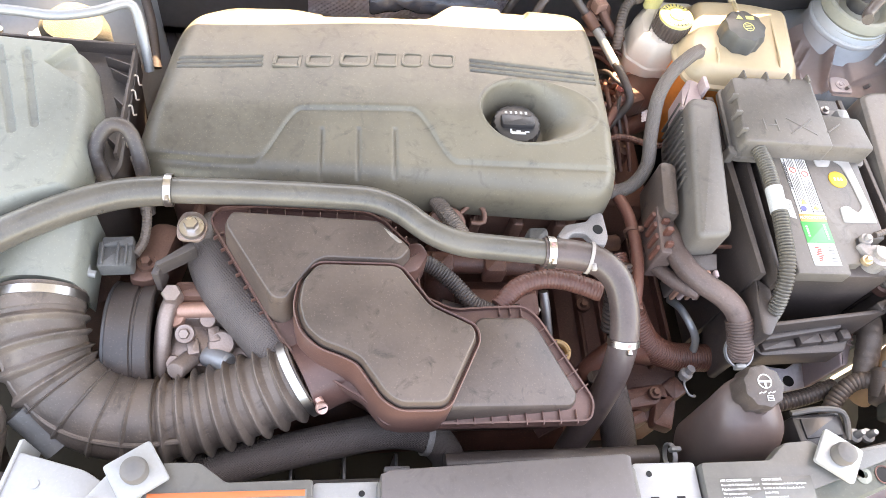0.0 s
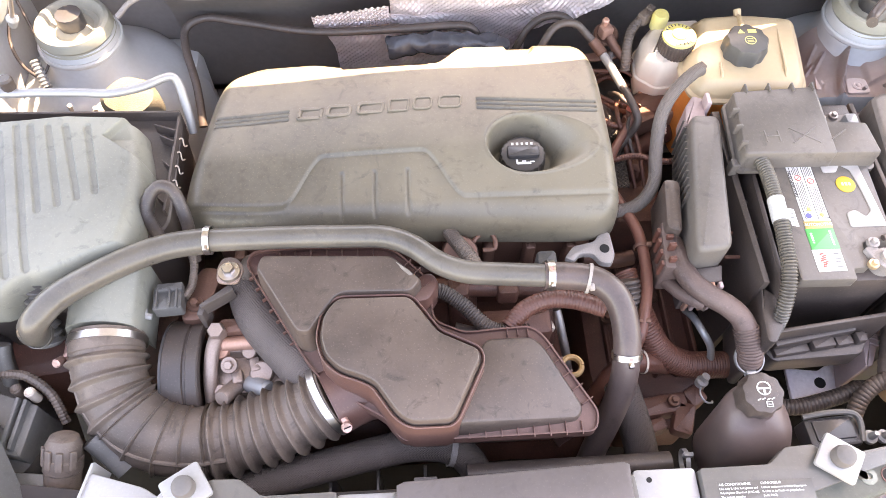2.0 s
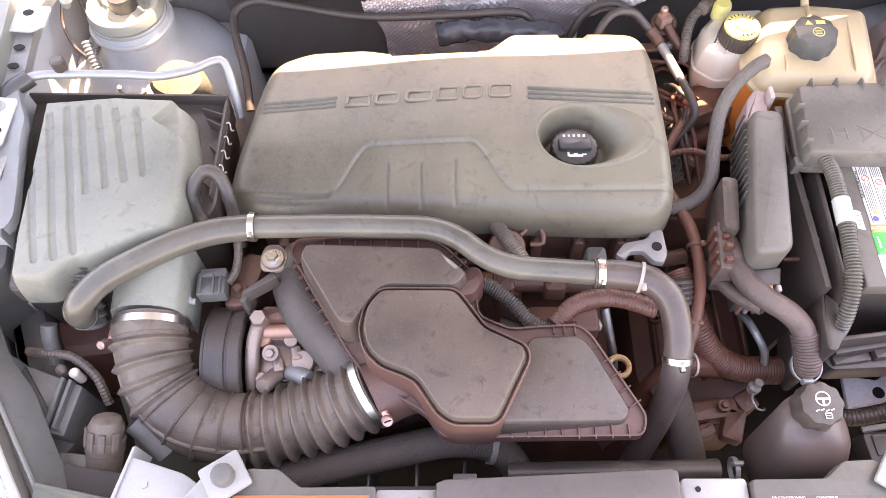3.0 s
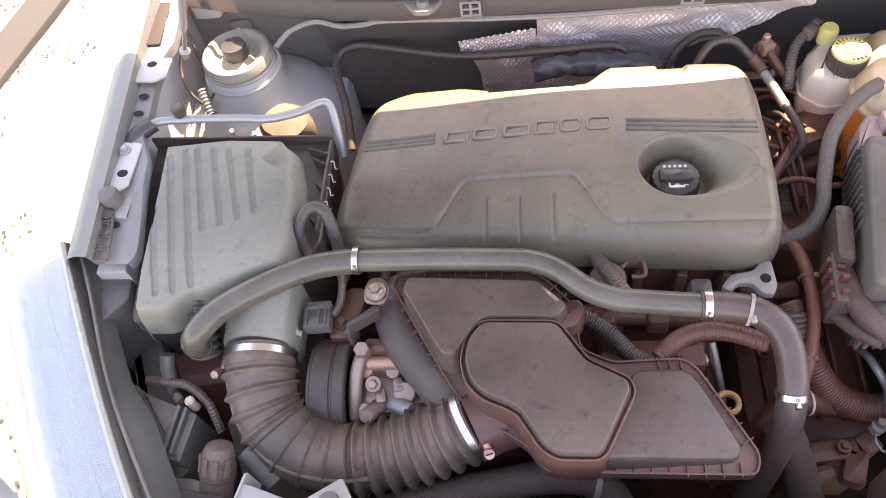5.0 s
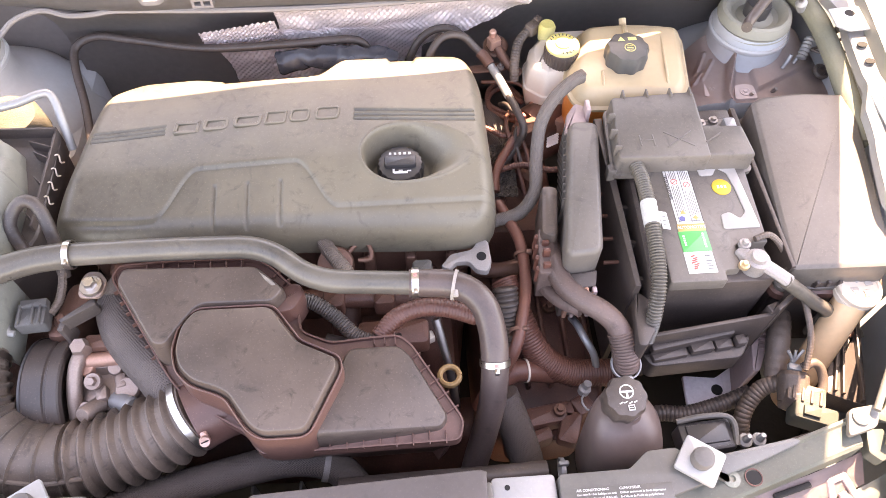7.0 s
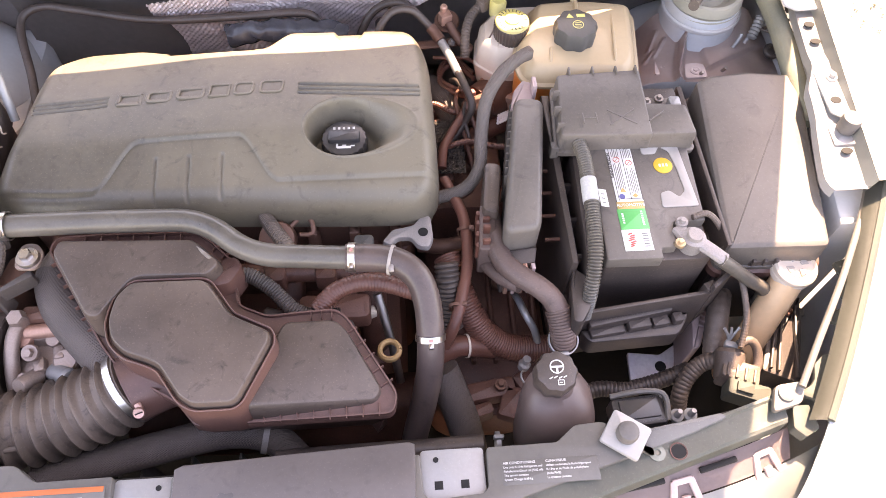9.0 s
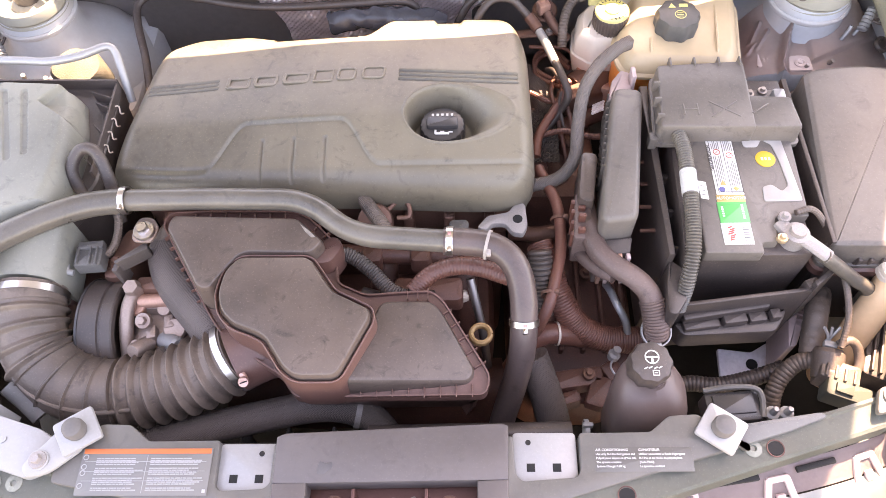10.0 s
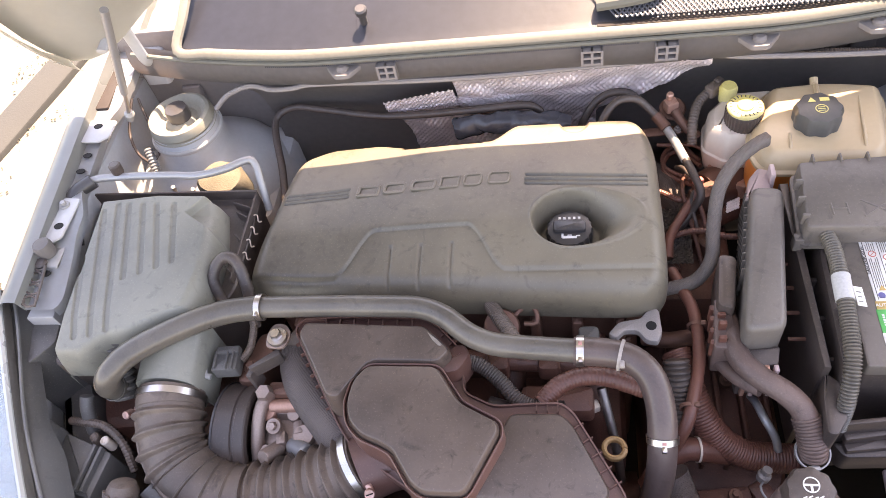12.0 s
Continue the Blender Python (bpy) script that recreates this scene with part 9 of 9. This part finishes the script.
    part("wire", hose([(0.293, 0.146, 0.592), (0.286, 0.134, 0.598), (0.292, 0.122, 0.594), (0.303, 0.122, 0.588), (0.312, 0.13, 0.57)], 0.0015), M_LINE, n)
    g = thing("shift_cable_bracket", (0.25, 0.14, 0.52), "grimy cast bracket with ribs low in the bay", "bracket")
    for x, y, z, sx, sy, sz, a in ((0.24, 0.135, 0.535, 0.09, 0.03, 0.03, 8), (0.275, 0.115, 0.54, 0.03, 0.05, 0.02, -20), (0.225, 0.105, 0.53, 0.05, 0.02, 0.03, 15), (0.300, 0.150, 0.525, 0.03, 0.03, 0.04, 30)):
        bm = bmesh.new()
        cuboid(bm, (x, y, z), (sx, sy, sz), Matrix.Rotation(radians(a), 3, "Z"), 0.006)
        part("rib", bm, M_DARK, g)
    bolt("bolt", (0.262, 0.138, 0.556), 0.009, g, M_BRONZE)
    # grey block behind the radiator with a coil spring
    s = thing("fan_shroud", (0.0, 0.06, 0.5), "black fan shroud behind the radiator", "fan shroud")
    bm = bmesh.new()
    slab(bm, [(-0.34, 0.005), (0.26, 0.012), (0.26, 0.030), (-0.34, 0.024)], 0.30, 0.575, 0.004, r=0.004)
    part("panel", bm, M_GLOSSBLACK, s)
    for x in steps(-0.30, 0.22, 9):
        bm = bmesh.new()
        slab(bm, rect(x - 0.002, 0.024, x + 0.002, 0.06), 0.40, 0.560, 0.001)
        part("rib", bm, M_GLOSSBLACK, s)
    bm = bmesh.new()
    cuboid(bm, (-0.105, 0.035, 0.565), (0.032, 0.014, 0.012), None, 0.002)
    part("clip", bm, M_CLAMP, s, "small grey clip")
    t = thing("exhaust_shield", (0.02, 0.15, 0.45), "grimy heat shield below the intake box", "heat shield")
    bm = bmesh.new()
    heights(bm, steps(0, 1, 30), steps(0, 1, 16), lambda u, v: -0.28 + 0.42 * u, lambda u, v: 0.085 + 0.11 * v, lambda x, y, u, v: 0.47 + 0.05 * math.sin(v * 3.0) + 0.004 * math.sin(x * 60))
    bmesh.ops.solidify(bm, geom=bm.faces[:], thickness=0.002)
    part("sheet", bm, M_DARK, t)


middle_clutter()
